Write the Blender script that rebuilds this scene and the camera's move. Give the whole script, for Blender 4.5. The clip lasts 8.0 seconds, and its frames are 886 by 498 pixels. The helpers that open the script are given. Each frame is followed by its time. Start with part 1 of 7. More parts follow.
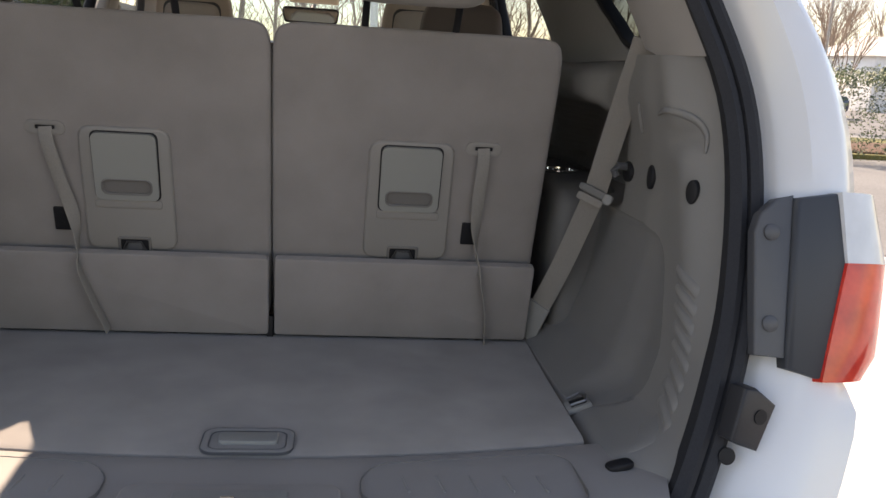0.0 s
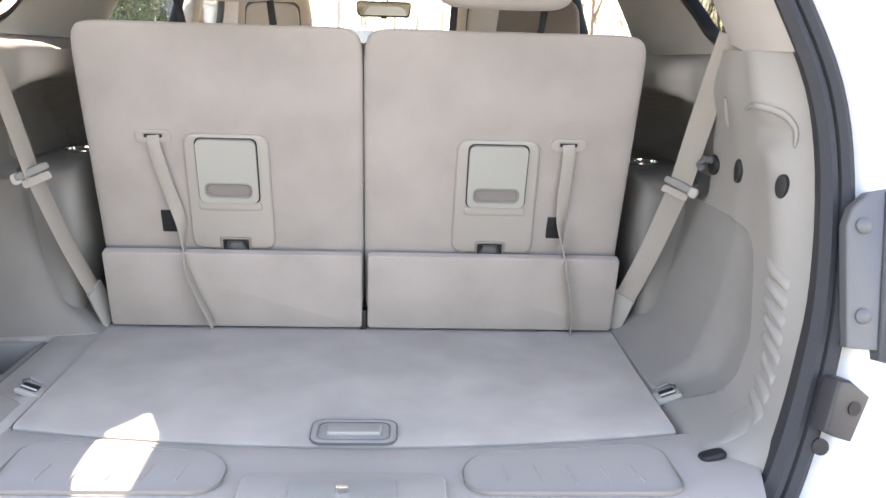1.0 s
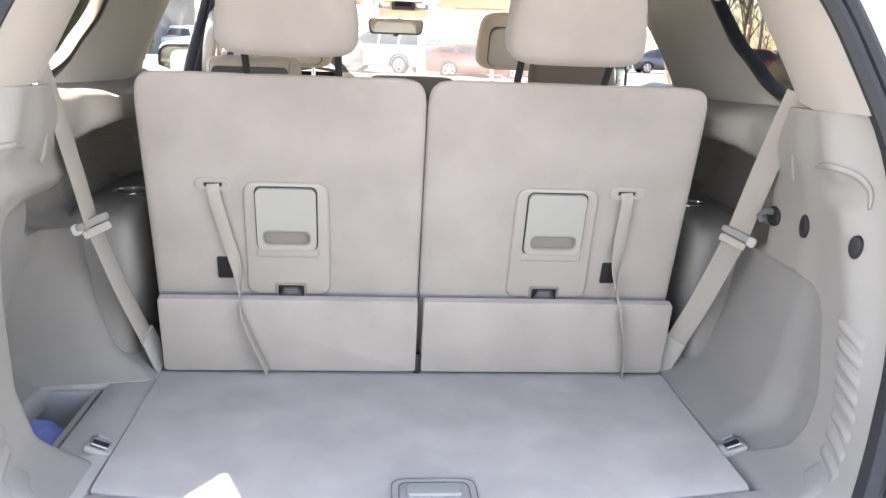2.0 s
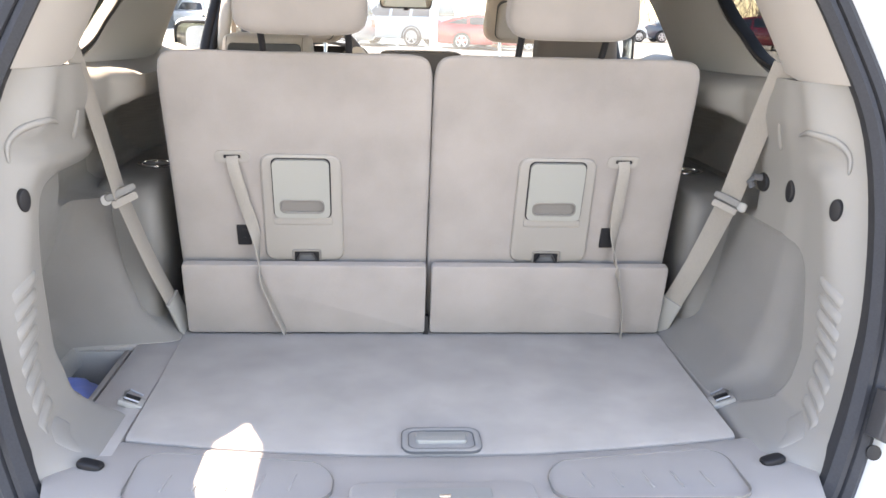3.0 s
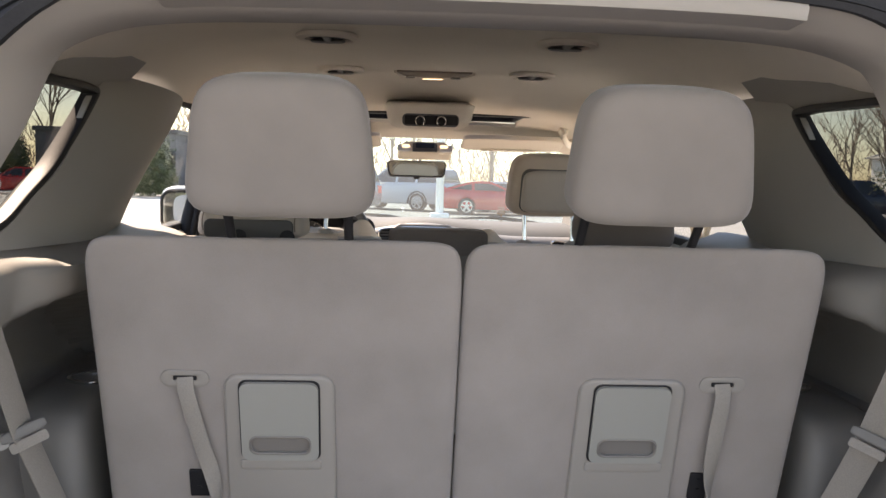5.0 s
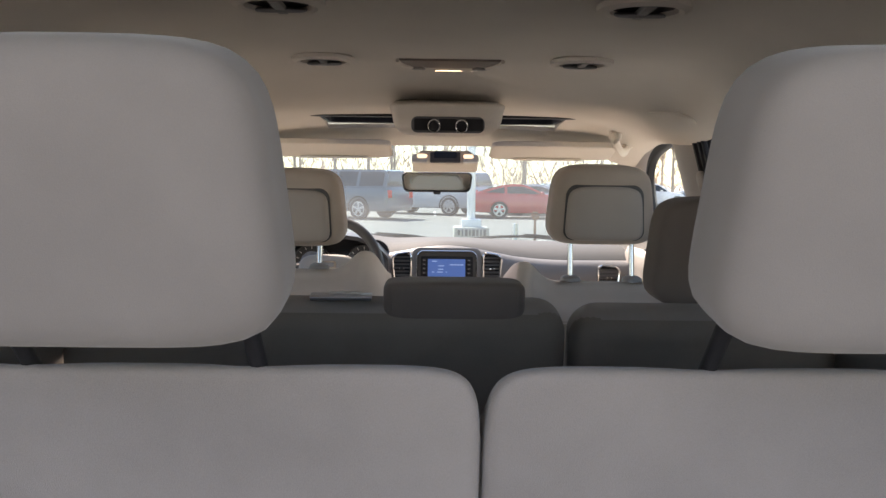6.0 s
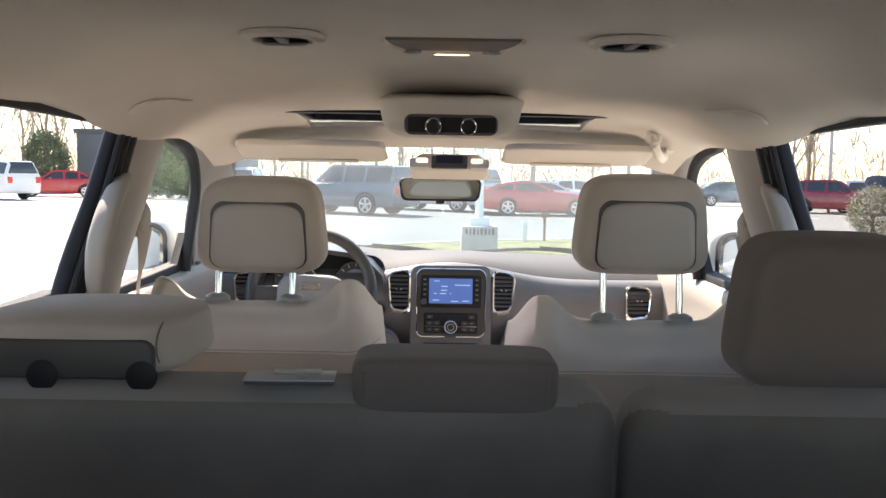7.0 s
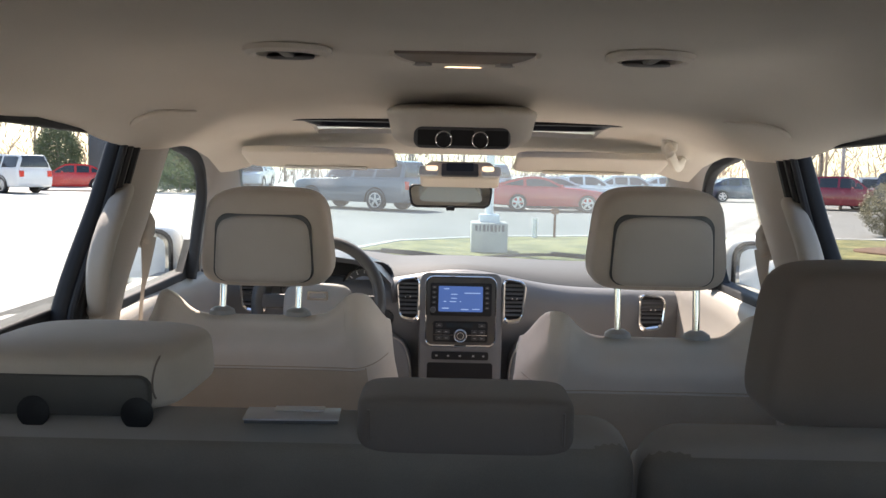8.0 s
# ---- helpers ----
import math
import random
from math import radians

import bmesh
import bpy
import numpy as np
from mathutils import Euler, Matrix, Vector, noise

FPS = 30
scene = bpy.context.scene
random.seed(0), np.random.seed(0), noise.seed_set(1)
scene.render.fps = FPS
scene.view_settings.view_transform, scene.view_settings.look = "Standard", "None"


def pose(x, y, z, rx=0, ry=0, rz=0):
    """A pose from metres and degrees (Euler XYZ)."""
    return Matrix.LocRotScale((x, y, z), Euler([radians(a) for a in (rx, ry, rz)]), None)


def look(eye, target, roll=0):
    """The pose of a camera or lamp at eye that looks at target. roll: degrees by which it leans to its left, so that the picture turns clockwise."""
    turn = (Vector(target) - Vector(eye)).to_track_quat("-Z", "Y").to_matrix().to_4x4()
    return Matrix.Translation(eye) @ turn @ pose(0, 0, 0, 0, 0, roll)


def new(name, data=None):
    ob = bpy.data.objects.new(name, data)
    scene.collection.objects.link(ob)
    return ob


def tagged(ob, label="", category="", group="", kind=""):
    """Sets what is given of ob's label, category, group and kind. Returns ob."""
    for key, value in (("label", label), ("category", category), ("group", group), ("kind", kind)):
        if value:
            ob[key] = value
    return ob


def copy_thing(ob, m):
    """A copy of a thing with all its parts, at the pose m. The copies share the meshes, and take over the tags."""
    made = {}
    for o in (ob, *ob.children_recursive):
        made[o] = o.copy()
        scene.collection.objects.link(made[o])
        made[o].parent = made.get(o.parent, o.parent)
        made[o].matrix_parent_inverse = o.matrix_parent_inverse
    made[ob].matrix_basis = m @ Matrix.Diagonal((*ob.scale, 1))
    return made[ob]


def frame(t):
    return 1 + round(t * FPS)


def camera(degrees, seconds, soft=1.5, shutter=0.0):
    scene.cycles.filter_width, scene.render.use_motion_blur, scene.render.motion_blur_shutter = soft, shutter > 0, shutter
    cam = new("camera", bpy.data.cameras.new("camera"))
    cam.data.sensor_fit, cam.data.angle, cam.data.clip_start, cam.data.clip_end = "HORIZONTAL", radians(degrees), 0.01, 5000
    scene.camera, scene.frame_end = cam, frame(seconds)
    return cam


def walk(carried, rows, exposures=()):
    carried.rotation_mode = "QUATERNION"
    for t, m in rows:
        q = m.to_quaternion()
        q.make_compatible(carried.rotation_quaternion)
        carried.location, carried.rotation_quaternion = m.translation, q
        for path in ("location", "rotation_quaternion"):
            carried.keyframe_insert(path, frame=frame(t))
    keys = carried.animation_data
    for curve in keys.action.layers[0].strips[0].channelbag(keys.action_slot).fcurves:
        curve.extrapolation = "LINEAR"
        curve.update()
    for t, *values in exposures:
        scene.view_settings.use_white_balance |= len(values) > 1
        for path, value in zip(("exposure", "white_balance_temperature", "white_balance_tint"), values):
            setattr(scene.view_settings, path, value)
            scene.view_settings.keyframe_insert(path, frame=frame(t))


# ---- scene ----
cam = camera(53.8, 8.0)
EXPOSURES = [(0.0, 1.06, 8450, 21), (0.2, 2.08, 8450, 21), (0.5, 2.7, 8500, 22), (0.7, 3.1, 8450, 21), (1.0, 3.2, 8450, 21), (2.0, 3.35, 8350, 21), (3.5, 3.13, 8450, 21), (4.0, 2.8, 8450, 21), (4.5, 2.38, 8500, 22), (6.0, 1.89, 7700, 21), (6.2, 2.01, 7700, 21), (6.5, 2.53, 7650, 20), (7.0, 2.21, 7500, 19), (8.0, 1.88, 7300, 17)]
PATH = [
    (0, (0.111, -1.653, 1.335), (0.367, 0.288, 0.925), 3.6),
    (0.5, (0.0, -1.714, 1.366), (0.201, 0.228, 0.931), 2.0),
    (0.7, (0.026, -1.706, 1.366), (0.152, 0.237, 0.903), 1.9),
    (1, (0.064, -1.694, 1.367), (0.171, 0.251, 0.912), 1.7),
    (1.5, (0.036, -1.647, 1.41), (0.146, 0.297, 0.953), 2.6),
    (2, (-0.092, -1.664, 1.458), (0.068, 0.275, 0.995), 2.1),
    (2.2, (-0.103, -1.667, 1.459), (0.024, 0.267, 0.965), 1.6),
    (3.3, (-0.054, -1.779, 1.474), (0.073, 0.147, 0.949), 1.4),
    (3.5, (-0.008, -1.769, 1.476), (0.035, 0.181, 1.032), 1.4),
    (4, (-0.02, -1.67, 1.479), (0.025, 0.307, 1.176), 1.7),
    (4.2, (-0.046, -1.607, 1.483), (0.023, 0.378, 1.254), 1.8),
    (4.5, (-0.084, -1.505, 1.487), (0.009, 0.484, 1.297), 1.4),
    (4.7, (-0.109, -1.43, 1.473), (0.02, 0.559, 1.307), 1.6),
    (5.8, (-0.041, -0.827, 1.516), (-0.005, 1.166, 1.356), 0.9),
    (6, (-0.041, -0.71, 1.521), (-0.004, 1.283, 1.363), 0.7),
    (6.5, (-0.013, -0.436, 1.523), (0.013, 1.557, 1.362), 0.9),
    (7, (-0.022, -0.286, 1.556), (-0.003, 1.707, 1.387), 1.0),
    (7.5, (-0.025, -0.23, 1.575), (-0.019, 1.762, 1.402), 1.1),
    (8, (-0.023, -0.237, 1.59), (-0.026, 1.755, 1.408), 1.2),
]
walk(cam, [(t, look(eye, target, roll)) for t, eye, target, roll in PATH], EXPOSURES)

# ---- light ----
SUN_DIR = Vector((-0.29, 0.50, 0.67)).normalized()      # towards the sun: ahead and a little left
world = bpy.data.worlds.new("sky")
scene.world = world
world.use_nodes = True
wn = world.node_tree.nodes
sky = wn.new("ShaderNodeTexSky")
sky.sky_type, sky.sun_disc = "NISHITA", False
sky.sun_elevation = math.asin(SUN_DIR.z)
sky.sun_rotation = math.atan2(SUN_DIR.x, SUN_DIR.y)
sky.dust_density, sky.air_density = 0.4, 1.0
wn["Background"].inputs[1].default_value = 0.15
world.node_tree.links.new(sky.outputs[0], wn["Background"].inputs[0])
sun = new("sun", bpy.data.lights.new("sun", "SUN"))
sun.data.energy, sun.data.angle, sun.data.color = 5.0, radians(0.6), (1.0, 0.95, 0.87)
sun.matrix_world = look(SUN_DIR * 30, (0, 0, 0))

# ---- materials ----


def mat(name, col, rough=0.6, metal=0.0, blotch=0.12, scale=5.0, grain=0.0, gscale=500.0, bump=0.0, bscale=None, spec=0.5,
        tint=None, coat=0.0, sheen=0.0, vary=0.0):
    """Surface with a large soft variation, a fine grain and a fine relief."""
    m = bpy.data.materials.new(name)
    m.use_nodes = True
    n, l = m.node_tree.nodes, m.node_tree.links
    b = n["Principled BSDF"]
    b.inputs["Roughness"].default_value, b.inputs["Metallic"].default_value = rough, metal
    b.inputs["Specular IOR Level"].default_value = spec
    b.inputs["Coat Weight"].default_value = coat
    b.inputs["Sheen Weight"].default_value = sheen
    tc = n.new("ShaderNodeTexCoord")
    a = n.new("ShaderNodeTexNoise")
    a.inputs["Scale"].default_value, a.inputs["Detail"].default_value = scale, 5
    l.new(tc.outputs["Object"], a.inputs["Vector"])
    g = n.new("ShaderNodeTexNoise")
    g.inputs["Scale"].default_value, g.inputs["Detail"].default_value = gscale, 2
    l.new(tc.outputs["Object"], g.inputs["Vector"])
    ramp = n.new("ShaderNodeMixRGB")
    ramp.inputs[1].default_value = (*[c * (1 - blotch) for c in col], 1)
    ramp.inputs[2].default_value = (*[min(1, c * (1 + blotch)) for c in (tint or col)], 1)
    cr = n.new("ShaderNodeMapRange")
    cr.inputs[1].default_value, cr.inputs[2].default_value = 0.3, 0.7
    l.new(a.outputs[0], cr.inputs[0])
    l.new(cr.outputs[0], ramp.inputs[0])
    out = ramp.outputs[0]
    if grain:
        mul = n.new("ShaderNodeMixRGB")
        mul.blend_type = "MULTIPLY"
        mul.inputs[0].default_value = 1
        gr = n.new("ShaderNodeMapRange")
        gr.inputs[1].default_value, gr.inputs[2].default_value = 0.3, 0.7
        gr.inputs[3].default_value, gr.inputs[4].default_value = 1 - grain, 1 + grain
        l.new(g.outputs[0], gr.inputs[0])
        l.new(out, mul.inputs[1])
        l.new(gr.outputs[0], mul.inputs[2])
        out = mul.outputs[0]
    if vary:
        info = n.new("ShaderNodeObjectInfo")
        vr = n.new("ShaderNodeMapRange")
        vr.inputs[3].default_value, vr.inputs[4].default_value = 1 - vary, 1 + vary
        mv = n.new("ShaderNodeMixRGB")
        mv.blend_type = "MULTIPLY"
        mv.inputs[0].default_value = 1
        l.new(info.outputs["Random"], vr.inputs[0])
        l.new(out, mv.inputs[1])
        l.new(vr.outputs[0], mv.inputs[2])
        out = mv.outputs[0]
    l.new(out, b.inputs["Base Color"])
    rr = n.new("ShaderNodeMapRange")
    rr.inputs[3].default_value, rr.inputs[4].default_value = max(0.02, rough - 0.08), min(1, rough + 0.08)
    l.new(a.outputs[0], rr.inputs[0])
    l.new(rr.outputs[0], b.inputs["Roughness"])
    if bump:
        bp = n.new("ShaderNodeBump")
        bp.inputs["Strength"].default_value, bp.inputs["Distance"].default_value = bump, 0.002
        if bscale:
            h = n.new("ShaderNodeTexNoise")
            h.inputs["Scale"].default_value = bscale
            l.new(tc.outputs["Object"], h.inputs["Vector"])
            l.new(h.outputs[0], bp.inputs["Height"])
        else:
            l.new(g.outputs[0], bp.inputs["Height"])
        l.new(bp.outputs[0], b.inputs["Normal"])
    return m


def pane_mat(name, col, gloss=1.0, dust=0.0):
    """Thin clear or tinted pane: what is behind shows through, with a Fresnel sheen."""
    m = bpy.data.materials.new(name)
    m.use_nodes = True
    n, l = m.node_tree.nodes, m.node_tree.links
    n.remove(n["Principled BSDF"])
    tr, gl, mx, fr = n.new("ShaderNodeBsdfTransparent"), n.new("ShaderNodeBsdfGlossy"), n.new("ShaderNodeMixShader"), n.new("ShaderNodeLayerWeight")
    pw, ad = n.new("ShaderNodeMath"), n.new("ShaderNodeMath")
    pw.operation, ad.operation = "POWER", "MULTIPLY_ADD"
    pw.inputs[1].default_value, ad.inputs[1].default_value, ad.inputs[2].default_value = 5.0, 0.5 * gloss, 0.02 * gloss
    tr.inputs[0].default_value = (*col, 1)
    gl.inputs["Roughness"].default_value = 0.02
    l.new(fr.outputs["Facing"], pw.inputs[0])
    l.new(pw.outputs[0], ad.inputs[0])
    l.new(ad.outputs[0], mx.inputs[0])
    l.new(tr.outputs[0], mx.inputs[1])
    l.new(gl.outputs[0], mx.inputs[2])
    out = mx.outputs[0]
    if dust:
        df, m2, nz = n.new("ShaderNodeBsdfTranslucent"), n.new("ShaderNodeMixShader"), n.new("ShaderNodeTexNoise")
        tc, mr = n.new("ShaderNodeTexCoord"), n.new("ShaderNodeMapRange")
        nz.inputs["Scale"].default_value, nz.inputs["Detail"].default_value = 3.0, 4
        mr.inputs[1].default_value, mr.inputs[2].default_value, mr.inputs[3].default_value, mr.inputs[4].default_value = 0.3, 0.7, 0.5 * dust, 1.4 * dust
        df.inputs[0].default_value = (0.9, 0.92, 0.92, 1)
        l.new(tc.outputs["Object"], nz.inputs["Vector"])
        l.new(nz.outputs[0], mr.inputs[0])
        l.new(mr.outputs[0], m2.inputs[0])
        l.new(out, m2.inputs[1])
        l.new(df.outputs[0], m2.inputs[2])
        out = m2.outputs[0]
    l.new(out, n["Material Output"].inputs["Surface"])
    return m


def glow_mat(name, col, power):
    m = bpy.data.materials.new(name)
    m.use_nodes = True
    b = m.node_tree.nodes["Principled BSDF"]
    b.inputs["Base Color"].default_value = (*[0.5 * c for c in col], 1)
    b.inputs["Emission Color"].default_value = (*col, 1)
    b.inputs["Emission Strength"].default_value = power
    return m


FABRIC = mat("seat_cloth", (0.47, 0.425, 0.385), 0.95, blotch=0.07, scale=7, grain=0.045, gscale=1200, bump=0.25, spec=0.15, sheen=0.2, tint=(0.49, 0.435, 0.385))
POCKET = mat("tan_pocket_cloth", (0.40, 0.33, 0.26), 0.95, blotch=0.08, scale=6, grain=0.06, gscale=900, bump=0.25, spec=0.1, sheen=0.2)
# Front copy of the seat cloth, lightened and warmed for the light falling there
FRONTCLOTH_LIT = mat("lit_front_seat_cloth", (0.575, 0.51, 0.445), 0.95, blotch=0.07, scale=7, grain=0.045, gscale=1200, bump=0.25, spec=0.15, sheen=0.2, tint=(0.59, 0.52, 0.45))
BACKCLOTH = mat("seat_back_pile", (0.256, 0.232, 0.218), 1.0, blotch=0.075, scale=9, grain=0.07, gscale=1400, bump=0.3, spec=0.08, sheen=0.25, tint=(0.266, 0.241, 0.227))
SIDECARPET = mat("side_carpet", (0.183, 0.176, 0.168), 1.0, blotch=0.08, scale=6, grain=0.08, gscale=1500, bump=0.3, spec=0.06, sheen=0.15)
DARKTRIM = mat("dark_grey_side_plastic", (0.154, 0.150, 0.143), 0.6, blotch=0.04, grain=0.03, gscale=1600, bump=0.12, spec=0.35)
SILLP = mat("pale_sill_plastic", (0.304, 0.283, 0.262), 0.6, blotch=0.05, scale=8, grain=0.04, gscale=1600, bump=0.15, spec=0.3)
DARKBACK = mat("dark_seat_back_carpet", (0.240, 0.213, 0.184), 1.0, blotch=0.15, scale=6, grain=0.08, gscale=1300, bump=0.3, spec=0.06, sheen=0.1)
CARPET = mat("cargo_carpet", (0.319, 0.294, 0.272), 1.0, blotch=0.13, scale=8, grain=0.10, gscale=1500, bump=0.4, spec=0.06, sheen=0.2)
# Darker copy of the seat cloth, offsetting too much light on the third row
REARHEAD_SHADED = mat("shaded_rear_headrest_cloth", (0.224, 0.201, 0.183), 0.95, blotch=0.07, scale=11, grain=0.03, gscale=1600, bump=0.12, spec=0.12, sheen=0.2)
BEZELP = mat("bezel_plastic", (0.26, 0.242, 0.223), 0.5, blotch=0.03, scale=3, grain=0.03, gscale=1600, bump=0.1, spec=0.4)
# Same cloth at about 0.7 of its tone, for the dimmer second row
SEATCLOTH = mat("shaded_seat_cloth", (0.33, 0.30, 0.272), 0.95, blotch=0.07, scale=11, grain=0.03, gscale=1600, bump=0.12, spec=0.12, sheen=0.2)
PADCLOTH = mat("smooth_pad_vinyl", (0.32, 0.288, 0.264), 0.5, blotch=0.05, scale=9, grain=0.02, gscale=1600, bump=0.08, spec=0.45, sheen=0.1)
# Seat cloth darkened: shade on the second-row headrests put into its colour
HEADCLOTH_SHADED = mat("shaded_headrest_cloth", (0.192, 0.162, 0.146), 0.95, blotch=0.07, scale=7, grain=0.05, gscale=1200, bump=0.25, spec=0.15, sheen=0.15)
PLASTIC = mat("grained_beige_plastic", (0.333, 0.310, 0.286), 0.55, blotch=0.03, scale=3, grain=0.03, gscale=1600, bump=0.12, spec=0.4)
WALLP = mat("grained_warm_grey_plastic", (0.227, 0.218, 0.205), 0.55, blotch=0.03, scale=3, grain=0.03, gscale=1600, bump=0.12, spec=0.4)
PLASTIC_G = mat("grained_grey_plastic", (0.272, 0.266, 0.253), 0.6, blotch=0.03, scale=3, grain=0.03, gscale=1600, bump=0.12, spec=0.4)
HANDLE = mat("handle_plastic", (0.259, 0.258, 0.239), 0.45, blotch=0.03, grain=0.02, gscale=1800, bump=0.08)
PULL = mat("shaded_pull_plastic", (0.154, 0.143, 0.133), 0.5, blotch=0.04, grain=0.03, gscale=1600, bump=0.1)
HEADLINER = mat("headliner_cloth", (0.72, 0.665, 0.59), 0.95, blotch=0.04, scale=4, grain=0.05, gscale=1300, bump=0.2, spec=0.1)
WEB = mat("belt_webbing", (0.250, 0.230, 0.208), 0.7, blotch=0.05, grain=0.1, gscale=700, bump=0.3, spec=0.25)
RUBBER = mat("door_seal_rubber", (0.026, 0.027, 0.031), 0.65, blotch=0.15, grain=0.1, gscale=300, bump=0.15, spec=0.25)
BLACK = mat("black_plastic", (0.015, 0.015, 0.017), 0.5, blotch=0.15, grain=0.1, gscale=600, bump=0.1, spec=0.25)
GREYTRIM = mat("grey_lamp_plastic", (0.085, 0.088, 0.095), 0.45, blotch=0.08, grain=0.05, gscale=900, bump=0.1)
STEEL = mat("bracket_steel", (0.10, 0.10, 0.105), 0.5, metal=0.8, blotch=0.15, grain=0.08, gscale=300)
BRACKET = mat("dark_coated_steel", (0.022, 0.022, 0.025), 0.5, blotch=0.15, grain=0.08, gscale=300, spec=0.5)
CHROME = mat("chrome", (0.82, 0.82, 0.82), 0.08, metal=1.0, blotch=0.02)
PAINT = mat("white_paint", (0.80, 0.80, 0.80), 0.25, blotch=0.02, coat=0.6, spec=0.5)
DASH = mat("dash_plastic", (0.138, 0.146, 0.160), 0.42, blotch=0.05, grain=0.06, gscale=1500, bump=0.15)
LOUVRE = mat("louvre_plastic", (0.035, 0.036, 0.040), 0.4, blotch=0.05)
# Darker copy of the dash plastic, offsetting the sunlight on the top pad
DASHTOP = mat("toned_down_dash_top", (0.056, 0.063, 0.071), 0.7, spec=0.22, blotch=0.05, grain=0.06, gscale=1500, bump=0.15)
MARK = mat("printed_symbol", (0.30, 0.31, 0.32), 0.6, blotch=0.03)
LEATHER = mat("dark_leather", (0.062, 0.059, 0.057), 0.45, blotch=0.08, scale=12, grain=0.06, gscale=1200, bump=0.15)
# Front seat cloth darkened: shade on the headrests' rear faces put into the colour
HEADCOVER_SHADED = mat("shaded_front_headrest_cloth", (0.385, 0.335, 0.295), 0.95, blotch=0.07, scale=9, grain=0.045, gscale=1200, bump=0.2, spec=0.15, sheen=0.2)
STACK = mat("stack_plastic", (0.05, 0.048, 0.047), 0.3, blotch=0.06, grain=0.03)
PAPER = mat("paper", (0.60, 0.60, 0.59), 0.6, blotch=0.03)
BLUE = mat("blue_plastic_sheet", (0.16, 0.24, 0.62), 0.4, blotch=0.15, scale=20)
RED_LENS = mat("red_lens", (0.60, 0.014, 0.008), 0.15, blotch=0.08, scale=26, coat=0.5, spec=0.4, tint=(0.80, 0.05, 0.02))
CLEAR_LENS = mat("clear_lens", (0.72, 0.73, 0.74), 0.12, blotch=0.12, scale=16, coat=0.8)
GLASS = pane_mat("clear_glass", (0.93, 0.96, 0.94))
WINDSCREEN = pane_mat("dusty_windscreen", (0.64, 0.73, 0.745), 1.0, 0.022)
ROOFGLASS = pane_mat("dark_roof_glass", (0.30, 0.30, 0.34), 0.1)
TINT = pane_mat("tinted_glass", (0.74, 0.76, 0.75), 0.5)
PRIVACY = pane_mat("privacy_glass", (0.33, 0.345, 0.34), 0.6)
DARKGLASS = mat("dark_car_glass", (0.03, 0.035, 0.04), 0.05, blotch=0.05, coat=0.5)
MIRROR = mat("mirror_silver", (0.55, 0.57, 0.56), 0.02, metal=1.0, blotch=0.01)
SCREEN = glow_mat("blue_display", (0.05, 0.12, 0.36), 0.24)
SCREEN_TEXT = glow_mat("display_text", (0.30, 0.45, 0.75), 0.28)
BULB = glow_mat("warm_bulb", (1.0, 0.70, 0.45), 1.1)
MAPBULB = glow_mat("dim_bulb", (1.0, 0.72, 0.50), 0.5)
ASPHALT = mat("asphalt", (0.062, 0.061, 0.058), 0.9, blotch=0.2, scale=1.2, grain=0.35, gscale=14, bump=0.6, bscale=60)
ROADGREY = mat("worn_asphalt", (0.17, 0.168, 0.163), 0.9, blotch=0.12, scale=0.4, grain=0.2, gscale=30, bump=0.4, bscale=40)
CONCRETE = mat("concrete_lot", (0.50, 0.493, 0.475), 0.9, blotch=0.1, scale=0.5, grain=0.12, gscale=30, bump=0.3, bscale=40)
GRASS = mat("grass_blades", (0.10, 0.115, 0.03), 0.9, blotch=0.4, scale=1.5, grain=0.35, gscale=40, tint=(0.17, 0.15, 0.06))
MULCH = mat("mulch", (0.12, 0.07, 0.045), 0.95, blotch=0.3, scale=8, grain=0.4, gscale=60, bump=0.8, bscale=40)
KERB = mat("kerb_concrete", (0.45, 0.44, 0.41), 0.9, blotch=0.12, scale=3, grain=0.12, gscale=60, bump=0.3)
BARK = mat("bark", (0.23, 0.18, 0.14), 0.9, blotch=0.25, scale=6, grain=0.2, gscale=40, bump=0.5, bscale=30)
TWIG = mat("bare_twigs", (0.30, 0.23, 0.18), 0.9, blotch=0.25, scale=2, vary=0.25)
LEAF = mat("evergreen_leaves", (0.045, 0.075, 0.03), 0.55, blotch=0.4, scale=3, tint=(0.08, 0.11, 0.04))
HEDGE = mat("hedge_leaves", (0.10, 0.11, 0.045), 0.6, blotch=0.4, scale=4, tint=(0.17, 0.14, 0.07))

# ---- building tools ----
ORIGIN = {}


def thing(name, at, label, category, group="", kind=""):
    ob = new(name)
    ob.empty_display_size = 0.05
    ob.location = at
    ORIGIN[ob] = Vector(at)
    return tagged(ob, label, category, group, kind)


def finish(name, bm, material, at, smooth=40):
    bmesh.ops.remove_doubles(bm, verts=bm.verts, dist=1e-6)
    bmesh.ops.recalc_face_normals(bm, faces=bm.faces)
    me = bpy.data.meshes.new(name)
    bm.to_mesh(me)
    bm.free()
    me.transform(Matrix.Translation(-at))
    me.materials.append(material)
    me.shade_smooth()
    me.set_sharp_from_angle(angle=radians(smooth))
    return me


def part(name, bm, material, parent, label="", smooth=40):
    """One mesh under a thing or a part; the bmesh is in world metres."""
    at = ORIGIN[parent]
    ob = new(name, finish(name, bm, material, at, smooth))
    ob.parent = parent
    ORIGIN[ob] = at
    return tagged(ob, label)


def solo(name, bm, material, label, category, at=(0, 0, 0), kind="", group="", smooth=40):
    """A thing that is one mesh."""
    at = Vector(at)
    ob = new(name, finish(name, bm, material, at, smooth))
    ob.location = at
    ORIGIN[ob] = at
    return tagged(ob, label, category, group, kind)


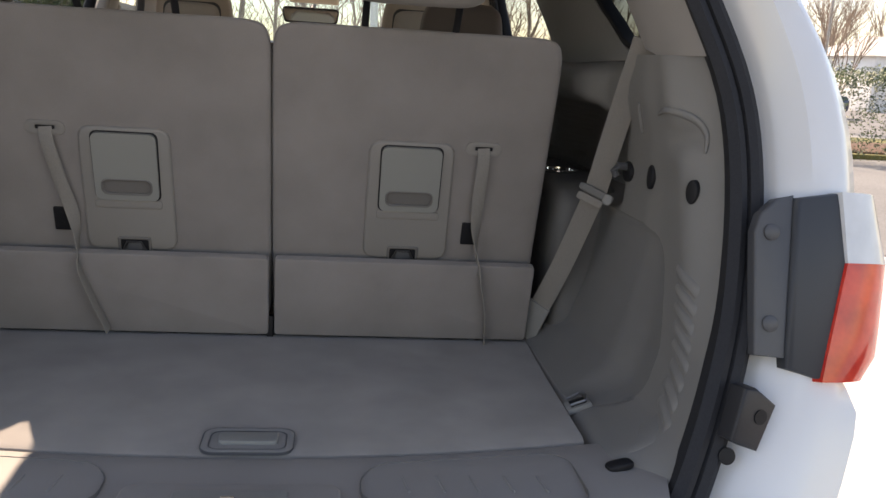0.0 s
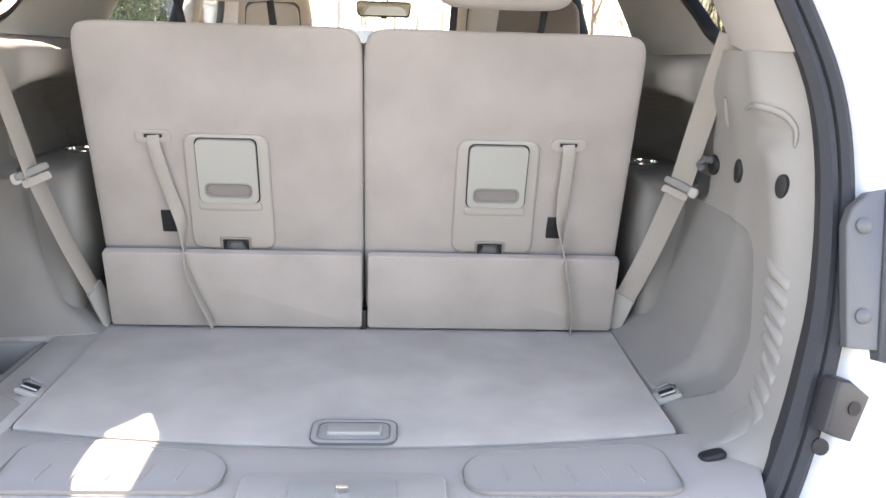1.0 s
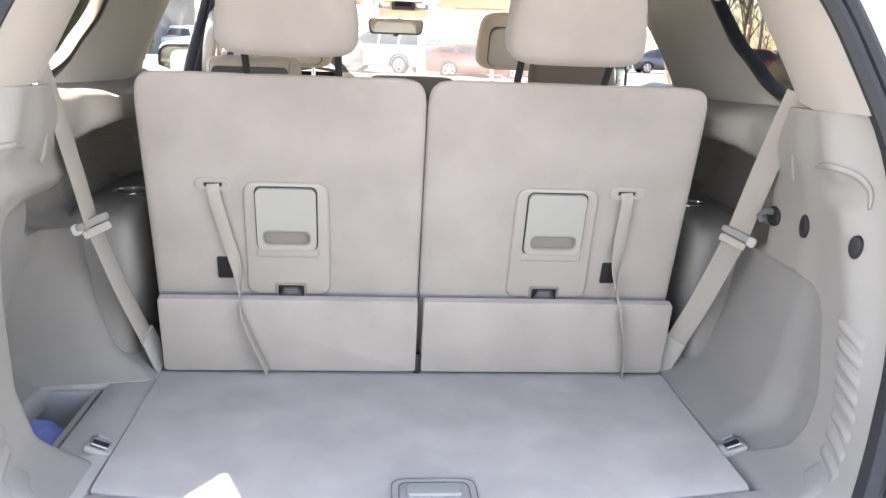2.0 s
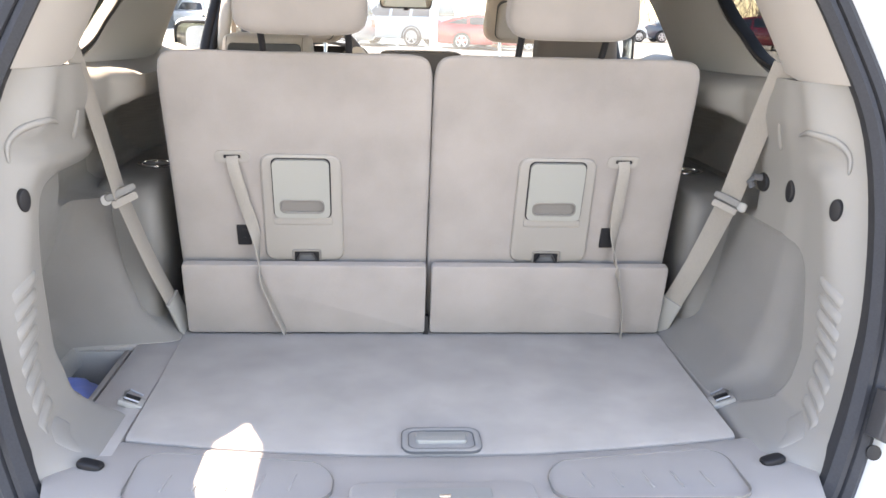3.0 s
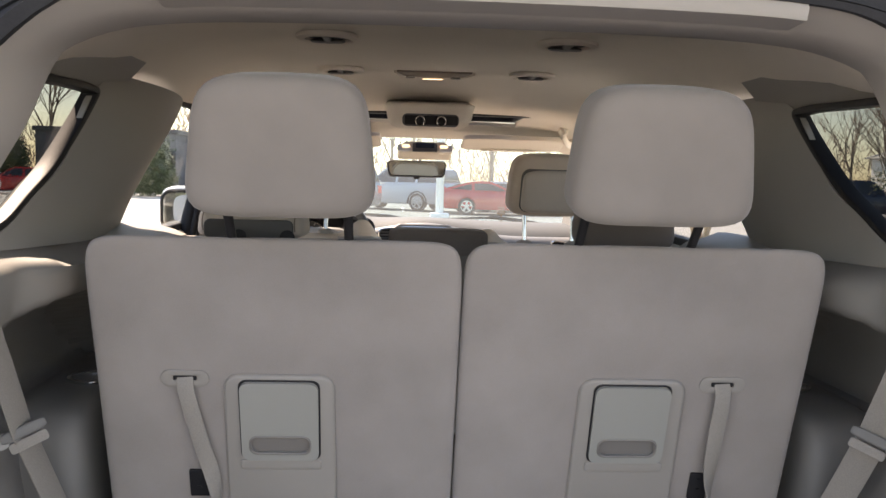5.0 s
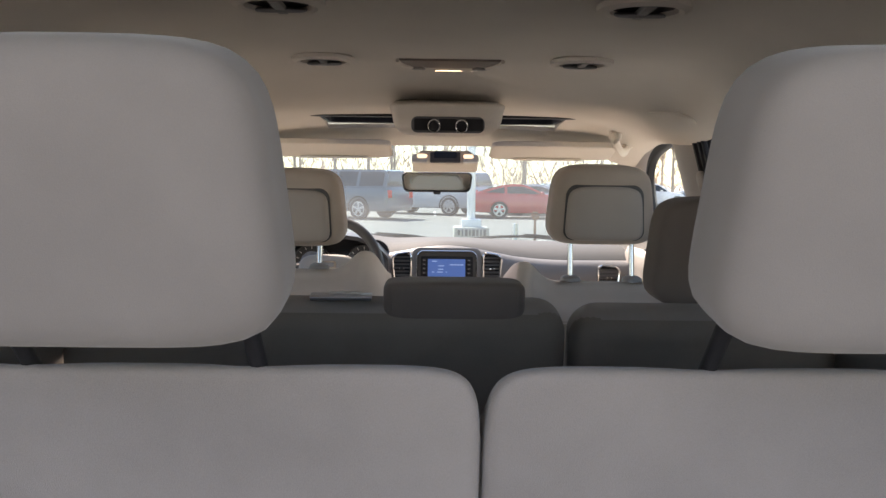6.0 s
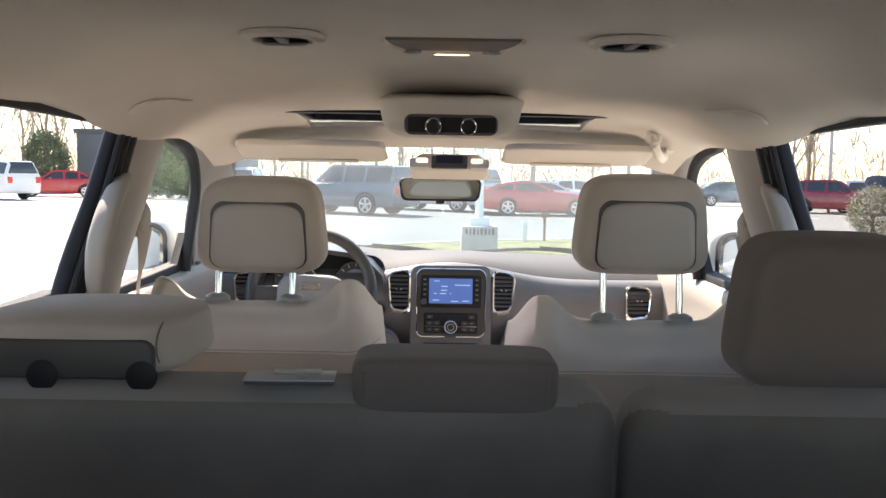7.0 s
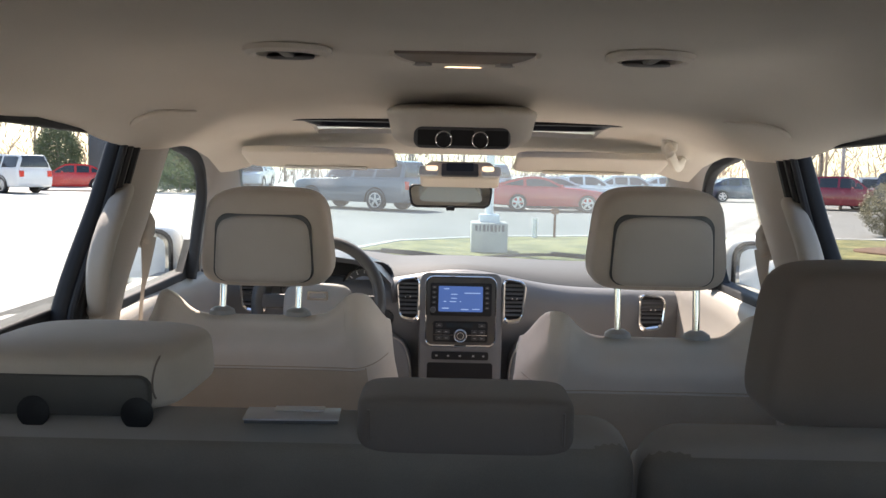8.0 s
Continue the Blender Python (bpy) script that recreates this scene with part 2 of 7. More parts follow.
def B():
    return bmesh.new()


def box(bm, c, s, bevel=0.0, seg=2, m=None):
    """Box with middle c and size s, its edges rounded."""
    r = bmesh.ops.create_cube(bm, size=1.0)
    vs = r["verts"]
    for v in vs:
        v.co = Vector((v.co.x * s[0], v.co.y * s[1], v.co.z * s[2]))
    if bevel:
        es = list({e for v in vs for e in v.link_edges})
        out = bmesh.ops.bevel(bm, geom=es, offset=min(bevel, 0.49 * min(s)), segments=seg, affect="EDGES", profile=0.5)
        vs = list({v for f in out["faces"] for v in f.verts} | {v for v in vs if v.is_valid})
    t = Matrix.Translation(c) @ (m or Matrix())
    for v in vs:
        v.co = t @ v.co
    return vs


def cushion(bm, m, s, p=4.0, n=10, warp=None):
    """Padded block of size s, bulging, with soft edges; warp bends it in its own -1..1 space."""
    seen = {}

    def vert(x, y, z):
        k = (round(x, 5), round(y, 5), round(z, 5))
        if k not in seen:
            d = (abs(x) ** p + abs(y) ** p + abs(z) ** p) ** (1 / p)
            v = Vector((x / d, y / d, z / d))
            if warp:
                v = warp(v)
            seen[k] = bm.verts.new(m @ Vector((v.x * s[0] / 2, v.y * s[1] / 2, v.z * s[2] / 2)))
        return seen[k]
    turn = math.tan if p < 7 else (lambda a: math.sin(2 * a))
    g = [turn(radians(45) * (-1 + 2 * i / n)) for i in range(n + 1)]
    for a in range(3):
        for sgn in (-1, 1):
            for i in range(n):
                for j in range(n):
                    q = []
                    for u, w in ((i, j), (i + 1, j), (i + 1, j + 1), (i, j + 1)):
                        c = [0, 0, 0]
                        c[a], c[(a + 1) % 3], c[(a + 2) % 3] = sgn, g[u], g[w]
                        q.append(vert(*c))
                    bm.faces.new(q if sgn > 0 else q[::-1])


def rrect(x0, x1, y0, y1, r, n=5):
    """Outline of a rectangle with round corners."""
    out = []
    for cx, cy, a in ((x1 - r, y1 - r, 0), (x0 + r, y1 - r, 90), (x0 + r, y0 + r, 180), (x1 - r, y0 + r, 270)):
        for i in range(n + 1):
            t = radians(a + 90 * i / n)
            out.append((cx + r * math.cos(t), cy + r * math.sin(t)))
    return out


def slab(bm, outline, m, depth, bevel=0.0, seg=3):
    """Outline in the plane of m, from z = -depth to z = 0, the edge of its front rounded."""
    n = len(outline)
    cx, cy = sum(p[0] for p in outline) / n, sum(p[1] for p in outline) / n
    loops = [(0.0, -depth)]
    if bevel:
        for i in range(seg + 1):
            a = radians(90 * i / seg)
            loops.append((bevel * (1 - math.cos(a)), -bevel * (1 - math.sin(a))))
    else:
        loops.append((0.0, 0.0))
    rings = []
    nrm = []
    area = sum(outline[i][0] * outline[(i + 1) % n][1] - outline[(i + 1) % n][0] * outline[i][1] for i in range(n))
    sg = 1 if area > 0 else -1
    for i in range(n):
        a, b = Vector(outline[i - 1]), Vector(outline[(i + 1) % n])
        t = (b - a).normalized()
        nrm.append(Vector((-t.y, t.x)) * sg)
    for ins, z in loops:
        rings.append([bm.verts.new(m @ Vector((outline[i][0] + nrm[i].x * ins, outline[i][1] + nrm[i].y * ins, z))) for i in range(n)])
    for a, b in zip(rings, rings[1:]):
        for i in range(n):
            bm.faces.new((a[i], a[(i + 1) % n], b[(i + 1) % n], b[i]))
    bm.faces.new(rings[0])
    bm.faces.new(rings[-1])


def hoop(bm, outer, inner, m, depth, rim=0.0):
    """Flat frame between two outlines with as many points, depth thick, its face at z = 0."""
    n = len(outer)
    rings = []
    for o, z in ((outer, -depth), (outer, -rim), (None, 0.0), (inner, -rim), (inner, -depth)):
        if o is None:
            o = [(0.5 * (a[0] + b[0]), 0.5 * (a[1] + b[1])) for a, b in zip(outer, inner)]
            if not rim:
                continue
        rings.append([bm.verts.new(m @ Vector((p[0], p[1], z))) for p in o])
    rings.append(rings[0])
    for a, b in zip(rings, rings[1:]):
        for i in range(n):
            bm.faces.new((a[i], a[(i + 1) % n], b[(i + 1) % n], b[i]))


def loft(bm, rails, closed=False, skip=None):
    """Sheet through rows of points."""
    g = [[bm.verts.new(p) for p in r] for r in rails]
    for i in range(len(g) - 1):
        k = len(g[i])
        for j in range(k if closed else k - 1):
            if skip and skip(i, j):
                continue
            bm.faces.new((g[i][j], g[i][(j + 1) % k], g[i + 1][(j + 1) % k], g[i + 1][j]))
    return g


def shell(bm, rails, off, skip=None):
    """Sheet through rows of points with a second skin set off by the vector (or function of the point) off, closed at its edges."""
    f = off if callable(off) else (lambda p: Vector(off))
    a = loft(bm, rails, skip=skip)
    b = loft(bm, [[Vector(p) + f(Vector(p)) for p in r] for r in rails], skip=skip)
    nr, nc = len(a), len(a[0])
    full = {(i, j) for i in range(nr - 1) for j in range(nc - 1) if not (skip and skip(i, j))}
    for i, j in full:
        for (di, dj), (p, q) in (((-1, 0), ((i, j), (i, j + 1))), ((1, 0), ((i + 1, j), (i + 1, j + 1))),
                                 ((0, -1), ((i, j), (i + 1, j))), ((0, 1), ((i, j + 1), (i + 1, j + 1)))):
            if (i + di, j + dj) not in full:
                bm.faces.new((a[p[0]][p[1]], a[q[0]][q[1]], b[q[0]][q[1]], b[p[0]][p[1]]))


def spline(pts, n=8):
    """Smooth curve through points (any number of coordinates), n steps between two."""
    pts = [Vector(p) for p in pts]
    out = []
    for i in range(len(pts) - 1):
        p0, p1, p2, p3 = pts[max(0, i - 1)], pts[i], pts[i + 1], pts[min(len(pts) - 1, i + 2)]
        for k in range(n):
            t = k / n
            out.append(0.5 * ((2 * p1) + (p2 - p0) * t + (2 * p0 - 5 * p1 + 4 * p2 - p3) * t * t + (3 * p1 - p0 - 3 * p2 + p3) * t ** 3))
    out.append(pts[-1])
    return out


def sweep(bm, pts, prof, up=(0, 0, 1), closed=False, caps=True, scale=None):
    """A profile (x: side, y: up) drawn along points."""
    pts = [Vector(p) for p in pts]
    n = len(pts)
    rings = []
    for i, p in enumerate(pts):
        a, b = (pts[i - 1], pts[(i + 1) % n]) if closed else (pts[max(0, i - 1)], pts[min(n - 1, i + 1)])
        t = (b - a).normalized()
        u = Vector(up(i) if callable(up) else up)
        s = t.cross(u)
        s = s.normalized() if s.length > 1e-6 else t.orthogonal().normalized()
        u = s.cross(t).normalized()
        k = scale(i / max(1, n - 1)) if scale else 1.0
        rings.append([bm.verts.new(p + s * x * k + u * y * k) for x, y in prof])
    m = len(prof)
    for i in range(n if closed else n - 1):
        a, b = rings[i], rings[(i + 1) % n]
        for j in range(m):
            bm.faces.new((a[j], a[(j + 1) % m], b[(j + 1) % m], b[j]))
    if caps and not closed:
        bm.faces.new(rings[0][::-1])
        bm.faces.new(rings[-1])


def disc_prof(rx, ry=None, n=10):
    ry = ry or rx
    return [(rx * math.cos(2 * math.pi * i / n), ry * math.sin(2 * math.pi * i / n)) for i in range(n)]


def tube(bm, pts, r, n=8, closed=False, scale=None):
    sweep(bm, pts, disc_prof(r, n=n), up=(0.13, 0.21, 0.97), closed=closed, scale=scale)


def lathe(bm, prof, m, n=24):
    """Profile (radius, height) turned round the z axis of m."""
    rings = [[bm.verts.new(m @ Vector((r * math.cos(2 * math.pi * i / n), r * math.sin(2 * math.pi * i / n), z))) for i in range(n)] for r, z in prof]
    for a, b in zip(rings, rings[1:]):
        for i in range(n):
            bm.faces.new((a[i], a[(i + 1) % n], b[(i + 1) % n], b[i]))
    bm.faces.new(rings[0][::-1])
    bm.faces.new(rings[-1])


def axes(o, x, y):
    """Matrix with its origin at o and its own x and y along the ways given."""
    x = Vector(x).normalized()
    z = x.cross(Vector(y)).normalized()
    y = z.cross(x)
    return Matrix(((x.x, y.x, z.x, o[0]), (x.y, y.y, z.y, o[1]), (x.z, y.z, z.z, o[2]), (0, 0, 0, 1)))


def lerp_table(t, table):
    """Value at t in rows (t, value...), straight between rows."""
    if t <= table[0][0]:
        return table[0][1]
    for a, b in zip(table, table[1:]):
        if t <= b[0]:
            k = (t - a[0]) / (b[0] - a[0])
            return a[1] + (b[1] - a[1]) * k
    return table[-1][1]


def step(a, b, t):
    t = max(0.0, min(1.0, (t - a) / (b - a)))
    return t * t * (3 - 2 * t)

# ---- the car's shell: y ahead, x to the right, the cargo floor at 0.80 ----
FLOOR = 0.80


def gate_y(z):
    return -0.53 + 0.33 * (z - 1.0)


# half of the tailgate opening, at the inner edge of its seal: (half width, height)
OPENING = [(0.49, 0.56), (0.51, 0.70), (0.568, 0.758), (0.605, 0.835), (0.640, 0.94), (0.664, 1.05), (0.675, 1.20), (0.663, 1.32),
           (0.618, 1.44), (0.572, 1.535), (0.515, 1.61), (0.44, 1.652), (0.34, 1.668), (0.17, 1.673), (0.0, 1.674)]
HALF = [Vector((p[0], p[1])) for p in spline([(x, z) for x, z in OPENING], 4)]


def opening(off=0.0, dy=0.0):
    """Points round the opening from low right over the top to low left, set outwards by off and back by -dy."""
    full = HALF + [Vector((-p.x, p.y)) for p in HALF[-2::-1]]
    out = []
    for i, p in enumerate(full):
        t = (full[min(len(full) - 1, i + 1)] - full[max(0, i - 1)]).normalized()
        q = p + Vector((t.y, -t.x)) * off
        out.append(Vector((q.x, gate_y(q.y) + dy, q.y)))
    return out


# seal
bm = B()
prof = [(-0.004, -0.012), (0.010, -0.020), (0.020, -0.016), (0.023, -0.010), (0.026, -0.016), (0.038, -0.018), (0.048, -0.010),
        (0.050, 0.006), (0.040, 0.020), (0.0, 0.020)]
full = opening()
mid = [opening(a, b) for a, b in prof]
for row, (a, b) in zip(mid, prof):
    for v in row:
        v.z += 0.020 * step(0.030, -0.004, a) * step(1.60, 1.665, v.z)
loft(bm, mid, closed=False)
bm.faces.ensure_lookup_table()
loft(bm, [mid[-1], mid[0]])
seal = solo("door_seal", bm, RUBBER, "dark grey rubber seal round the open tailgate", "seal", kind="structure")

# white body behind the seal: gutter, rear corner and side, both halves
bm = B()
rails = [opening(0.040, 0.012), opening(0.060, 0.02), opening(0.072, 0.0)]
outer = []
for k, (off, dy) in enumerate(((0.112, -0.030), (0.142, -0.026), (0.164, 0.01), (0.176, 0.09), (0.186, 0.30), (0.19, 0.9))):
    row = opening(off, dy)
    for v in row:
        low = step(0.99, 0.88, v.z)
        waist = step(1.62, 1.22, v.z) * step(0.95, 1.02, v.z)
        v.x += math.copysign((0.055 * low + 0.035 * waist) * min(1, k / 2), v.x)
        v.z = min(v.z, 1.80)
        v.y += 0.10 * low * (0 if k < 2 else -1) * (k < 5) * 0.3
    rails.append(row)
shell(bm, rails, lambda p: Vector((-math.copysign(0.004, p.x), 0.01, -0.002)), skip=lambda i, j: i >= 5 and 1.30 < rails[0][j].z)
solo("body_panel", bm, PAINT, "white painted rear body panel round the tailgate opening", "car body", kind="structure")

# headliner, with its opening for the roof window
CEIL = [(-0.30, 1.690), (-0.20, 1.698), (-0.10, 1.710), (0.05, 1.730), (0.30, 1.746), (0.70, 1.752), (1.05, 1.752), (1.20, 1.735), (1.32, 1.716),
        (1.50, 1.705), (1.85, 1.690), (2.0, 1.668), (2.12, 1.630)]


def ceil_z(x, y):
    a = abs(x)
    w = 0.62 - 0.07 * step(0.1, -0.3, y)
    brow = 0.014 * math.exp(-((a - 0.52) / 0.05) ** 2) * step(1.12, 1.24, y) * step(1.60, 1.40, y)
    return lerp_table(y, CEIL) - brow - 0.012 * (a / 0.5) ** 2 - (0.085 - 0.015 * step(0.9, 1.3, y) - 0.028 * step(1.5, 1.8, y)) * step(0.40, w, a) ** 1.5


xs = [-0.63, -0.60, -0.56, -0.52, -0.48, -0.44, -0.39, -0.34, -0.27, -0.2, -0.1, 0, 0.1, 0.2, 0.27, 0.34, 0.39, 0.44, 0.48, 0.52, 0.56, 0.60, 0.63]
ys = [-0.30 + 0.05 * i for i in range(36)] + [1.48, 1.50, 1.56, 1.62, 1.70, 1.80, 1.84, 1.88, 1.94, 2.0, 2.06, 2.12]


def roof_hole(i, j):
    return ys[i] > 1.695 and ys[i + 1] < 1.945 and xs[j] >= -0.345 and xs[j + 1] <= 0.345


bm = B()
shell(bm, [[(x, y, ceil_z(x, y)) for x in xs] for y in ys], (0, 0, 0.012), skip=roof_hole)
solo("ceiling", bm, HEADLINER, "beige cloth headliner with a roof window", "ceiling", kind="structure")
bm = B()
shell(bm, [[(x * 1.03, y - 0.02, ceil_z(x, y) + 0.05) for x in xs] for y in ys], (0, 0, 0.02), skip=roof_hole)
solo("roof", bm, PAINT, "white painted roof skin of the car", "roof", kind="structure")
for s in (1, -1):
    bm = B()
    pts = [Vector((s * p.x, p.y, ceil_z(p.x, p.y) - 0.001)) for p in spline([(0.557, 1.250), (0.532, 1.233), (0.507, 1.256), (0.476, 1.356)], 7)]
    sweep(bm, pts, disc_prof(0.010, 0.005, 10), up=(0, 0, 1), scale=lambda q: 0.15 + 0.85 * math.sin(math.pi * q) ** 0.7)
    solo("headliner_scoop", bm, HEADLINER, "soft moulded lip in the headliner over the door", "trim", kind="structure", smooth=80)
w = thing("window_1", (0, 1.78, 1.70), "closed glass roof window in the headliner", "window", kind="structure")
bm = B()
m = axes((0, 1.78, 1.735), (1, 0, 0), (0, 1, 0))
hoop(bm, rrect(-0.37, 0.37, -0.15, 0.15, 0.05), rrect(-0.33, 0.33, -0.11, 0.11, 0.03), axes((0, 1.82, 1.762), (1, 0, 0), (0, 1, 0)), 0.072)
part("window_frame", bm, BLACK, w)
bm = B()
slab(bm, rrect(-0.34, 0.34, -0.12, 0.12, 0.03), axes((0, 1.82, 1.738), (1, 0, 0), (0, 1, 0)), 0.004)
part("pane", bm, ROOFGLASS, w)

# floor: carpeted boards and the plastic sill
bm = B()
edge = [(x, -0.525 + 0.062 * (abs(x) / 0.53) ** 2) for x in [-0.499 + 0.998 * i / 16 for i in range(17)]]
rails = [[(x, y + 0.004, FLOOR - 0.012) for x, y in edge], [(x, y + 0.004, FLOOR - 0.004) for x, y in edge], [(x, y + 0.012, FLOOR) for x, y in edge],
         [(x * 1.008, -0.2, FLOOR) for x, y in edge], [(x * 1.02, -0.015, FLOOR) for x, y in edge], [(x * 1.02, 0.02, FLOOR - 0.002) for x, y in edge], [(x * 1.02, 0.10, FLOOR - 0.01) for x, y in edge]]
shell(bm, rails, (0, 0, -0.02))
floor_ = thing("floor", (0, -0.25, FLOOR), "grey carpeted cargo floor board with a pull handle", "floor", kind="structure")
part("board", bm, CARPET, floor_)
bm = B()
xs2 = [-0.62 + 1.24 * i / 30 for i in range(31)]
rails = []
for y, z in ((None, -0.02), (None, -0.006), (0.012, -0.003), (0.05, -0.003), (0.12, -0.005), (0.2, -0.008), (0.215, -0.016), (0.225, -0.05), (0.23, -0.12)):
    row = []
    for x in xs2:
        e = -0.525 + 0.062 * (min(abs(x), 0.53) / 0.53) ** 2
        yy = e if y is None else e * (1 - y / 0.23) + (-0.735) * (y / 0.23)
        row.append((x * (1 - 0.13 * ((y or 0) / 0.23)), yy, FLOOR + z))
    rails.append(row)
shell(bm, rails, (0, 0.004, -0.012))
sill = solo("sill_trim", bm, SILLP, "grey grained plastic sill of the cargo floor", "sill", kind="structure")
for s in (-1, 1):
    t = thing("scuff_insert", (s * 0.31, -0.59, FLOOR), "grey ribbed scuff plate set in the sill", "scuff plate", group="scuff plates", kind="structure")
    m = axes((s * 0.31, -0.585, FLOOR - 0.0008), (1, 0, 0), (0, 1, -0.02))
    o = [(x, y - 0.055 * (x * s < 0) * (abs(x) / 0.15) ** 2 * (y > 0)) for x, y in rrect(-0.150, 0.150, -0.075, 0.075, 0.035)]
    i = [(x * 0.99, y * 0.978) for x, y in o]
    bm = B()
    hoop(bm, o, i, m, 0.006, 0.001)
    part("rim", bm, PULL, t)
    for k in range(5):
        bm = B()
        x = s * (-0.09 + 0.046 * k)
        box(bm, (s * 0.31 + x, -0.60, FLOOR - 0.0045), (0.003, 0.045, 0.004), 0.001, m=Matrix.Rotation(s * 0.15, 4, "Z"))
        part("rib", bm, SILLP, t)
t = thing("latch_cover", (0, -0.64, FLOOR), "grey raised latch cover in the middle of the sill", "latch cover", kind="structure")
bm = B()
slab(bm, rrect(-0.135, 0.135, -0.04, 0.04, 0.02), axes((0, -0.655, FLOOR + 0.004), (1, 0, 0), (0, 1, 0)), 0.012, 0.004)
part("cover", bm, SILLP, t)
bm = B()
slab(bm, rrect(-0.07, 0.07, -0.03, 0.03, 0.006), axes((0, -0.668, FLOOR + 0.007), (1, 0, 0), (0, 1, 0)), 0.008, 0.002)
part("plate", bm, HANDLE, t, "smooth pale plate")
bm = B()
tube(bm, [(-0.006, -0.672, FLOOR + 0.004), (-0.006, -0.676, FLOOR + 0.016), (0.006, -0.676, FLOOR + 0.016), (0.006, -0.672, FLOOR + 0.004)], 0.003, 8)
part("striker", bm, CHROME, t, "bright steel striker loop")

# floor handle
m = axes((0.006, -0.482, FLOOR + 0.004), (1, 0, 0), (0, 1, 0))
bm = B()
hoop(bm, rrect(-0.063, 0.063, -0.040, 0.040, 0.020), rrect(-0.054, 0.054, -0.031, 0.031, 0.015), m, 0.006, 0.0015)
t = part("pull_handle", bm, PLASTIC_G, floor_, "grey plastic pull handle")
for a, b, c in ((0.0645, 0.0415, 0.021), (0.0535, 0.0305, 0.0145)):
    bm = B()
    hoop(bm, rrect(-a, a, -b, b, c), rrect(-a + 0.0012, a - 0.0012, -b + 0.0012, b - 0.0012, c - 0.0012), axes((0.006, -0.482, FLOOR + 0.0025), (1, 0, 0), (0, 1, 0)), 0.004)
    part("groove", bm, GREYTRIM, t)
bm = B()
slab(bm, rrect(-0.053, 0.053, -0.030, 0.030, 0.0145), axes((0.006, -0.482, FLOOR + 0.0015), (1, 0, 0), (0, 1, 0)), 0.004)
part("cup", bm, PLASTIC_G, t)
bm = B()
slab(bm, rrect(-0.041, 0.041, -0.015, 0.018, 0.007), axes((0.006, -0.480, FLOOR + 0.0065), (1, 0, 0), (0, 1, 0)), 0.006, 0.002)
part("grip", bm, HANDLE, t)


# side trim of the cargo space and the third row
def seal_x(z):
    return lerp_table(z, [(p.y, p.x) for p in HALF[:44]])


PANEL_TOP = {1: 1.10, -1: 1.195}
PANEL_REAR = {1: [(0.76, -0.30), (0.80, -0.345), (0.83, -0.385), (0.87, -0.400), (0.95, -0.388), (1.03, -0.366), (1.06, -0.354), (1.08, -0.338), (1.092, -0.31), (1.10, -0.27)],
              -1: [(0.76, -0.372), (0.92, -0.372), (1.09, -0.378), (1.14, -0.374), (1.17, -0.362), (1.185, -0.345), (1.195, -0.315)]}


def wall_x(y, z, s):
    """Half width of the trim."""
    mid = lerp_table(z, [(0.76, 0.500), (0.79, 0.506), (0.80, 0.513), (0.815, 0.533), (0.86, 0.578), (0.95, 0.608), (1.05, 0.625), (1.18, 0.630), (1.25, 0.618), (1.30, 0.600), (1.325, 0.597), (1.38, 0.597), (1.5, 0.59)])
    rear = lerp_table(z, [(0.76, 0.502), (0.79, 0.510), (0.80, 0.525), (0.82, 0.572), (0.84, 0.604), (0.92, 0.630), (1.05, 0.636), (1.18, 0.634), (1.25, 0.624), (1.30, 0.610), (1.38, 0.602), (1.5, 0.59)])
    mid += (rear - mid) * step(-0.27, -0.335, y)
    # broad shoulder under the quarter window
    sh = step(-0.11, -0.01, y)
    mid -= 0.045 * step(1.20, 1.31, z) * sh
    mid += (0.046 * step(-0.24, -0.14, y) + 0.045 * sh) * step(1.338, 1.374, z)
    back = seal_x(z) + 0.002
    k = step(gate_y(z) + 0.085, gate_y(z), y)
    x = mid + (max(back, mid) - mid) * k if z > 0.9 else mid + (back - mid) * k
    # carpeted panel, set back behind a soft edge
    yb, zt = lerp_table(z, PANEL_REAR[s]), PANEL_TOP[s]
    x += 0.008 * step(yb - 0.001, yb + 0.012, y) * step(zt + 0.001, zt - 0.012, z) * step(0.15, 0.05, y) * step(0.81, 0.86, z)
    # hollow over the storage bin, under a rounded lip
    if s < 0:
        x += (0.045 + 0.155 * step(1.16, 0.80, z)) * step(yb - 0.006, yb + 0.045, y) * step(-0.035, -0.085, y) * step(1.205, 1.165, z)
        x -= 0.010 * math.exp(-((z - 1.222) / 0.016) ** 2) * step(-0.40, -0.34, y) * step(-0.06, -0.12, y)
    # grip pocket in the rear corner
    x += 0.016 * math.exp(-((y + 0.375) / 0.028) ** 2 - ((z - 1.252) / 0.020) ** 2)
    # niche over the arm rest
    arch = 1.286 - 0.16 * max(0.0, abs(y - 0.06) - 0.09) ** 1.2 * 4
    x += 0.085 * step(-0.19, -0.13, y) * step(arch + 0.006, arch - 0.012, z) * step(1.10, 1.12, z) * step(-0.16, -0.06, y)
    return x


def wall_slope(y, z, s):
    return (wall_x(y + 0.004, z, s) - wall_x(y - 0.004, z, s)) / 0.008


def on_wall(y, z, s, proud=0.0):
    return Vector((s * (wall_x(y, z, s) - proud), y, z))


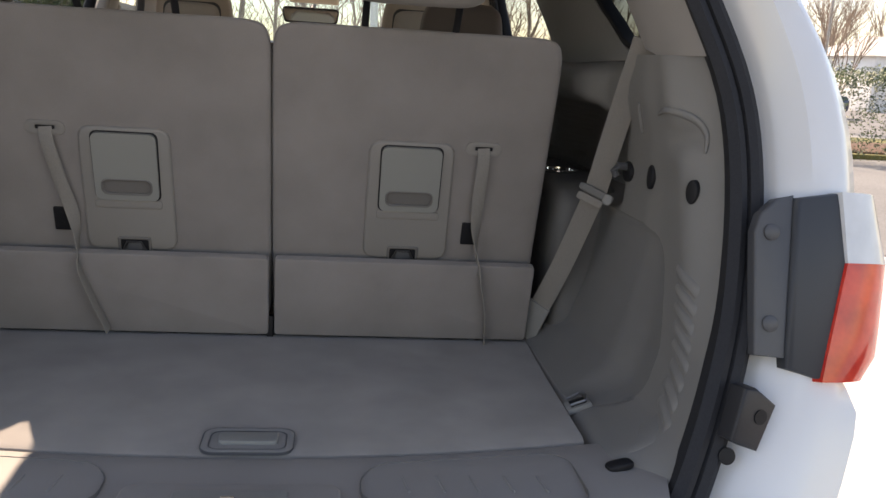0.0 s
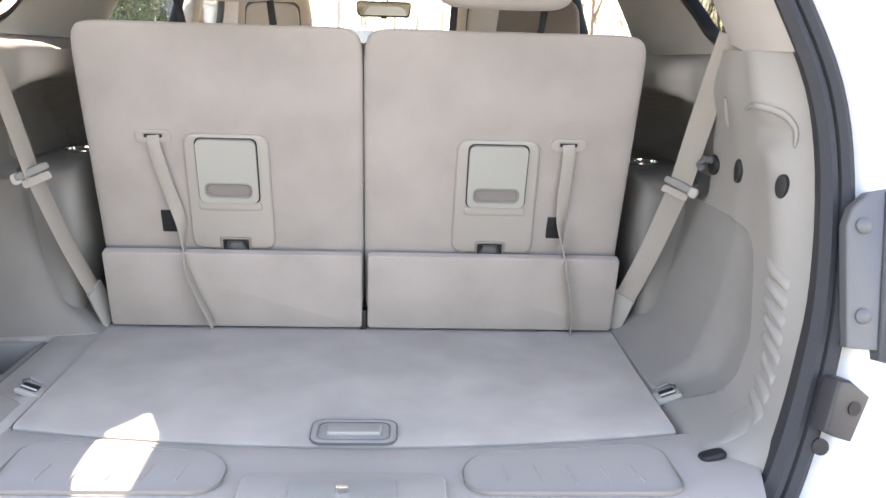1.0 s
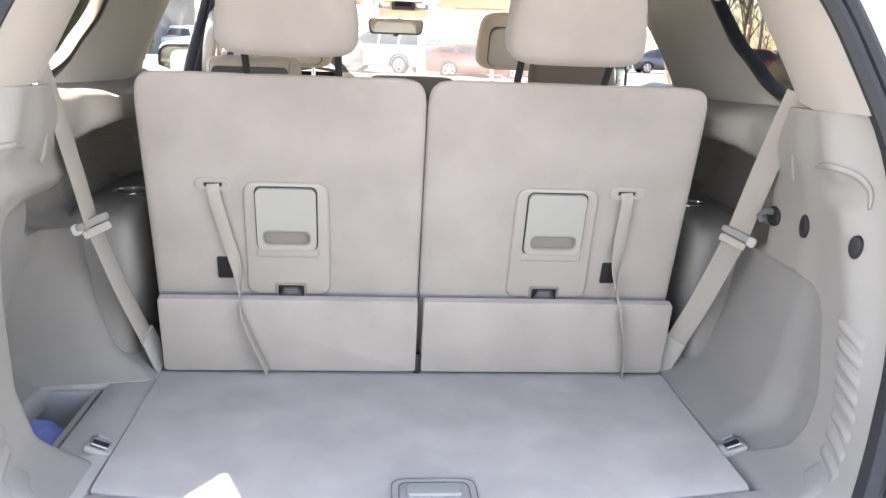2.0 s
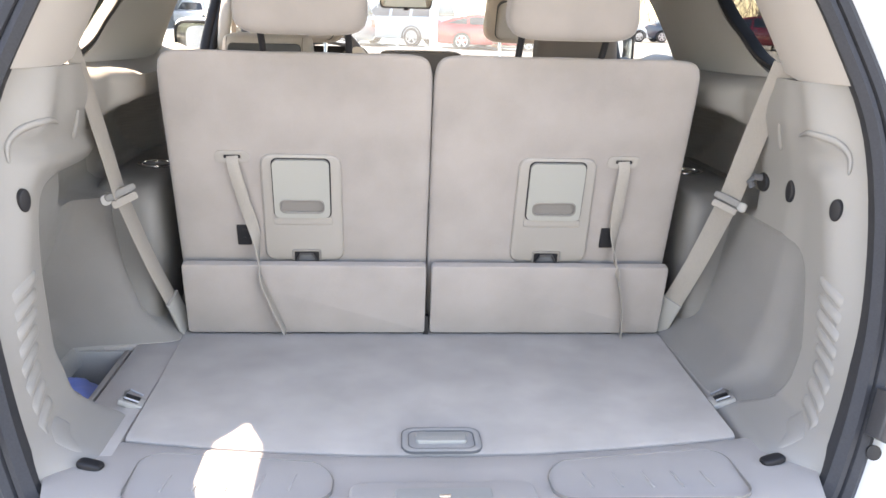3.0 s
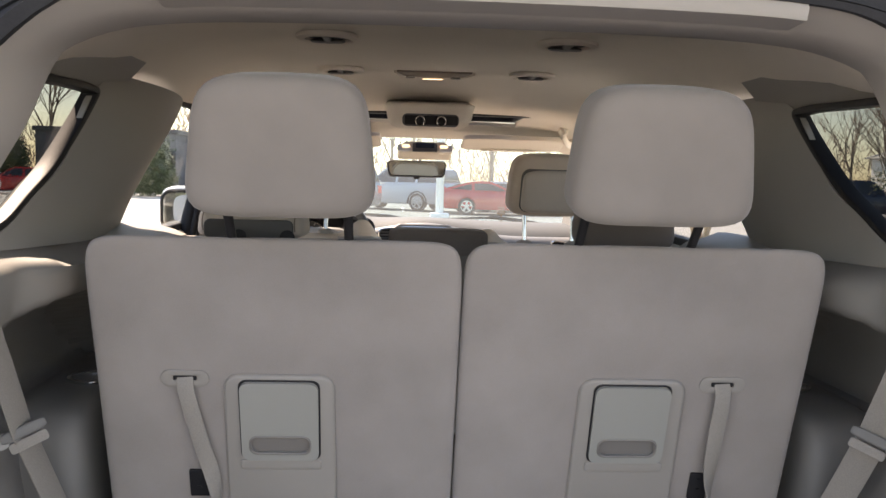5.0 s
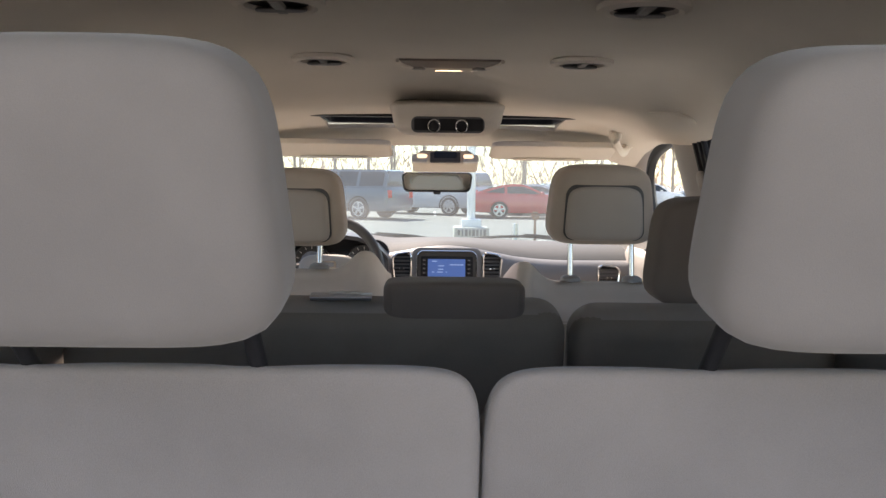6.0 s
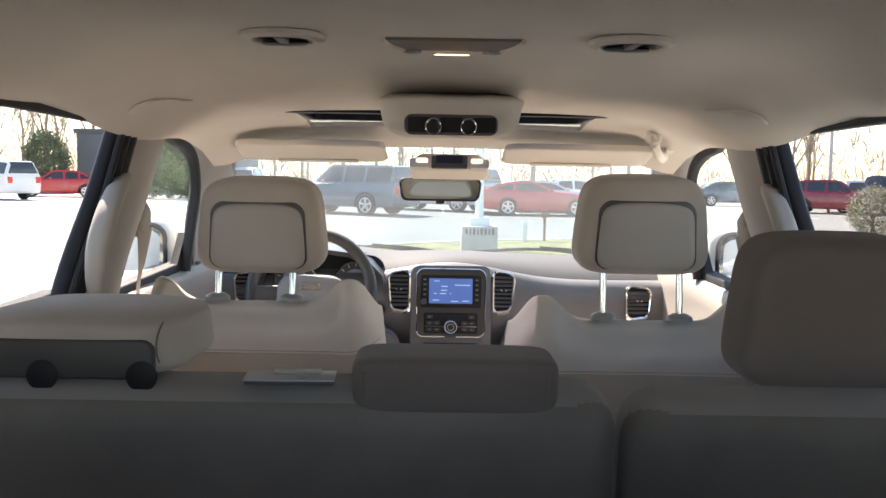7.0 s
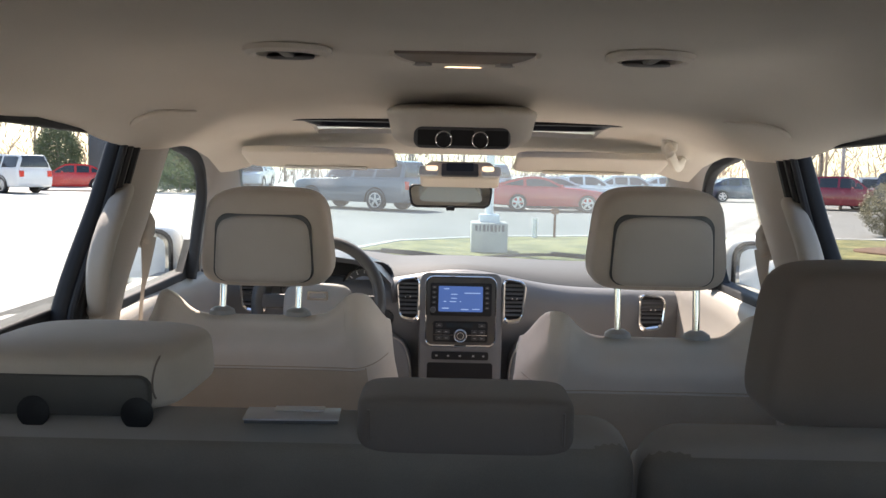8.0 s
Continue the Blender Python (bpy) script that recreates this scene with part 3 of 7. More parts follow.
for s, nm in ((1, "wall_right"), (-1, "wall_left")):
    t = thing(nm, (s * 0.62, 0, FLOOR), "warm grey moulded plastic side trim of the cargo space", "wall trim", kind="structure")
    top = PANEL_TOP[s]
    low = [0.76, 0.775, 0.788, 0.80, 0.806, 0.814, 0.824, 0.836]
    zs = low + [0.836 + (top - 0.014 - 0.836) * i / 26 for i in range(1, 27)] + [top - 0.008, top - 0.003, top] + [top + 0.006 + (1.372 - top - 0.006) * i / (16 if s < 0 else 22) for i in range(17 if s < 0 else 23)]
    rails = []
    n1, n2, n3 = 22, 46, 34
    for z in zs:
        y0, yb = gate_y(z) - 0.004, lerp_table(z, PANEL_REAR[s])
        cols = [y0 + (yb - y0) * (j / n1) for j in range(n1)]
        cols += [yb + (0.102 - yb) * (j / n2) ** 1.35 for j in range(n2)]
        cols += [0.102 + (0.66 - 0.102) * j / n3 for j in range(n3 + 1)]
        rails.append([on_wall(y, z, s) for y in cols])
    i_top = zs.index(top)

    def in_panel(i, j):
        return 3 <= i < i_top and n1 <= j < n1 + n2
    bm = B()
    shell(bm, rails, (s * 0.02, 0, 0), skip=in_panel)
    part("trim_panel", bm, WALLP, t, smooth=60)
    bm = B()
    shell(bm, rails, (s * 0.02, 0, 0), skip=lambda i, j: not in_panel(i, j))
    part("carpet_panel", bm, SIDECARPET, t, "grey carpeted inset panel", smooth=60)
    # fine joint round the carpet
    bm = B()
    yf = -0.02
    rim = [on_wall(lerp_table(z, PANEL_REAR[s]), z, s, -0.001) for z in [0.83 + (top - 0.83) * i / 30 for i in range(31)]]
    y_end = lerp_table(top, PANEL_REAR[s])
    rim += [on_wall(y_end + (yf - y_end) * i / 14, top - 0.001, s, -0.001) for i in range(1, 15)]
    tube(bm, rim, 0.0016, 5)
    part("joint", bm, DARKTRIM, t)
    # raised slats of the air outlet in the corner
    for k in range(9):
        z = 0.818 + 0.0272 * k
        bm = B()
        yc = -0.476 + 0.26 * (z - 0.9)
        rows = []
        for v, hh in ((0.0, -0.003), (0.06, 0.001), (0.25, 0.0040), (0.5, 0.0052), (0.75, 0.0040), (0.94, 0.001), (1.0, -0.003)):
            row = []
            for j in range(13):
                u = -1 + j / 6
                yy = yc + 0.034 * u
                zz = z + 0.0215 * (1 - v) + 0.012 * u - 0.004 * u * u
                row.append(on_wall(yy, zz, s, (hh + 0.003) * (1 - u ** 8) - 0.003))
            rows.append(row)
        shell(bm, rows, (s * 0.004, 0, 0))
        part("slat", bm, WALLP, t, smooth=70)
    # grip pocket in the corner: a hooked lip over a hollow, and a small pull behind it
    for pts, r in (([(-0.318, 1.281), (-0.352, 1.290), (-0.388, 1.283), (-0.408, 1.262), (-0.416, 1.232)], 0.0065),
                   ([(-0.262, 1.296), (-0.252, 1.272), (-0.246, 1.246)], 0.006)):
        bm = B()
        line = [on_wall(p.x, p.y, s, 0.001) for p in spline(pts, 6)]
        sweep(bm, line, disc_prof(r, 0.75 * r, 12), up=(-s, 0, 0), scale=lambda q: 0.25 + 0.75 * math.sin(math.pi * q ** 1.2) ** 0.6)
        part("grip_lip", bm, WALLP, t, smooth=70)

# storage bin in the left side
t = thing("storage_bin", (-0.60, -0.21, 0.70), "open grey storage bin in the cargo side", "storage bin", kind="structure")
bm = B()
for c, sz in (((-0.678, -0.22, 0.660), (0.156, 0.30, 0.012)), ((-0.752, -0.22, 0.729), (0.012, 0.30, 0.126)), ((-0.606, -0.22, 0.729), (0.012, 0.30, 0.126)),
              ((-0.679, -0.076, 0.729), (0.134, 0.012, 0.126)), ((-0.679, -0.364, 0.729), (0.134, 0.012, 0.126))):
    box(bm, c, sz, 0.003)
part("tub", bm, PLASTIC_G, t)
bm = B()
box(bm, (-0.548, -0.26, 0.789), (0.088, 0.52, 0.018), 0.003)
box(bm, (-0.678, -0.030, 0.789), (0.172, 0.076, 0.018), 0.003)
box(bm, (-0.678, -0.42, 0.789), (0.172, 0.10, 0.018), 0.003)
part("ledge", bm, CARPET, t, "flat carpeted ledge beside the floor board")
bm = B()
cushion(bm, pose(-0.666, -0.185, 0.712, 10, 20, 30), (0.10, 0.15, 0.09), 2.6, 10,
        lambda v: v * (1 + 0.18 * noise.noise(v * 2.3)))
solo("plastic_bag", bm, BLUE, "crumpled blue plastic bag in the storage bin", "bag", at=(-0.666, -0.185, 0.668))


def armrest(s):
    t = thing("armrest", (s * 0.60, 0.35, 0.8), "grey moulded arm rest beside the third-row seat", "arm rest", group="side arm rests", kind="structure")
    bm = B()
    cushion(bm, pose(s * 0.612, 0.33, 0.955), (0.15, 0.70, 0.35), 7, 14, lambda v: Vector((v.x + s * 0.16 * step(0.5, -1, v.z), v.y, v.z)))
    part("body", bm, DARKTRIM, t)
    bm = B()
    lathe(bm, [(0.036, 0.0), (0.041, 0.004), (0.041, 0.007), (0.034, 0.007), (0.032, -0.02), (0.0, -0.02)], pose(s * 0.590, 0.17, 1.128))
    part("cup_ring", bm, CHROME, t, "bright ring of a cup holder")


armrest(1)
armrest(-1)


def pillar(name, rear, front, s, label, mat_, bulge=0.012, n=8, thick=0.035):
    """Trim between two edges (x, y, z), rounded across."""
    a, b = spline([(s * x, y, z) for x, y, z in rear], 6), spline([(s * x, y, z) for x, y, z in front], 6)
    bm = B()
    rails = [[p.lerp(q, j / n) - Vector((s * bulge * math.sin(math.pi * j / n), 0, 0)) for j in range(n + 1)] for p, q in zip(a, b)]
    shell(bm, rails, (s * thick, 0, 0))
    return solo(name, bm, mat_, label, "pillar trim", kind="structure", smooth=50)


for s in (1, -1):
    # rearmost pillar with the arch over the tailgate: one half each
    full = opening()
    half = [p for p in full[:len(HALF)] if p.z > 1.380] if s > 0 else [p for p in full[:-len(HALF) - 1:-1] if p.z > 1.380]
    half = [Vector((s * seal_x(1.372), gate_y(1.372), 1.372))] + half
    rails = [[], [], [], []]
    for p in half:
        top = step(1.50, 1.66, p.z)
        xi = abs(p.x)
        rails[0].append(p + Vector((0, -0.004, 0.020 * step(1.60, 1.665, p.z))))
        rails[1].append(Vector((p.x - s * 0.018 * (1 - top), p.y + 0.03, p.z - 0.004 * top)))
        rails[2].append(Vector((s * (xi - 0.042 * (1 - top)), p.y + 0.10, p.z - 0.012 * top)))
        rails[3].append(Vector((s * max(0, xi - 0.008 - 0.036 * (1 - top)), p.y + 0.150 - 0.015 * top, p.z + 0.004 * top + 0.01)))
    bm = B()
    shell(bm, rails, lambda p: Vector((s * 0.02 * step(1.66, 1.5, p.z), 0.0, 0.02 * step(1.5, 1.66, p.z))))
    solo("pillar_trim", bm, PLASTIC, "beige moulded trim of the rear roof pillar", "pillar trim", kind="structure", smooth=50)
    pillar("pillar_trim", [(0.585, 0.30, 1.645), (0.592, 0.190, 1.605), (0.612, 0.110, 1.49), (0.628, 0.034, 1.437), (0.634, -0.045, 1.394), (0.636, -0.14, 1.366)],
           [(0.625, 0.93, 1.648), (0.628, 0.84, 1.585), (0.634, 0.66, 1.488), (0.638, 0.545, 1.420), (0.643, 0.495, 1.375), (0.646, 0.48, 1.352)], s,
           "grey moulded trim of the roof pillar beside the third row", PLASTIC_G, 0.034, 12, 0.010)
    pillar("pillar_trim", [(0.628, 1.495, 1.665), (0.655, 1.445, 1.50), (0.690, 1.372, 1.29), (0.70, 1.33, 1.0), (0.70, 1.32, 0.7)],
           [(0.628, 1.715, 1.66), (0.655, 1.64, 1.50), (0.690, 1.545, 1.29), (0.72, 1.54, 1.0), (0.72, 1.54, 0.7)], s,
           "beige moulded trim of the middle roof pillar", PLASTIC, 0.025)
    pillar("pillar_trim", [(0.63, 1.99, 1.648), (0.648, 2.10, 1.605), (0.672, 2.165, 1.53), (0.70, 2.20, 1.40), (0.715, 2.22, 1.26)],
           [(0.57, 2.03, 1.665), (0.585, 2.17, 1.605), (0.612, 2.30, 1.54), (0.66, 2.55, 1.42), (0.71, 2.88, 1.25)], s, "beige trim of the windscreen pillar", PLASTIC, 0.012)
    # door frames: black seals
    bm = B()
    pts = spline([(s * 0.715, 1.239, 1.0), (s * 0.705, 1.317, 1.29), (s * 0.668, 1.402, 1.50), (s * 0.642, 1.453, 1.65)], 6)
    sweep(bm, pts, rrect(-0.047, 0.047, -0.02, 0.02, 0.015, 3), up=(s, 0, 0), scale=lambda k: 1 - 0.22 * k)
    solo("door_frame", bm, BLACK, "black rear door frame with rubber seals", "door frame", kind="structure")
    bm = B()
    for dy, r in ((-0.036, 0.007), (-0.009, 0.009), (0.022, 0.011)):
        tube(bm, [p + Vector((-s * 0.020, dy, 0)) for p in pts], r, 8)
    solo("door_seal", bm, RUBBER, "dark rubber seals along the door frame", "seal", kind="structure")
    bm = B()
    pts = spline([(s * 0.635, 0.68, 1.652), (s * 0.635, 1.0, 1.655), (s * 0.635, 1.46, 1.648), (s * 0.642, 1.72, 1.645), (s * 0.656, 1.83, 1.633), (s * 0.662, 1.94, 1.620), (s * 0.668, 2.04, 1.592),
                  (s * 0.676, 2.10, 1.545), (s * 0.684, 2.128, 1.485), (s * 0.696, 2.125, 1.40), (s * 0.708, 2.11, 1.28)], 6)
    sweep(bm, pts, rrect(-0.013, 0.013, -0.013, 0.013, 0.006, 3), up=(s, 0, 0))
    solo("door_seal", bm, RUBBER, "dark rubber seal along the roof rail", "seal", kind="structure")
    # doors: panel below the windows
    for nm, y0, y1, zt in (("door_1", 0.46, 1.34, 1.295), ("door_2", 1.50, 2.45, 1.275)):
        t = thing(nm, (s * 0.72, 0.5 * (y0 + y1), 0.6), "closed car door with a beige trim panel", "door", kind="structure")
        bm = B()
        zz = [0.45, 0.7, 0.9, 1.0, 1.1, 1.2, zt - 0.03, zt - 0.008, zt, zt - 0.004]
        xx = [0.74, 0.73, 0.70, 0.69, 0.705, 0.70, 0.69, 0.70, 0.715, 0.76]
        rails = [[(s * (x + 0.01 * math.sin(7 * y)), y, z + (0.02 * (y - y0) if z > 1.1 else 0)) for y in [y0 + (y1 - y0) * k / 12 for k in range(13)]] for x, z in zip(xx, zz)]
        shell(bm, rails, (s * 0.06, 0, 0))
        part("trim_panel", bm, PLASTIC, t)
        bm = B()
        pts = [(s * 0.735, y0 + (y1 - y0) * k / 10, zt + 0.006 + 0.02 * (y1 - y0) * k / 10) for k in range(11)]
        sweep(bm, pts, rrect(-0.02, 0.02, -0.012, 0.012, 0.005, 3), up=(0, 0, 1))
        part("window_seal", bm, RUBBER, t)
    # panes
    for nm, q, gm in (("window_2", [(0.735, 0.42, 1.25), (0.735, 1.42, 1.25), (0.66, 1.48, 1.66), (0.64, 0.66, 1.66)], TINT),
                      ("window_3", [(0.74, 1.50, 1.25), (0.74, 2.26, 1.25), (0.66, 2.05, 1.66), (0.66, 1.58, 1.66)], GLASS),
                      ("window_4", [(0.672, -0.40, 1.33), (0.672, 0.06, 1.33), (0.622, 0.36, 1.66), (0.622, -0.25, 1.66)], PRIVACY)):
        t = thing(nm, (s * q[0][0], q[0][1], q[0][2]), "clear side window of the car" if gm is GLASS else "dark-tinted side window of the car", "window", kind="structure")
        bm = B()
        p = [Vector((s * a, b, c)) for a, b, c in q]
        n = (p[1] - p[0]).cross(p[3] - p[0]).normalized() * 0.004
        f = [bm.verts.new(v) for v in p] + [bm.verts.new(v + n) for v in p]
        for idx in ((0, 1, 2, 3), (7, 6, 5, 4), (0, 4, 5, 1), (1, 5, 6, 2), (2, 6, 7, 3), (3, 7, 4, 0)):
            bm.faces.new([f[k] for k in idx])
        o = part("pane", bm, gm, t)
        o.visible_shadow = False
    # black edge of the rear quarter window
    bm = B()
    pts = spline([(s * 0.645, -0.30, 1.374), (s * 0.645, -0.16, 1.376), (s * 0.643, -0.05, 1.398), (s * 0.637, 0.025, 1.437), (s * 0.622, 0.10, 1.490), (s * 0.596, 0.185, 1.59), (s * 0.592, 0.17, 1.608), (s * 0.590, 0.0, 1.605), (s * 0.590, -0.25, 1.60)], 8)
    sweep(bm, pts, rrect(-0.006, 0.006, -0.008, 0.020, 0.003, 2), up=(s, 0, 0))
    solo("window_seal", bm, BLACK, "black seal round the rear quarter window", "seal", kind="structure")
    # trim over the quarter window
    bm = B()
    shell(bm, [[(s * 0.60, y, 1.607) for y in (-0.27, 0.0, 0.2, 0.34)], [(s * 0.575, y, 1.645) for y in (-0.27, 0.0, 0.2, 0.34)], [(s * 0.55, y, 1.672) for y in (-0.27, 0.0, 0.2, 0.34)]], (s * 0.03, 0, 0.0))
    solo("trim", bm, PLASTIC_G, "grey trim strip over the quarter window", "trim", kind="structure")
    bm = B()
    box(bm, (s * 0.82, 1.0, 0.72), (0.06, 3.0, 0.9), 0.03)
    box(bm, (s * 0.803, 0.24, 1.0), (0.02, 1.1, 0.65), 0.005)
    solo("body_side", bm, PAINT, "white painted side of the car", "car body", kind="structure")
# under floor that closes the cabin
bm = B()
box(bm, (0, 1.3, 0.45), (1.66, 3.2, 0.04), 0.01)
box(bm, (0, 0.02, 0.62), (1.5, 0.03, 0.34), 0.005)
solo("cabin_floor", bm, CARPET, "dark grey carpet of the cabin floor", "floor", kind="structure")

# raised strip in the middle of the arch over the tailgate
bm = B()
rails = [[], [], [], []]
for k in range(25):
    x = -0.36 + 0.72 * k / 24
    z = lerp_table(abs(x), [(p.x, p.y) for p in HALF[::-1]]) + 0.012
    for row, (dy, dz) in zip(rails, ((-0.012, 0.006), (-0.016, 0.0), (-0.012, -0.014), (0.085, -0.020))):
        row.append((x, gate_y(1.674) + dy, z + dz))
shell(bm, rails, (0, 0.004, 0.010))
solo("header_trim", bm, PLASTIC, "raised beige trim strip over the tailgate opening", "trim", kind="structure", smooth=50)
bm = B()
lathe(bm, [(0.0, 0.0), (0.015, 0.0), (0.017, 0.004), (0.013, 0.010), (0.006, 0.012), (0.0, 0.012)], axes((-0.522, -0.415, 1.625), (1, 0, 0), (0, 0.33, 1)), 18)
solo("rubber_bumper", bm, BLACK, "round black rubber bumper on the white gutter", "bumper stop", at=(-0.522, -0.415, 1.625))

# windscreen and bonnet
t = thing("windscreen", (0, 2.5, 1.4), "clear sloping windscreen", "window", kind="structure")
bm = B()
rails = [[(x * (0.63 + 0.12 * k), 2.10 + 0.86 * k - 0.06 * (x * x), 1.655 - 0.42 * k) for x in [-1 + 0.25 * i for i in range(9)]] for k in [i / 6 for i in range(7)]]
shell(bm, rails, (0, 0.003, 0.005))
o = part("pane", bm, WINDSCREEN, t)
o.visible_shadow = False
bm = B()
rails = [[(x, y, z - 0.05 * (x / 0.8) ** 2) for x in [-0.85 + 0.17 * i for i in range(11)]] for y, z in ((2.93, 1.16), (3.3, 1.14), (3.8, 1.09), (4.1, 1.0), (4.2, 0.8))]
shell(bm, rails, (0, 0, -0.02))
solo("bonnet", bm, PAINT, "white painted bonnet of the car", "bonnet", kind="structure")
for x0, x1 in ((-0.52, 0.02), (0.10, 0.62)):
    t = thing("wiper", (x0, 2.93, 1.24), "black windscreen wiper resting on the glass", "wiper", group="wipers")
    bm = B()
    tube(bm, spline([(x1, 2.90, 1.264), (0.5 * (x0 + x1), 2.885, 1.292), (x0, 2.89, 1.276)], 6), 0.006, 6)
    part("blade", bm, BLACK, t)
    bm = B()
    tube(bm, spline([(x1 + 0.08, 2.95, 1.25), (x1 - 0.1, 2.90, 1.284), (0.5 * (x0 + x1), 2.885, 1.297)], 6), 0.007, 6)
    part("arm", bm, BLACK, t)

# raised tailgate over the cargo space
t = thing("tailgate", (0, -0.32, 1.80), "white tailgate swung up on two gas struts", "tailgate")
bm = B()
rails = [[(x * (0.62 - 0.04 * k), -0.31 - 0.97 * k, 1.815 + 0.28 * k - 0.05 * x * x) for x in [-1 + 0.2 * i for i in range(11)]] for k in [i / 6 for i in range(7)]]
shell(bm, rails, (0, 0.02, 0.07))
part("panel", bm, PAINT, t)
for s in (1, -1):
    bm = B()
    tube(bm, [(s * 0.598, -0.425, 1.565), (s * 0.568, -0.45, 1.64)], 0.010, 10)
    st = part("strut", bm, BLACK, t, "black gas strut")
    bm = B()
    tube(bm, [(s * 0.568, -0.45, 1.64), (s * 0.56, -0.62, 1.79), (s * 0.55, -0.82, 1.95)], 0.006, 10)
    part("rod", bm, STEEL, st)
    for x, y, z in ((0.596, -0.418, 1.568), (0.570, -0.442, 1.636)):
        bm = B()
        cushion(bm, pose(s * x, y, z), (0.034, 0.026, 0.034), 2.6, 8)
        part("ball_joint", bm, BLACK, st)

# ---- seats ----
SLOPE = 0.31


def back_plane(z, off=0.0):
    return -SLOPE * (z - 0.974) - off


def on_back(x, z, proud=0.0):
    """Matrix on the rear face of the third-row backrest at x, z: x to the right, y up, z towards the rear."""
    m = axes((x, back_plane(z), z), (1, 0, 0), (0, -SLOPE, 1))
    return m @ Matrix.Translation((0, 0, proud))


def third_seat(s):
    t = thing("third_row_seat", (s * 0.25, 0.15, FLOOR), "upright greige cloth third-row seat with a carpeted back", "seat", group="third-row seats")
    cx = s * 0.25
    m = on_back(cx, 1.10)
    k = math.hypot(1, SLOPE)
    z0, z1 = (0.81 - 1.10) * k, (1.397 - 1.10) * k
    zm, hz_ = 1.101, 0.584

    def dips(u):
        """Hollows in the top edge round the two headrest posts."""
        x = s * 0.2545 + u * 0.2535
        return sum(math.exp(-((x - s * 0.2345 - q * 0.078) / 0.026) ** 2) for q in (-1, 1))
    bm = B()
    cushion(bm, pose(s * 0.2545, back_plane(zm) + 0.058, zm), (0.507, 0.116, hz_), 17, 36,
            lambda v: Vector((v.x, v.y - SLOPE * v.z * hz_ / 0.116,
                              v.z - 0.14 * step(-0.8, 1, v.y) * step(0.6, 1, v.z) - 0.026 * step(0.7, 1, v.z) * step(-0.9, -0.3, v.y) * dips(v.x))))
    part("backrest", bm, BACKCLOTH, t)
    bm = B()
    ring = []
    for i in range(33):
        a = math.pi * i / 32
        cx_, cz_ = math.cos(a), math.sin(a)
        d = (abs(cx_) ** 17 + abs(cz_) ** 17) ** (1 / 17)
        z = zm + 0.94 * hz_ / 2 * cz_ / d
        ring.append((s * 0.2545 + 0.2525 * cx_ / d, back_plane(z) + 0.016, z + 0.012 * cz_ / d))
    tube(bm, ring, 0.002, 6)
    part("piping", bm, REARHEAD_SHADED, t)
    bm = B()
    cushion(bm, axes((cx, back_plane(1.06) + 0.15, 1.06), (1, 0, 0), (0, -SLOPE, 1)), (0.46, 0.46, 0.12), 6, 10)
    part("back_cushion", bm, FABRIC, t)
    bm = B()
    cushion(bm, pose(cx, 0.42, 0.90, 4), (0.46, 0.50, 0.16), 5, 10)
    part("seat_cushion", bm, FABRIC, t)
    # flap at the foot
    bm = B()
    fm = axes((cx, -0.002, FLOOR + 0.004), (1, 0, 0), (0, -0.24, 1))
    slab(bm, [(x + s * 0.004, y) for x, y in rrect(-0.2455, 0.2515, 0.0, 0.164, 0.007, 4)], fm, 0.018, 0.003)
    part("hinged_flap", bm, BACKCLOTH, t)
    # release bezel
    bx = s * 0.253
    bm = B()
    bz = on_back(bx, 1.08, 0.006)
    o = rrect(-0.078, 0.078, -0.12, 0.123, 0.022, 5)
    o = [(x * (1.03 if y < 0 else 1.0), y) for x, y in o]
    slab(bm, o, bz, 0.012, 0.005)
    bezel = part("release_bezel", bm, BEZELP, t, "smooth beige plastic bezel")
    hz = on_back(bx, 1.128, 0.007)
    bm = B()
    # black sheet under the lever's edge stands for the shade in its gap
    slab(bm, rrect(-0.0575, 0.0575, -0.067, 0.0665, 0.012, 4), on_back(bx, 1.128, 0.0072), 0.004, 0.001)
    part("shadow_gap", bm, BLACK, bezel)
    bm = B()
    hoop(bm, rrect(-0.055, 0.055, -0.064, 0.064, 0.012, 5), rrect(-0.042, 0.042, -0.051, -0.024, 0.011, 5), on_back(bx, 1.128, 0.013), 0.010)
    lever = part("release_lever", bm, HANDLE, bezel, "pale grey-green lever plate")
    bm = B()
    slab(bm, rrect(-0.059, 0.059, -0.083, -0.066, 0.006, 4), on_back(bx, 1.128, 0.0085), 0.006, 0.002)
    part("lever_cup", bm, BEZELP, bezel)
    bm = B()
    # darker plastic in the finger hollow carries its shade
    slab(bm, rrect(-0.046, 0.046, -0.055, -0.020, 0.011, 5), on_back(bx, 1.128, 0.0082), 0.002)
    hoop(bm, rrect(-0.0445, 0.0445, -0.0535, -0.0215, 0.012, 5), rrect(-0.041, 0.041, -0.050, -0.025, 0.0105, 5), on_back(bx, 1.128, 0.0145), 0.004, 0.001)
    part("finger_pull", bm, PULL, bezel, "finger pull with its hollow darkened for shade")
    lx = s * 0.249
    bm = B()
    slab(bm, rrect(-0.026, 0.026, -0.0125, 0.0125, 0.003, 3), on_back(lx, 0.977, 0.0075), 0.008, 0.001)
    latch = part("latch_recess", bm, BLACK, t, "black latch recess")
    bm = B()
    hoop(bm, rrect(-0.030, 0.030, -0.016, 0.016, 0.004, 3), rrect(-0.025, 0.025, -0.0115, 0.0115, 0.003, 3), on_back(lx, 0.977, 0.0095), 0.006, 0.001)
    part("latch_frame", bm, PULL, latch)
    bm = B()
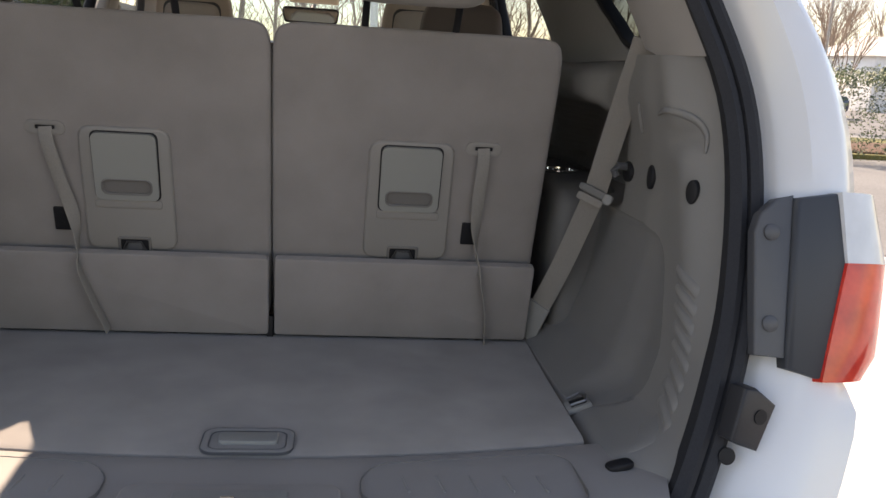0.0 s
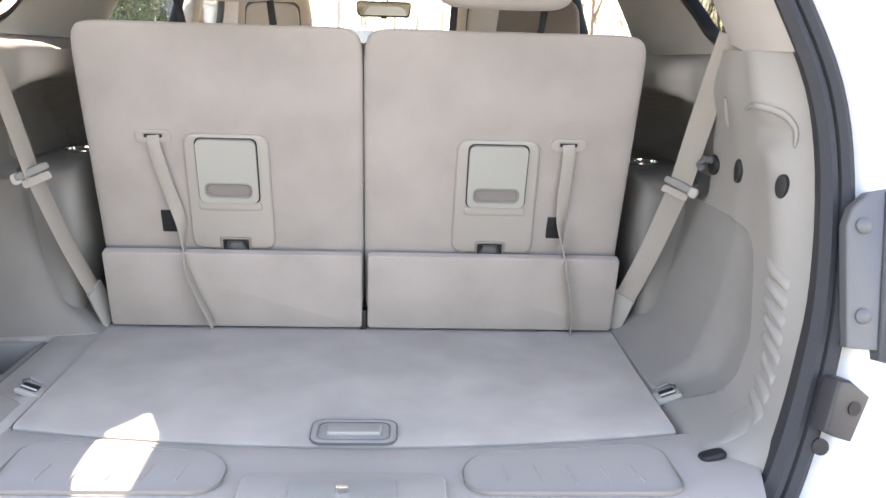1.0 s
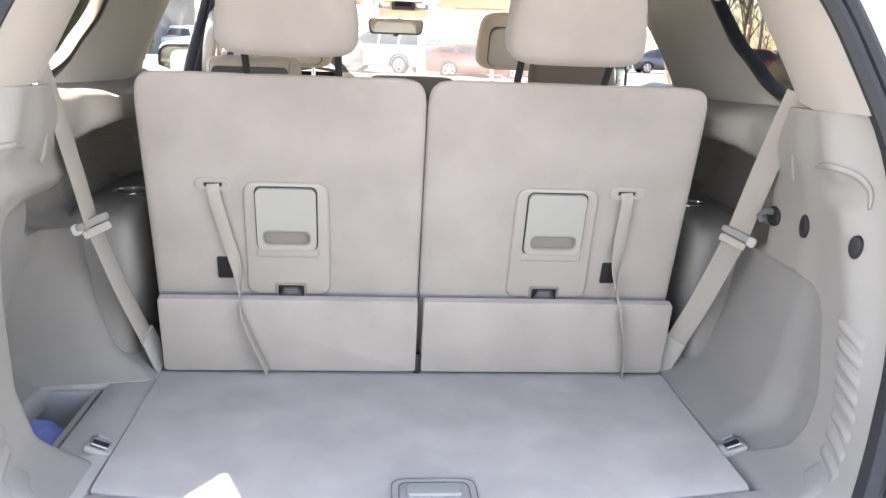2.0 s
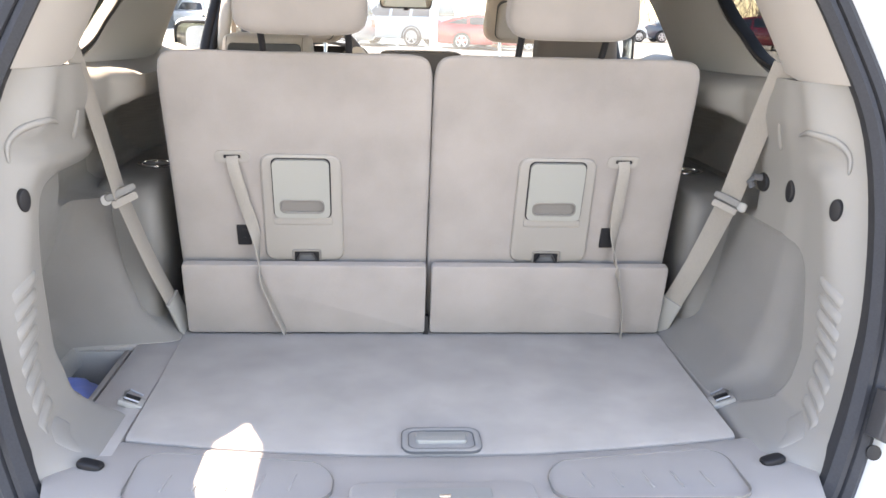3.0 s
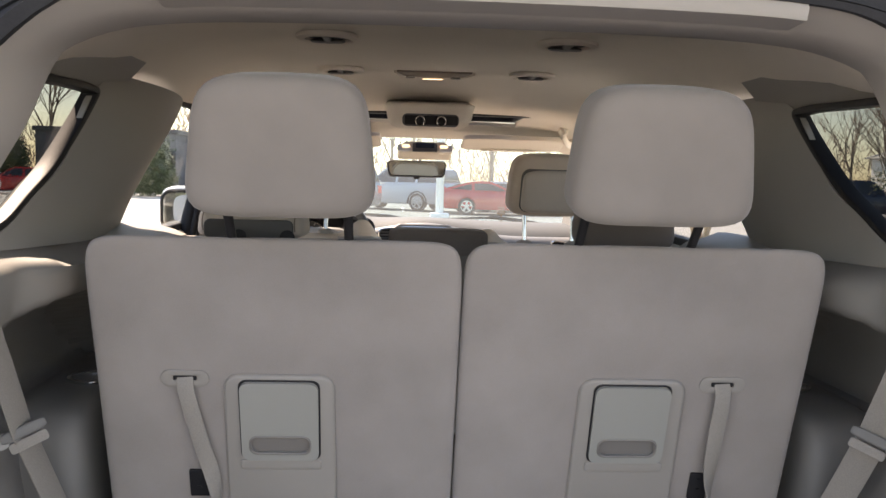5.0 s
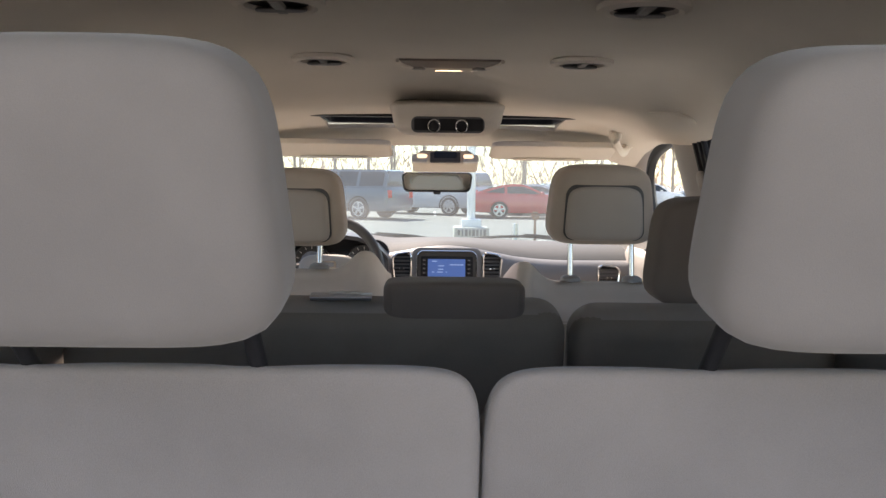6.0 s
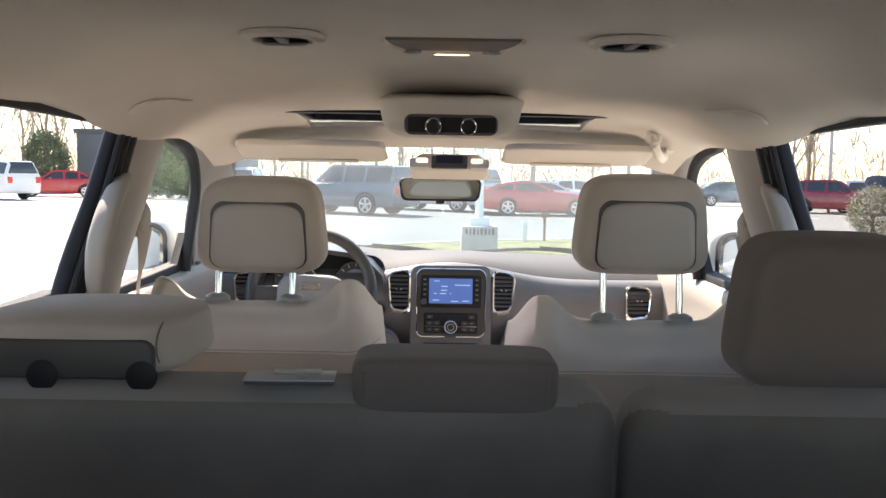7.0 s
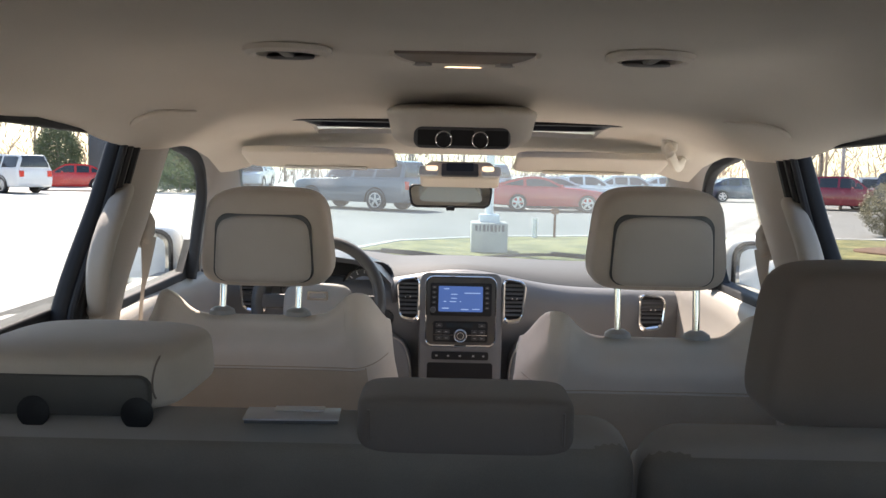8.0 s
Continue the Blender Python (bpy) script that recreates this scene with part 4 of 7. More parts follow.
    slab(bm, [(-0.020, -0.011), (0.020, -0.011), (0.011, 0.004), (-0.011, 0.004)], on_back(lx, 0.977, 0.0085), 0.003, 0.0006)
    part("latch_tongue", bm, GREYTRIM, latch)
    bm = B()
    wire = [(-0.022, -0.012), (-0.012, 0.009), (0.012, 0.009), (0.022, -0.012)]
    tube(bm, [on_back(lx, 0.977, 0.012) @ Vector((x, y, 0)) for x, y in wire], 0.0022, 6)
    part("latch_wire", bm, STEEL, latch)
    # pull strap with its slot plate and clip
    sx = s * 0.384
    bm = B()
    hoop(bm, rrect(-0.033, 0.033, -0.013, 0.013, 0.012, 5), rrect(-0.017, 0.017, -0.003, 0.005, 0.002, 5), on_back(sx, 1.190, 0.004), 0.008, 0.0015)
    part("strap_slot", bm, BEZELP, t)
    bm = B()
    # black sheet stands for the shade inside the strap slot
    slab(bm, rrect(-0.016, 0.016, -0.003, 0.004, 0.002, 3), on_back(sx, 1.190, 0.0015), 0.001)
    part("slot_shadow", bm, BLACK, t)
    bm = B()
    if s > 0:
        pts = [(sx, 1.192, 0.0), (sx + 0.001, 1.17, 0.010), (sx - 0.001, 1.10, 0.013), (sx + 0.002, 1.03, 0.014), (sx + 0.010, 0.975, 0.034), (sx + 0.014, 0.955, 0.055), (sx + 0.030, 0.89, 0.062), (sx + 0.037, 0.815, 0.066)]
    else:
        pts = [(sx, 1.192, 0.0), (sx + 0.003, 1.17, 0.010), (sx + 0.018, 1.10, 0.013), (sx + 0.034, 1.03, 0.014), (sx + 0.040, 0.975, 0.034), (sx + 0.044, 0.955, 0.055), (sx + 0.062, 0.90, 0.062), (sx + 0.088, 0.830, 0.066)]
    w = spline([on_back(x, z, d).translation for x, z, d in pts], 6)
    n = len(w)
    twist = lambda i: Matrix.Rotation(radians(88) * step(0.28, 0.55, i / n), 3, "Z") @ Vector((0, -1, -0.3))
    sweep(bm, w, rrect(-0.0115, 0.0115, -0.0012, 0.0012, 0.001, 2), up=twist)
    part("pull_strap", bm, WEB, t, "thin beige webbing strap")
    bm = B()
    slab(bm, rrect(-0.014, 0.014, -0.023, 0.023, 0.002, 3), on_back(s * 0.374, 1.022, 0.004), 0.006, 0.001)
    for y in (0.012, -0.006):
        slab(bm, rrect(-0.003, 0.003, y - 0.002, y + 0.002, 0.001, 2), on_back(s * 0.374, 1.022, 0.005), 0.002)
    part("strap_clip", bm, BLACK, t)
    # headrest
    hx = s * 0.2345
    hm = axes((hx, -0.207, 1.512), (1, 0, 0), (0, -0.16, 1))
    bm = B()
    cushion(bm, hm, (0.219, 0.168, 0.098), 5.4, 18, lambda v: Vector((v.x * (1 - 0.085 * v.y - 0.03 * max(0, v.y) ** 3), v.y + 0.05 * (1 - v.x * v.x) * (v.y > 0), v.z)))
    head = part("headrest", bm, REARHEAD_SHADED, t)
    for q in (-1, 1):
        bm = B()
        pts = [hm @ Vector((q * 0.097 * (1 - 0.085 * y / 0.084), y, 0.0385 - 0.012 * abs(y / 0.1) ** 3)) for y in [-0.06 + 0.012 * i for i in range(11)]]
        tube(bm, pts, 0.0009, 5)
        part("seam", bm, REARHEAD_SHADED, head)
        bm = B()
        tube(bm, [(hx + q * 0.078, -0.098, 1.34), (hx + q * 0.078, -0.110, 1.39), (hx + q * 0.078, -0.165, 1.45)], 0.0065, 10)
        part("post", bm, BLACK, t, "dark headrest post")


third_seat(1)
third_seat(-1)
bm = B()
box(bm, (0.0, 0.012, 0.815), (0.012, 0.02, 0.05), 0.002)
solo("hinge_pin", bm, BLACK, "black hinge piece between the two seat backs", "hinge")


def head_pad(bm, m, s, p=5.0):
    cushion(bm, m, s, p, 20, lambda v: Vector((v.x * (1 - 0.085 * v.y), v.y + 0.04 * (1 - v.x * v.x) * (v.y > 0), v.z)))


# second row: a wide seat on the left, a narrow one on the right
def second_row(x0, x1, top, name, label):
    t = thing(name, (0.5 * (x0 + x1), 0.85, 0.5), label, "seat", group="second-row seats")
    cx, w = 0.5 * (x0 + x1), x1 - x0
    m = axes((cx, 0.695, 1.03), (1, 0, 0), (0, -0.14, 1))
    bm = B()
    slab(bm, rrect(-w / 2, w / 2, -0.33, top, 0.046, 7), m @ Matrix.Translation((0, 0, 0.060)), 0.064, 0.042, 6)
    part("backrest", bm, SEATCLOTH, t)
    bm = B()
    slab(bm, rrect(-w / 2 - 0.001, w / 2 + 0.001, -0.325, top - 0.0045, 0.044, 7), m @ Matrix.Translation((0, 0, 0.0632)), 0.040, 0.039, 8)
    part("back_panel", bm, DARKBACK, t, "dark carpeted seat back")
    bm = B()
    pts = [m @ Vector((-w / 2 + 0.05 + (w - 0.10) * i / 12, top - 0.0050, 0.0260)) for i in range(13)]
    tube(bm, pts, 0.0016, 5)
    part("seam", bm, WEB, t)
    bm = B()
    cushion(bm, axes((cx, 0.83, 1.0), (1, 0, 0), (0, -0.14, 1)), (w * 0.94, 0.55, 0.10), 6, 10)
    part("back_cushion", bm, SEATCLOTH, t)
    bm = B()
    cushion(bm, pose(cx, 1.14, 0.80, 5), (w * 0.97, 0.52, 0.2), 5, 10)
    part("seat_cushion", bm, SEATCLOTH, t)
    return t


wide = second_row(-0.60, 0.174, 0.310, "second_row_seat", "wide greige cloth second-row seat with a folded headrest")
narrow = second_row(0.182, 0.60, 0.303, "second_row_seat", "narrow greige cloth second-row seat with a raised headrest")
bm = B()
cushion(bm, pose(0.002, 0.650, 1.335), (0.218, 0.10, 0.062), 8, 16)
mh = part("headrest", bm, HEADCLOTH_SHADED, wide, "low middle headrest")
for q in (-1, 1):
    bm = B()
    tube(bm, [(0.002 + q * 0.096, 0.5995, z) for z in (1.322, 1.334, 1.346, 1.354)], 0.0015, 5)
    part("seam", bm, HEADCLOTH_SHADED, mh)
# outer headrest folded forward: padded block with sewn end caps over a base with two post sockets
fm = axes((-0.411, 0.722, 1.367), (1, 0, 0), (0, 1, -0.02))
bm = B()
cushion(bm, fm, (0.234, 0.205, 0.068), 5.4, 20, lambda v: Vector((v.x * (1 - 0.03 * v.z), v.y, v.z + 0.10 * (1 - v.x * v.x) * (v.z > 0) - 0.12 * step(-0.5, -1.0, v.y) * (v.z > 0))))
# paler cloth than the raised headrest: window light on top put into the colour
fh = part("headrest", bm, FABRIC, wide, "outer headrest folded forward")
for q in (-1, 1):
    bm = B()
    pts = [fm @ Vector((q * 0.099, -0.1030 * abs(math.cos(a)) ** 0.5, 0.0290 * math.sin(a) + 0.001)) for a in [radians(-60 + 10 * i) for i in range(15)]]
    tube(bm, pts, 0.0011, 5)
    part("seam", bm, HEADCLOTH_SHADED, fh)
bm = B()
# dark slab: the shade under the folded headrest put into its colour
slab(bm, rrect(-0.096, 0.096, -0.026, 0.016, 0.014, 4), axes((-0.411, 0.6178, 1.362), (1, 0, 0), (0, 0, 1)), 0.010, 0.003)
part("underside", bm, LEATHER, fh, "dark slab for the shaded underside of the folded headrest")
for x in (-0.431, -0.327):
    bm = B()
    lathe(bm, [(0.0, 0.0), (0.0165, 0.0), (0.0165, 0.001), (0.0150, 0.0018), (0.0, 0.0018)], axes((x, 0.6176, 1.340), (1, 0, 0), (0, 0.04, 1)), 20)
    part("socket", bm, BLACK, fh, "black post socket")
hm = axes((0.432, 0.700, 1.410), (1, 0, 0), (0, -0.05, 1))
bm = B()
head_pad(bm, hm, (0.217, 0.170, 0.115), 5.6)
rh = part("headrest", bm, HEADCLOTH_SHADED, narrow, "upright outer headrest")
for q in (-1, 1):
    bm = B()
    pts = [hm @ Vector((q * 0.093 * (1 - 0.085 * y / 0.085), y, 0.0470 - 0.014 * abs(y / 0.1) ** 3)) for y in [-0.06 + 0.012 * i for i in range(11)]]
    tube(bm, pts, 0.0013, 5)
    part("seam", bm, HEADCLOTH_SHADED, rh)
    bm = B()
    tube(bm, [(0.432 + q * 0.07, 0.70, 1.24), (0.432 + q * 0.07, 0.70, 1.35)], 0.0065, 8)
    part("post", bm, CHROME, narrow)
COVERGREY = mat("grey_booklet_cover", (0.46, 0.47, 0.50), 0.35, blotch=0.06, scale=20)
w = thing("booklet", (-0.171, 0.606, 1.338), "grey-covered booklet with loose papers on the seat back", "booklet")
m = pose(-0.171, 0.618, 1.3400, 4, 0, 2)
for nm, c, sz, mt in (("cover", (0, 0, 0.003), (0.094, 0.034, 0.002), COVERGREY), ("page_block", (0, 0.001, 0.0), (0.092, 0.032, 0.004), GREYTRIM), ("loose_sheet", (0.006, 0.010, 0.0052), (0.050, 0.012, 0.0016), PAPER)):
    bm = B()
    box(bm, c, sz, 0.0006)
    for v in bm.verts:
        v.co = m @ v.co
    part(nm, bm, mt, w)


def front_seat(s, hy, top_z, head_z, dx):
    t = thing("bucket_seat", (s * 0.387, 1.75, 0.5), "greige cloth front bucket seat with a tall headrest", "seat", group="front seats")
    cx = s * 0.387
    yb = hy - 0.05

    def edge(y):
        return lerp_table(y, [(0.0, 0.292), (0.40, 0.285), (0.50, 0.274), (0.58, 0.258), (0.64, 0.242), (0.70, 0.228)])
    m = axes((cx, yb + 0.13, top_z - 0.645), (1, 0, 0), (0, -0.19, 1))

    def back(u, v, lift=0.0):
        """Point of the rear face: u across from -1 to 1, v up from 0 to 1."""
        a = abs(u)
        top = 0.646 + 0.046 * math.exp(-((a - 0.80) / 0.18) ** 2) - 0.055 * step(0.86, 1.0, a) ** 2
        y = v * top
        x = u * edge(y)
        round_ = max(0.0, (a - 0.70) / 0.30) ** 2.4
        z = 0.055 - 0.10 * round_ - 0.055 * step(0.88, 1.0, v) ** 2 - 0.02 * step(0.6, 0.9, v) + lift
        return m @ Vector((x, y, z))

    def level(u, y, lift=0.0):
        """Point of the rear face at the height y above the seat's foot."""
        a = abs(u)
        return back(u, y / (0.646 + 0.046 * math.exp(-((a - 0.80) / 0.18) ** 2) - 0.055 * step(0.86, 1.0, a) ** 2), lift)
    us = [math.sin(radians(90 * (-1 + j / 28))) for j in range(57)]
    us = [0.55 * u + 0.45 * (-1 + j / 28) for j, u in enumerate(us)]
    # padded shell with raised shoulders, rounded to the front
    bm = B()
    rails = [[back(u, v) for u in us] for v in [k / 20 for k in range(15)] + [0.74 + 0.26 * k / 14 for k in range(15)]]
    last = rails[-1]
    for dz, dy in ((-0.014, -0.002), (-0.030, -0.010), (-0.046, -0.024), (-0.058, -0.044)):
        rails.append([p + m.to_3x3() @ Vector((0, dy, dz)) for p in last])
    shell(bm, rails, lambda p: m.to_3x3() @ Vector((0, -0.03, -0.04)))
    part("backrest", bm, FRONTCLOTH_LIT, t, smooth=80)
    # lower back: a sewn-in map pocket of tan cloth
    bm = B()
    shell(bm, [[level(u * 0.82, y, 0.003 + 0.006 * math.sin(math.pi * min(1, y / 0.56)) * (1 - u ** 4)) for u in us] for y in [0.06 + 0.497 * k / 16 for k in range(17)]], lambda p: m.to_3x3() @ Vector((0, 0, -0.005)))
    part("map_pocket", bm, POCKET, t, "tan cloth map pocket", smooth=80)
    bm = B()
    tube(bm, [level(u * 0.97, 0.562, 0.0002) for u in us], 0.0012, 6)
    part("seam", bm, POCKET, t)
    for q in (-1, 1):
        bm = B()
        tube(bm, [level(q * 0.82, 0.06 + 0.50 * k / 14, 0.002) for k in range(15)], 0.0012, 6)
        part("seam", bm, POCKET, t)
        bm = B()
        tube(bm, [back(q * (0.70 + 0.02 * math.sin(3 * k / 12)), 0.87 + 0.12 * k / 12, -0.0002) for k in range(13)], 0.0008, 6)
        part("seam", bm, FRONTCLOTH_LIT, t)
    bm = B()
    cushion(bm, pose(cx, 1.86, 0.72, 8), (0.50, 0.52, 0.2), 5, 10)
    part("seat_cushion", bm, FRONTCLOTH_LIT, t)
    hm = axes((cx + dx, hy + 0.025, head_z), (1, 0, 0), (0, -0.06, 1))
    bm = B()
    cushion(bm, hm, (0.252, 0.192, 0.13), 5.0, 18, lambda v: Vector((v.x * (1 - 0.08 * v.y), v.y + 0.04 * (1 - v.x * v.x) * (v.y > 0), v.z)))
    h = part("headrest", bm, HEADCOVER_SHADED, t)
    # bulging rear insert over a dark sheet that stands for the shaded gap
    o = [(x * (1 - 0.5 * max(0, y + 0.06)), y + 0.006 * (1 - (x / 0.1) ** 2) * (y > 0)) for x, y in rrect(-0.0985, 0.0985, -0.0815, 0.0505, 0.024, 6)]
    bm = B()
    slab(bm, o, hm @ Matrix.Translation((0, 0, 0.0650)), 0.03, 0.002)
    part("recess", bm, LOUVRE, h, "dark sheet for the shade in the gap round the rear insert")
    bm = B()
    cushion(bm, hm @ Matrix.Translation((0, -0.0185, 0.055)), (0.194, 0.128, 0.046), 6.0, 18, lambda v: Vector((v.x * (1 - 0.045 * (v.y + 1)), v.y + 0.06 * (1 - v.x * v.x) * (v.y > 0), v.z)))
    part("rear_pad", bm, PADCLOTH, h, "smooth padded rear insert")
    for q in (-1, 1):
        bm = B()
        tube(bm, [(cx + q * 0.0755, hy - 0.02, top_z - 0.05), (cx + q * 0.0755, hy, head_z - 0.07)], 0.0068, 12)
        part("post", bm, CHROME, t, "chrome headrest post")
        bm = B()
        lathe(bm, [(0.0, 0.0), (0.026, 0.0), (0.024, 0.008), (0.014, 0.014), (0.0, 0.014)], pose(cx + q * 0.0755, hy - 0.018, top_z - 0.004), 18)
        part("post_guide", bm, PLASTIC_G, t)


front_seat(1, 1.43, 1.282, 1.464, 0.0)
front_seat(-1, 1.50, 1.299, 1.447, 0.010)

# ---- dashboard and fittings ----
CX = 0.03                                               # middle of the centre stack
t = thing("dashboard", (0, 2.5, 0.9), "dark grey dashboard with a toned-down top pad and a centre stack", "dashboard", kind="structure")
bm = B()
xs3 = [-0.74 + 1.48 * i / 36 for i in range(37)]


def dash_top(x):
    return 1.275 + 0.012 * math.exp(-((x - CX) / 0.25) ** 2) + 0.02 * math.exp(-((x + 0.38) / 0.16) ** 4)


def dash_lip(x):
    """Arch of the lip between top pad and face: high over the centre stack, low at the sides."""
    return 0.022 - 0.040 * (1 - math.exp(-((x - CX) / 0.21) ** 2))


sect = [(2.94, -0.06, 0), (2.90, -0.005, 0), (2.75, 0.008, 0), (2.60, 0.008, 0.1), (2.52, 0.003, 0.45), (2.475, -0.008, 0.85), (2.456, -0.020, 1)]
rails = [[(x, y - 0.05 * (1 - (x / 0.74) ** 2) * step(2.75, 2.55, y), dash_top(x) + z + w * dash_lip(x)) for x in xs3] for y, z, w in sect]
shell(bm, rails, (0, 0, -0.01))
part("top_pad", bm, DASHTOP, t)
bm = B()
sect = [(2.452, -0.021, 1), (2.438, -0.029, 0.95), (2.424, -0.044, 0.7), (2.414, -0.066, 0.4), (2.412, -0.09, 0.1), (2.416, -0.13, 0), (2.43, -0.20, 0), (2.47, -0.26, 0), (2.50, -0.34, 0), (2.52, -0.48, 0), (2.52, -0.7, 0)]
rails = [[(x, y - 0.05 * (1 - (x / 0.74) ** 2), dash_top(x) + z + w * dash_lip(x)) for x in xs3] for y, z, w in sect]
shell(bm, rails, (0, 0.02, 0))
part("face", bm, DASH, t)
SM = axes((CX, 2.345, 1.162), (1, 0, 0), (0, 0.10, 1))   # plane of the centre stack, facing the rear
bm = B()
def crown(outline, rise):
    """Outline with its upper edge arched."""
    w = max(x for x, y in outline)
    return [(x, y + rise * (1 - (x / w) ** 2) * (y > 0)) for x, y in outline]


slab(bm, crown(rrect(-0.124, 0.124, -0.42, 0.119, 0.026, 8), 0.008), SM @ Matrix.Translation((0, 0, -0.004)), 0.06, 0.005)
part("stack_housing", bm, DASH, t)
bm = B()
slab(bm, crown(rrect(-0.103, 0.103, -0.096, 0.106, 0.02, 8), 0.005), SM, 0.02, 0.003)
stack = part("stack_panel", bm, STACK, t, "black glossy control panel")
bm = B()
hoop(bm, crown(rrect(-0.1065, 0.1065, -0.1005, 0.1095, 0.023, 8), 0.005), crown(rrect(-0.1025, 0.1025, -0.0945, 0.1055, 0.019, 8), 0.005), SM @ Matrix.Translation((0, 0, 0.003)), 0.008, 0.002)
part("chrome_frame", bm, CHROME, stack)
bm = B()
slab(bm, rrect(-0.092, 0.092, -0.008, 0.091, 0.006), SM @ Matrix.Translation((0, 0, 0.004)), 0.006, 0.002)
part("radio_face", bm, BLACK, stack)
SCX = -0.001
bm = B()
slab(bm, rrect(SCX - 0.066, SCX + 0.066, 0.005, 0.081, 0.003), SM @ Matrix.Translation((0, 0, 0.0055)), 0.003)
part("display", bm, SCREEN, stack, "lit blue display")
bm = B()
for x0, x1, y in ((-0.052, -0.035, 0.078), (-0.030, -0.010, 0.062), (-0.030, -0.012, 0.050), (-0.052, -0.044, 0.040), (-0.034, -0.014, 0.040), (-0.004, 0.0, 0.040),
                  (0.010, 0.058, 0.066), (-0.056, -0.036, 0.020), (0.0, 0.022, 0.017), (0.034, 0.056, 0.018)):
    slab(bm, rrect(x0, x1, y - 0.0062, y - 0.0038, 0.0008, 2), SM @ Matrix.Translation((0, 0, 0.0062)), 0.0006)
part("display_marks", bm, SCREEN_TEXT, stack)
for sx in (-1, 1):
    for k in range(5):
        bm = B()
        slab(bm, rrect(-0.006, 0.006, -0.004, 0.004, 0.002, 3), SM @ Matrix.Translation((SCX + sx * 0.079, 0.077 - 0.015 * k, 0.0068)), 0.004, 0.001)
        part("button", bm, LOUVRE, stack)
        bm = B()
        slab(bm, rrect(-0.003, 0.003, -0.0009, 0.0009, 0.0004, 2), SM @ Matrix.Translation((SCX + sx * 0.079, 0.077 - 0.015 * k, 0.0073)), 0.0006)
        part("button_mark", bm, MARK, stack)
bm = B()
lathe(bm, [(0.0, 0.0), (0.009, 0.0), (0.009, 0.006), (0.007, 0.009), (0.0, 0.009)], SM @ Matrix.Translation((-0.083, 0.010, 0.005)), 16)
part("knob", bm, GREYTRIM, stack)
bm = B()
slab(bm, rrect(-0.082, 0.082, -0.086, -0.024, 0.006), SM @ Matrix.Translation((0, 0, 0.002)), 0.005, 0.002)
part("climate_panel", bm, BLACK, stack)
bm = B()
slab(bm, rrect(-0.042, 0.036, -0.043, -0.029, 0.002), SM @ Matrix.Translation((0, 0, 0.0035)), 0.003)
part("climate_window", bm, DARKGLASS, stack)
bm = B()
lathe(bm, [(0.0, 0.0), (0.0205, 0.0), (0.0195, 0.012), (0.0165, 0.014), (0.0135, 0.010), (0.0, 0.010)], SM @ Matrix.Translation((0, -0.0665, 0.002)), 28)
dial = part("climate_dial", bm, LOUVRE, stack)
bm = B()
hoop(bm, disc_prof(0.0190, n=28), disc_prof(0.0165, n=28), SM @ Matrix.Translation((0, -0.0665, 0.0168)), 0.004, 0.001)
part("dial_ring", bm, CHROME, dial)
bm = B()
hoop(bm, disc_prof(0.0105, n=24), disc_prof(0.0090, n=24), SM @ Matrix.Translation((0, -0.0665, 0.0128)), 0.002)
part("dial_ring", bm, PAPER, dial)
for x in (-0.064, -0.042, 0.042, 0.064):
    for y in (-0.036, -0.055, -0.074):
        if abs(x) > 0.05 or y < -0.04:
            bm = B()
            slab(bm, rrect(-0.010, 0.010, -0.006, 0.006, 0.002, 3), SM @ Matrix.Translation((x, y, 0.0045)), 0.004, 0.001)
            part("button", bm, LOUVRE, stack)
            bm = B()
            slab(bm, rrect(-0.004, 0.004, -0.0008, 0.0008, 0.0004, 2), SM @ Matrix.Translation((x, y, 0.0050)), 0.0006)
            part("button_mark", bm, MARK, stack)
for x in (-0.05, 0.05):
    bm = B()
    slab(bm, rrect(x - 0.029, x + 0.029, -0.0656, -0.0636, 0.0006, 2), SM @ Matrix.Translation((0, 0, 0.0040)), 0.002)
    part("bright_line", bm, CHROME, stack)
bm = B()
slab(bm, rrect(-0.085, 0.085, -0.139, -0.115, 0.006), SM @ Matrix.Translation((0, 0, 0.001)), 0.01, 0.002)
sw = part("switch_row", bm, BLACK, t)
for x in (-0.07, -0.035, 0.0, 0.04, 0.07):
    bm = B()
    slab(bm, rrect(-0.0035, 0.0035, -0.0025, 0.0025, 0.001, 2), SM @ Matrix.Translation((x, -0.127, 0.002)), 0.001)
    part("switch_mark", bm, MARK, sw)
bm = B()
slab(bm, rrect(-0.098, 0.098, -0.25, -0.148, 0.008), SM @ Matrix.Translation((0, 0, -0.003)), 0.02)
part("open_tray", bm, BLACK, t, "dark open tray")


